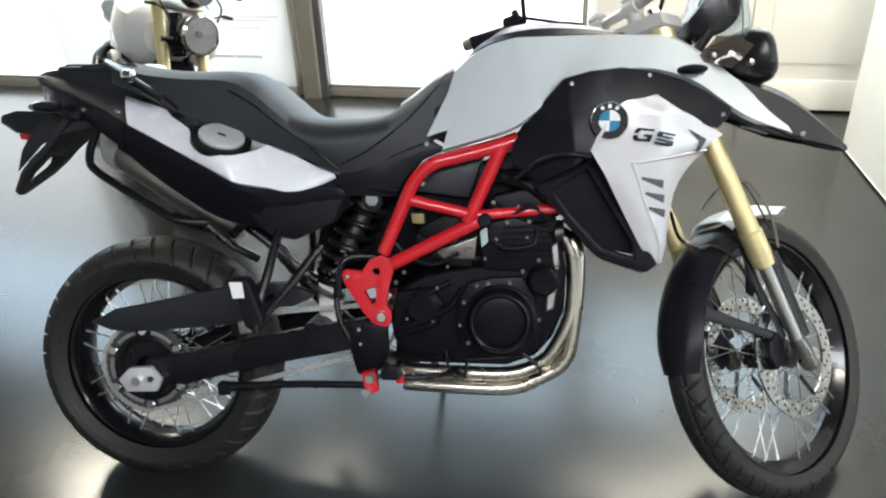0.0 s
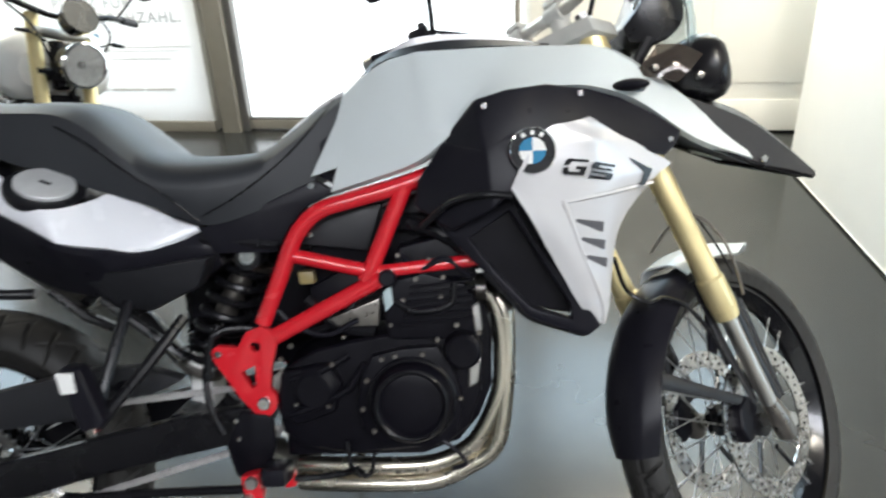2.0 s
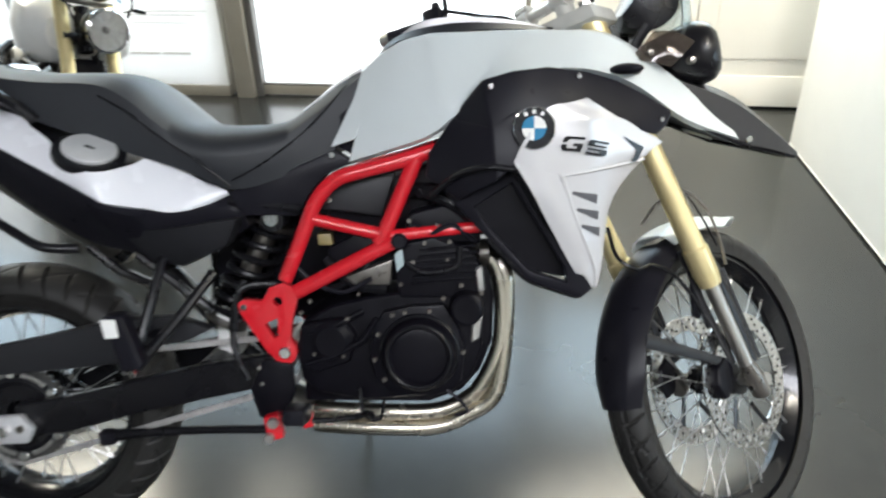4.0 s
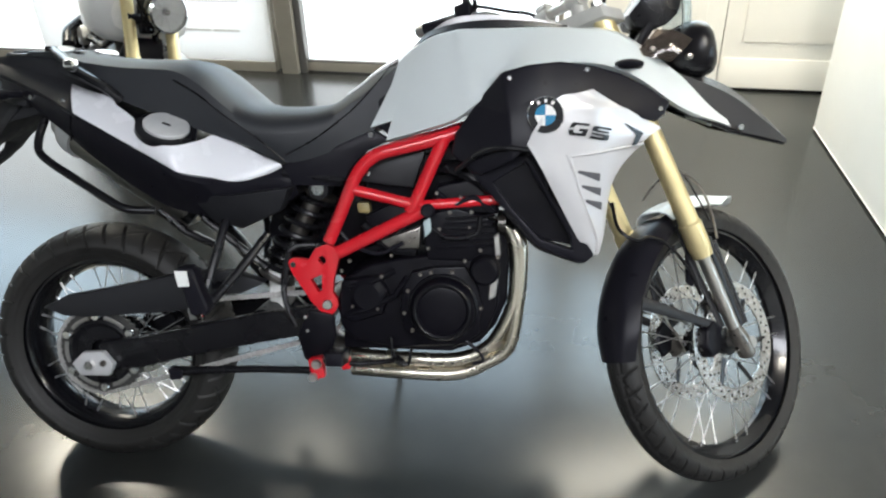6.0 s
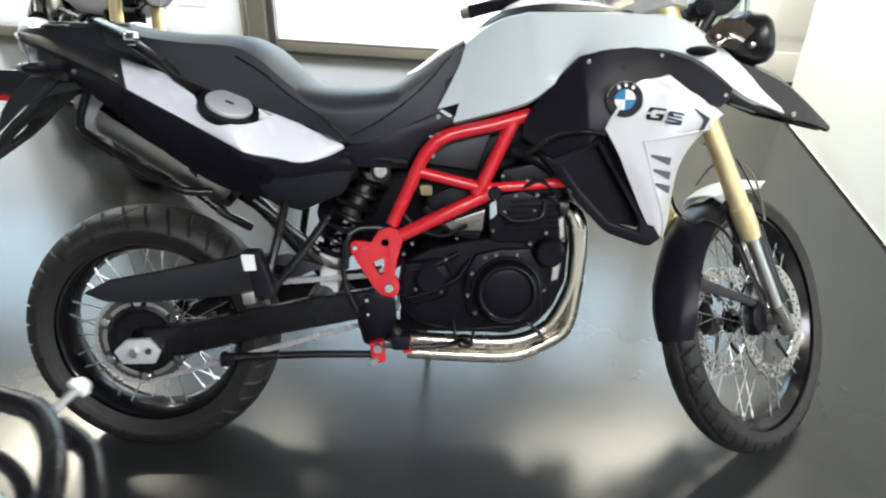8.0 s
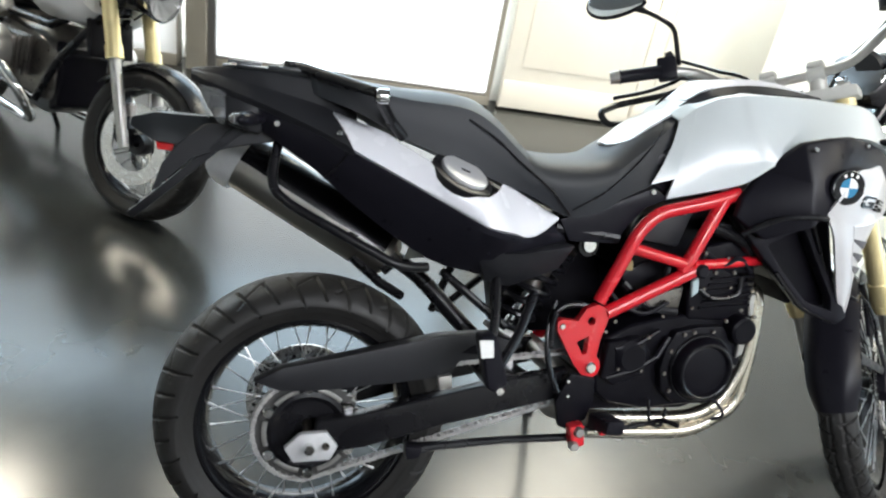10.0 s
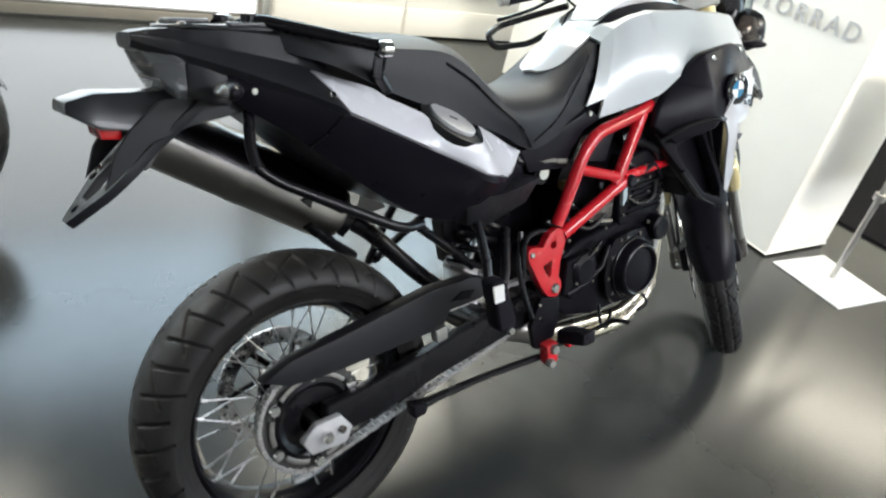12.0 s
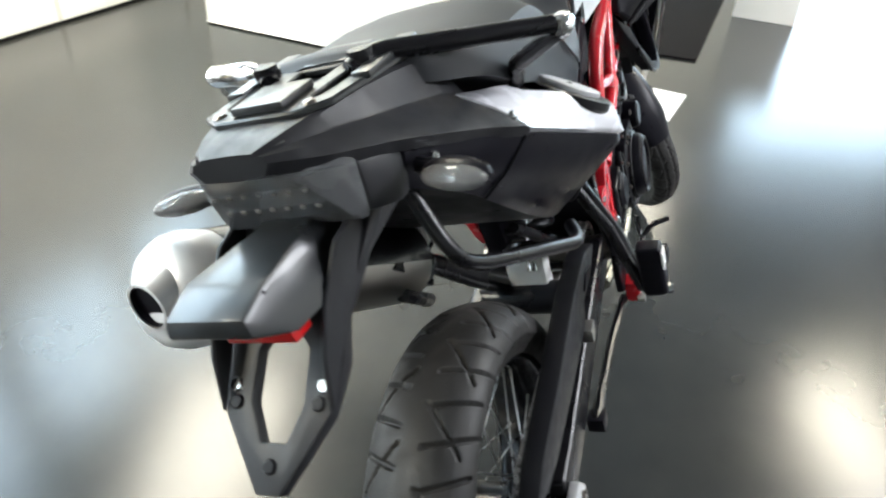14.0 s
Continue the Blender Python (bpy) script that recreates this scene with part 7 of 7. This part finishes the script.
for s in (-1, 1):
    part("grip", rst(bar([(1.085, s * 0.30, 1.066), (1.015, s * 0.41, 1.06)], 0.018, 14)), M_BLACK, road, "black grip")
    part("mirror_stalk", rst(bar([(1.12, s * 0.26, 1.07), (1.08, s * 0.36, 1.20)], 0.006, 8)), M_SATIN, road)
    bm = bmesh.new()
    bmesh.ops.create_uvsphere(bm, u_segments=20, v_segments=10, radius=1)
    for v in bm.verts:
        v.co = Vector((1.075 + v.co.x * 0.02, s * 0.40 + v.co.y * 0.06, 1.22 + v.co.z * 0.05))
    part("mirror", rst(bm), M_SATIN, road, "round black mirror")
    part("front_indicator", rst(bar([(1.25, s * 0.10, 0.93), (1.255, s * 0.165, 0.958), (1.258, s * 0.175, 0.960), (1.262, s * 0.225, 0.958)], [0.004, 0.004, 0.010, 0.007], 12)), M_SATIN, road, "black turn indicator")


def ring(x, w, zt, zb, k=12):
    out = []
    for i in range(k):
        a = 2 * math.pi * i / k
        c, s_ = math.cos(a), math.sin(a)
        out.append((x, w * math.copysign(abs(c) ** 0.7, c), (zt + zb) / 2 + (zt - zb) / 2 * math.copysign(abs(s_) ** 0.75, s_)))
    return out


part("fuel_tank", loft([ring(0.60, 0.09, 0.86, 0.78), ring(0.66, 0.15, 0.94, 0.70), ring(0.80, 0.215, 1.0, 0.65), ring(0.95, 0.255, 1.005, 0.64), ring(1.07, 0.238, 0.965, 0.66), ring(1.15, 0.15, 0.90, 0.72)], n=5), M_RTANK, road, "silver-white fuel tank")
for s in (-1, 1):
    b_ = part("badge", turned([(0.0001, s * 0.172), (0.026, s * 0.172), (0.030, s * 0.166), (0.030, s * 0.15)], 28, centre=(0.95, s * 0.044, 0.93)), M_BLUE, road, "round blue badge")
    cyl = part("cylinder", bevel(loft([[(0.64, s * 0.14, 0.53), (0.84, s * 0.14, 0.53), (0.84, s * 0.14, 0.39), (0.64, s * 0.14, 0.39)], [(0.65, s * 0.25, 0.53), (0.83, s * 0.25, 0.53), (0.83, s * 0.25, 0.40), (0.65, s * 0.25, 0.40)]]), 0.02), M_DULL, road, "cast boxer cylinder")
    rows = []
    for y_, w_, h_ in ((0.225, 0.100, 0.080), (0.235, 0.122, 0.096), (0.275, 0.128, 0.100), (0.315, 0.118, 0.092), (0.340, 0.094, 0.070), (0.350, 0.060, 0.042)):
        rows.append([(0.74 + w_ * math.copysign(abs(math.cos(a)) ** 0.75, math.cos(a)), s * y_, 0.465 + h_ * math.copysign(abs(math.sin(a)) ** 0.75, math.sin(a))) for a in [2 * math.pi * k / 24 for k in range(24)]])
    part("head_cover", loft(rows, n=2), M_ALU, cyl, "rounded silver cylinder head cover")
    part("cover_band", bar([(0.64, s * 0.346, 0.465), (0.74, s * 0.353, 0.465), (0.84, s * 0.346, 0.465)], [0.010, 0.013, 0.010], 10), M_DULL, cyl, "grey rib across the head cover")
    for k in range(4):
        part("fin", box((0.628, s * 0.155 + s * 0.018 * k - 0.003, 0.378), (0.852, s * 0.155 + s * 0.018 * k + 0.003, 0.542), 0.001, 1), M_DULL, cyl)
    part("intake_duct", bar(spline([(0.60, s * 0.24, 0.55), (0.52, s * 0.22, 0.60), (0.46, s * 0.16, 0.64)], 5), 0.034, 14), M_SATIN, road, "black intake duct")
    part("throttle_cover", slab([(0.50, 0.62), (0.60, 0.66), (0.66, 0.60), (0.58, 0.55)], s * 0.13, s * 0.185, 0.015, 3), M_ALU, road, "grey throttle body cover")
    part("exhaust_header", bar(spline([(0.86, s * 0.27, 0.42), (0.95, s * 0.25, 0.36), (0.95, s * 0.18, 0.24), (0.80, s * 0.14, 0.20), (0.50, s * 0.15, 0.20)], 6), 0.021, 14), M_CHROME, road, "chrome exhaust header")
    part("footpeg", bar([(0.42, s * 0.16, 0.33), (0.42, s * 0.26, 0.34)], 0.013, 10), M_SATIN, road)
    part("frame_rail", bar([(1.16, s * 0.05, 0.78), (0.95, s * 0.14, 0.62), (0.60, s * 0.15, 0.60), (0.45, s * 0.14, 0.42)], 0.018, 12), M_SATIN, road, "black frame rail")
    part("frame_tube", bar([(1.15, s * 0.05, 0.72), (1.02, s * 0.13, 0.50), (0.90, s * 0.14, 0.30), (0.5, s * 0.13, 0.28)], 0.016, 12), M_SATIN, road)
part("crankcase", bevel(loft([ring(0.42, 0.13, 0.58, 0.24, 10), ring(0.60, 0.15, 0.62, 0.22, 10), ring(0.85, 0.15, 0.62, 0.22, 10), ring(0.97, 0.11, 0.55, 0.27, 10)]), 0.004, 1, 40), M_DULL, road, "grey engine case")
part("front_cover", slab([(0.93, 0.56), (1.0, 0.52), (1.0, 0.30), (0.93, 0.26)], -0.10, 0.10, 0.015, 3), M_ENG, road)
part("seat", loft([ring(-0.02, 0.09, 0.86, 0.80), ring(0.10, 0.125, 0.865, 0.78), ring(0.30, 0.14, 0.835, 0.75), ring(0.48, 0.13, 0.825, 0.745), ring(0.63, 0.09, 0.86, 0.78)], n=4), M_SEAT, road, "black seat")
part("tail_frame", bar(rounded([(0.60, -0.10, 0.74), (0.05, -0.10, 0.77), (-0.08, 0, 0.80), (0.05, 0.10, 0.77), (0.60, 0.10, 0.74)], 0.06), 0.013, 12), M_SATIN, road, "black tail frame")
part("swingarm", bar([(0.42, -0.06, 0.40), (0.20, -0.10, 0.36), (0.0, -0.11, 0.315)], [0.05, 0.045, 0.06], 16), M_SATIN, road, "black single swingarm")
part("silencer", bar([(0.40, 0.17, 0.26), (0.10, 0.19, 0.34), (-0.20, 0.20, 0.42)], [0.04, 0.055, 0.05], 24), M_CHROME, road, "polished silencer")
part("radiator", slab([(1.10, 0.70), (1.14, 0.70), (1.18, 0.56), (1.14, 0.56)], -0.09, 0.09, 0.006, 2), M_ENG, road)
part("side_cover", slab([(0.35, 0.74), (0.58, 0.76), (0.60, 0.62), (0.45, 0.56)], -0.14, 0.14, 0.02, 3), M_SATIN, road, "black side cover")
part("headstock", bar([(1.20, 0, 0.74), (1.12, 0, 0.92)], 0.035, 16), M_SATIN, road)
part("fork_bridge", rst(bar([(1.225, -0.12, 0.80), (1.225, 0.12, 0.80)], 0.024, 12)), M_SATIN, road)
part("top_bridge", rst(bar([(1.15, -0.12, 0.96), (1.15, 0.12, 0.96)], 0.024, 12)), M_ALU, road)
part("side_stand", bar([(0.55, 0.10, 0.22), (0.48, 0.22, 0.02), (0.47, 0.25, -0.055)], 0.012, 10), M_SATIN, road, "black side stand")
part("cable", rst(bar(spline([(1.10, -0.2, 1.05), (1.26, -0.16, 0.98), (1.28, -0.08, 0.84), (1.22, -0.04, 0.74)], 6), 0.005, 8)), M_SATIN, road)
part("cable", rst(bar(spline([(1.10, 0.2, 1.05), (1.26, 0.16, 0.98), (1.28, 0.08, 0.84), (1.22, 0.04, 0.74)], 6), 0.005, 8)), M_SATIN, road)

# ---- tail of the motorcycle parked next to the aisle ----
TA = Vector((-0.75, -0.66, 0)).normalized()
T0 = Vector((-0.005, -0.41, 0))
TM = Matrix(((-TA.x, TA.y, 0, T0.x), (-TA.y, -TA.x, 0, T0.y), (0, 0, 1, 0), (0, 0, 0, 1)))
near = thing("parked_motorcycle", TM, "grey touring motorcycle seen by its tubular grab rail", "motorcycle")
INV = TM.inverted()


def loc_(pts):
    return [INV @ Vector(p) for p in pts]


RAIL_OUT = [(-0.20, -0.46, 0.955), (-0.111, -0.390, 0.96), (-0.057, -0.348, 0.96), (-0.036, -0.344, 0.96), (-0.003, -0.363, 0.96), (0.065, -0.405, 0.96), (0.090, -0.432, 0.96), (0.105, -0.475, 0.96), (0.108, -0.53, 0.955), (0.09, -0.63, 0.93)]
RAIL_IN = [(-0.15, -0.46, 0.92), (-0.086, -0.415, 0.93), (-0.029, -0.392, 0.93), (-0.002, -0.396, 0.93), (0.022, -0.423, 0.93), (0.074, -0.488, 0.93), (0.075, -0.58, 0.91)]
RAIL_BR = [(0.102, -0.440, 0.955), (0.122, -0.455, 0.94), (0.134, -0.48, 0.935), (0.137, -0.54, 0.92), (0.11, -0.65, 0.87)]
RAIL_KNOB = [(0.092, -0.426, 0.955), (0.118, -0.400, 0.962)]
EDGE_GLINT = [(-0.10, -0.318, 0.915), (-0.038, -0.382, 0.92), (-0.02, -0.42, 0.90)]
gr = part("grab_rail", bar(spline(loc_(RAIL_OUT), 5), 0.0125, 14), M_SATIN, near, "black tubular grab rail")
part("inner_rail", bar(spline(loc_(RAIL_IN), 5), 0.0085, 12), M_SATIN, gr, "thin inner rail")
part("branch", bar(spline(loc_(RAIL_BR), 5), 0.011, 12), M_SATIN, gr)
part("bolt_stalk", bar(loc_(RAIL_KNOB), 0.0045, 10), M_ALU, gr)
kb = loc_(RAIL_KNOB)
part("bolt_head", bar([kb[1] + (kb[1] - kb[0]) * -0.05, kb[1] + (kb[1] - kb[0]) * 0.12, kb[1] + (kb[1] - kb[0]) * 0.30], [0.0105, 0.0115, 0.006], 14), M_LABEL, gr, "pale bolt head")
# chrome tube added in place of the bright reflection along the cowl edge
part("edge_glint", bar(loc_(EDGE_GLINT), 0.017, 14), M_CHROME, near, "chrome tube standing in for the reflection on the seat edge")


def nring(x, w, zt, zb):
    return ring(x, w, zt, zb, 16)


SEAT_EDGE = [(-0.30, -0.50), (-0.19, -0.36), (-0.105, -0.330), (-0.055, -0.378), (-0.012, -0.400), (0.022, -0.435), (0.062, -0.492), (0.066, -0.60), (-0.02, -0.74), (-0.20, -0.80), (-0.36, -0.70)]
edge = [INV @ Vector((p[0], p[1], 0)) for p in spline([Vector((a, b, 0)) for a, b in SEAT_EDGE], 4, True)]
mid = sum(edge, Vector()) / len(edge)
part("seat", loft([[mid + (p - mid) * k + Vector((0, 0, z)) for p in edge] for k, z in ((0.90, 0.80), (0.97, 0.86), (1.0, 0.888), (0.985, 0.902), (0.94, 0.912), (0.75, 0.922), (0.4, 0.928), (0.05, 0.930))]), M_GREEN, near, "grey-green glossy seat cowl", sharp=50)
part("tail_cowl", loft([nring(0.02, 0.05, 0.83, 0.76), nring(-0.15, 0.13, 0.81, 0.68), nring(-0.45, 0.14, 0.77, 0.58), nring(-0.85, 0.12, 0.74, 0.50)], n=3), M_SATIN, near, "black tail cowl")
wh = part("rear_wheel", turned([(0.012, -0.06), (0.05, -0.06), (0.05, 0.06), (0.012, 0.06)], 24, closed=True), M_SATIN, near, "rear wheel")
wh.matrix_local = Matrix.Translation((-0.36, 0, 0.315))
put("tyre", tyre_mesh(0.315, 0.085, 0.06, 0.035, 160, 28, 0.07, 0.009), wh, Matrix(), "black tyre")
part("rim", turned([(0.24, -0.07), (0.215, -0.07), (0.205, 0), (0.215, 0.07), (0.24, 0.07), (0.225, 0)], 48, closed=True), M_RIM, wh)
for k in range(5):
    part("spoke", bar([(0.04 * math.cos(a), 0, 0.04 * math.sin(a)) if j == 0 else (0.21 * math.cos(a), 0, 0.21 * math.sin(a)) for j in (0, 1) for a in [2 * math.pi * k / 5]], 0.016, 10), M_RIM, wh)
part("swingarm", bar([(-0.36, 0.11, 0.315), (-0.80, 0.09, 0.42)], 0.03, 12), M_SATIN, near)
part("engine", bevel(loft([nring(-0.70, 0.14, 0.70, 0.25), nring(-1.10, 0.16, 0.72, 0.22)]), 0.01, 1, 40), M_ENG, near, "black engine block")
fwn = part("front_wheel", turned([(0.012, -0.05), (0.04, -0.05), (0.04, 0.05), (0.012, 0.05)], 24, closed=True), M_SATIN, near, "front wheel")
fwn.matrix_local = Matrix.Translation((-1.84, 0, 0.30))
put("tyre", tyre_mesh(0.30, 0.06, 0.042, 0.035, 140, 24, 0.07, 0.009), fwn, Matrix(), "black tyre")
part("rim", turned([(0.23, -0.045), (0.212, -0.045), (0.205, 0), (0.212, 0.045), (0.23, 0.045), (0.22, 0)], 48, closed=True), M_RIM, fwn)
for s in (-1, 1):
    part("fork_leg", bar([(-1.84, s * 0.09, 0.30), (-1.56, s * 0.09, 0.90)], 0.025, 14), M_DULL, near, "grey fork leg")
part("fuel_tank", loft([nring(-0.85, 0.10, 0.84, 0.70), nring(-1.05, 0.17, 0.92, 0.66), nring(-1.30, 0.17, 0.93, 0.66), nring(-1.50, 0.10, 0.88, 0.74)], n=4), M_DULL, near, "grey fuel tank")
part("lower_frame", bar([(-1.10, 0, 0.40), (-1.45, 0, 0.60), (-1.56, 0, 0.86)], 0.04, 12), M_SATIN, near)
part("side_stand", bar([(-1.0, 0.12, 0.28), (-0.98, 0.28, 0.01)], 0.012, 10), M_SATIN, near)
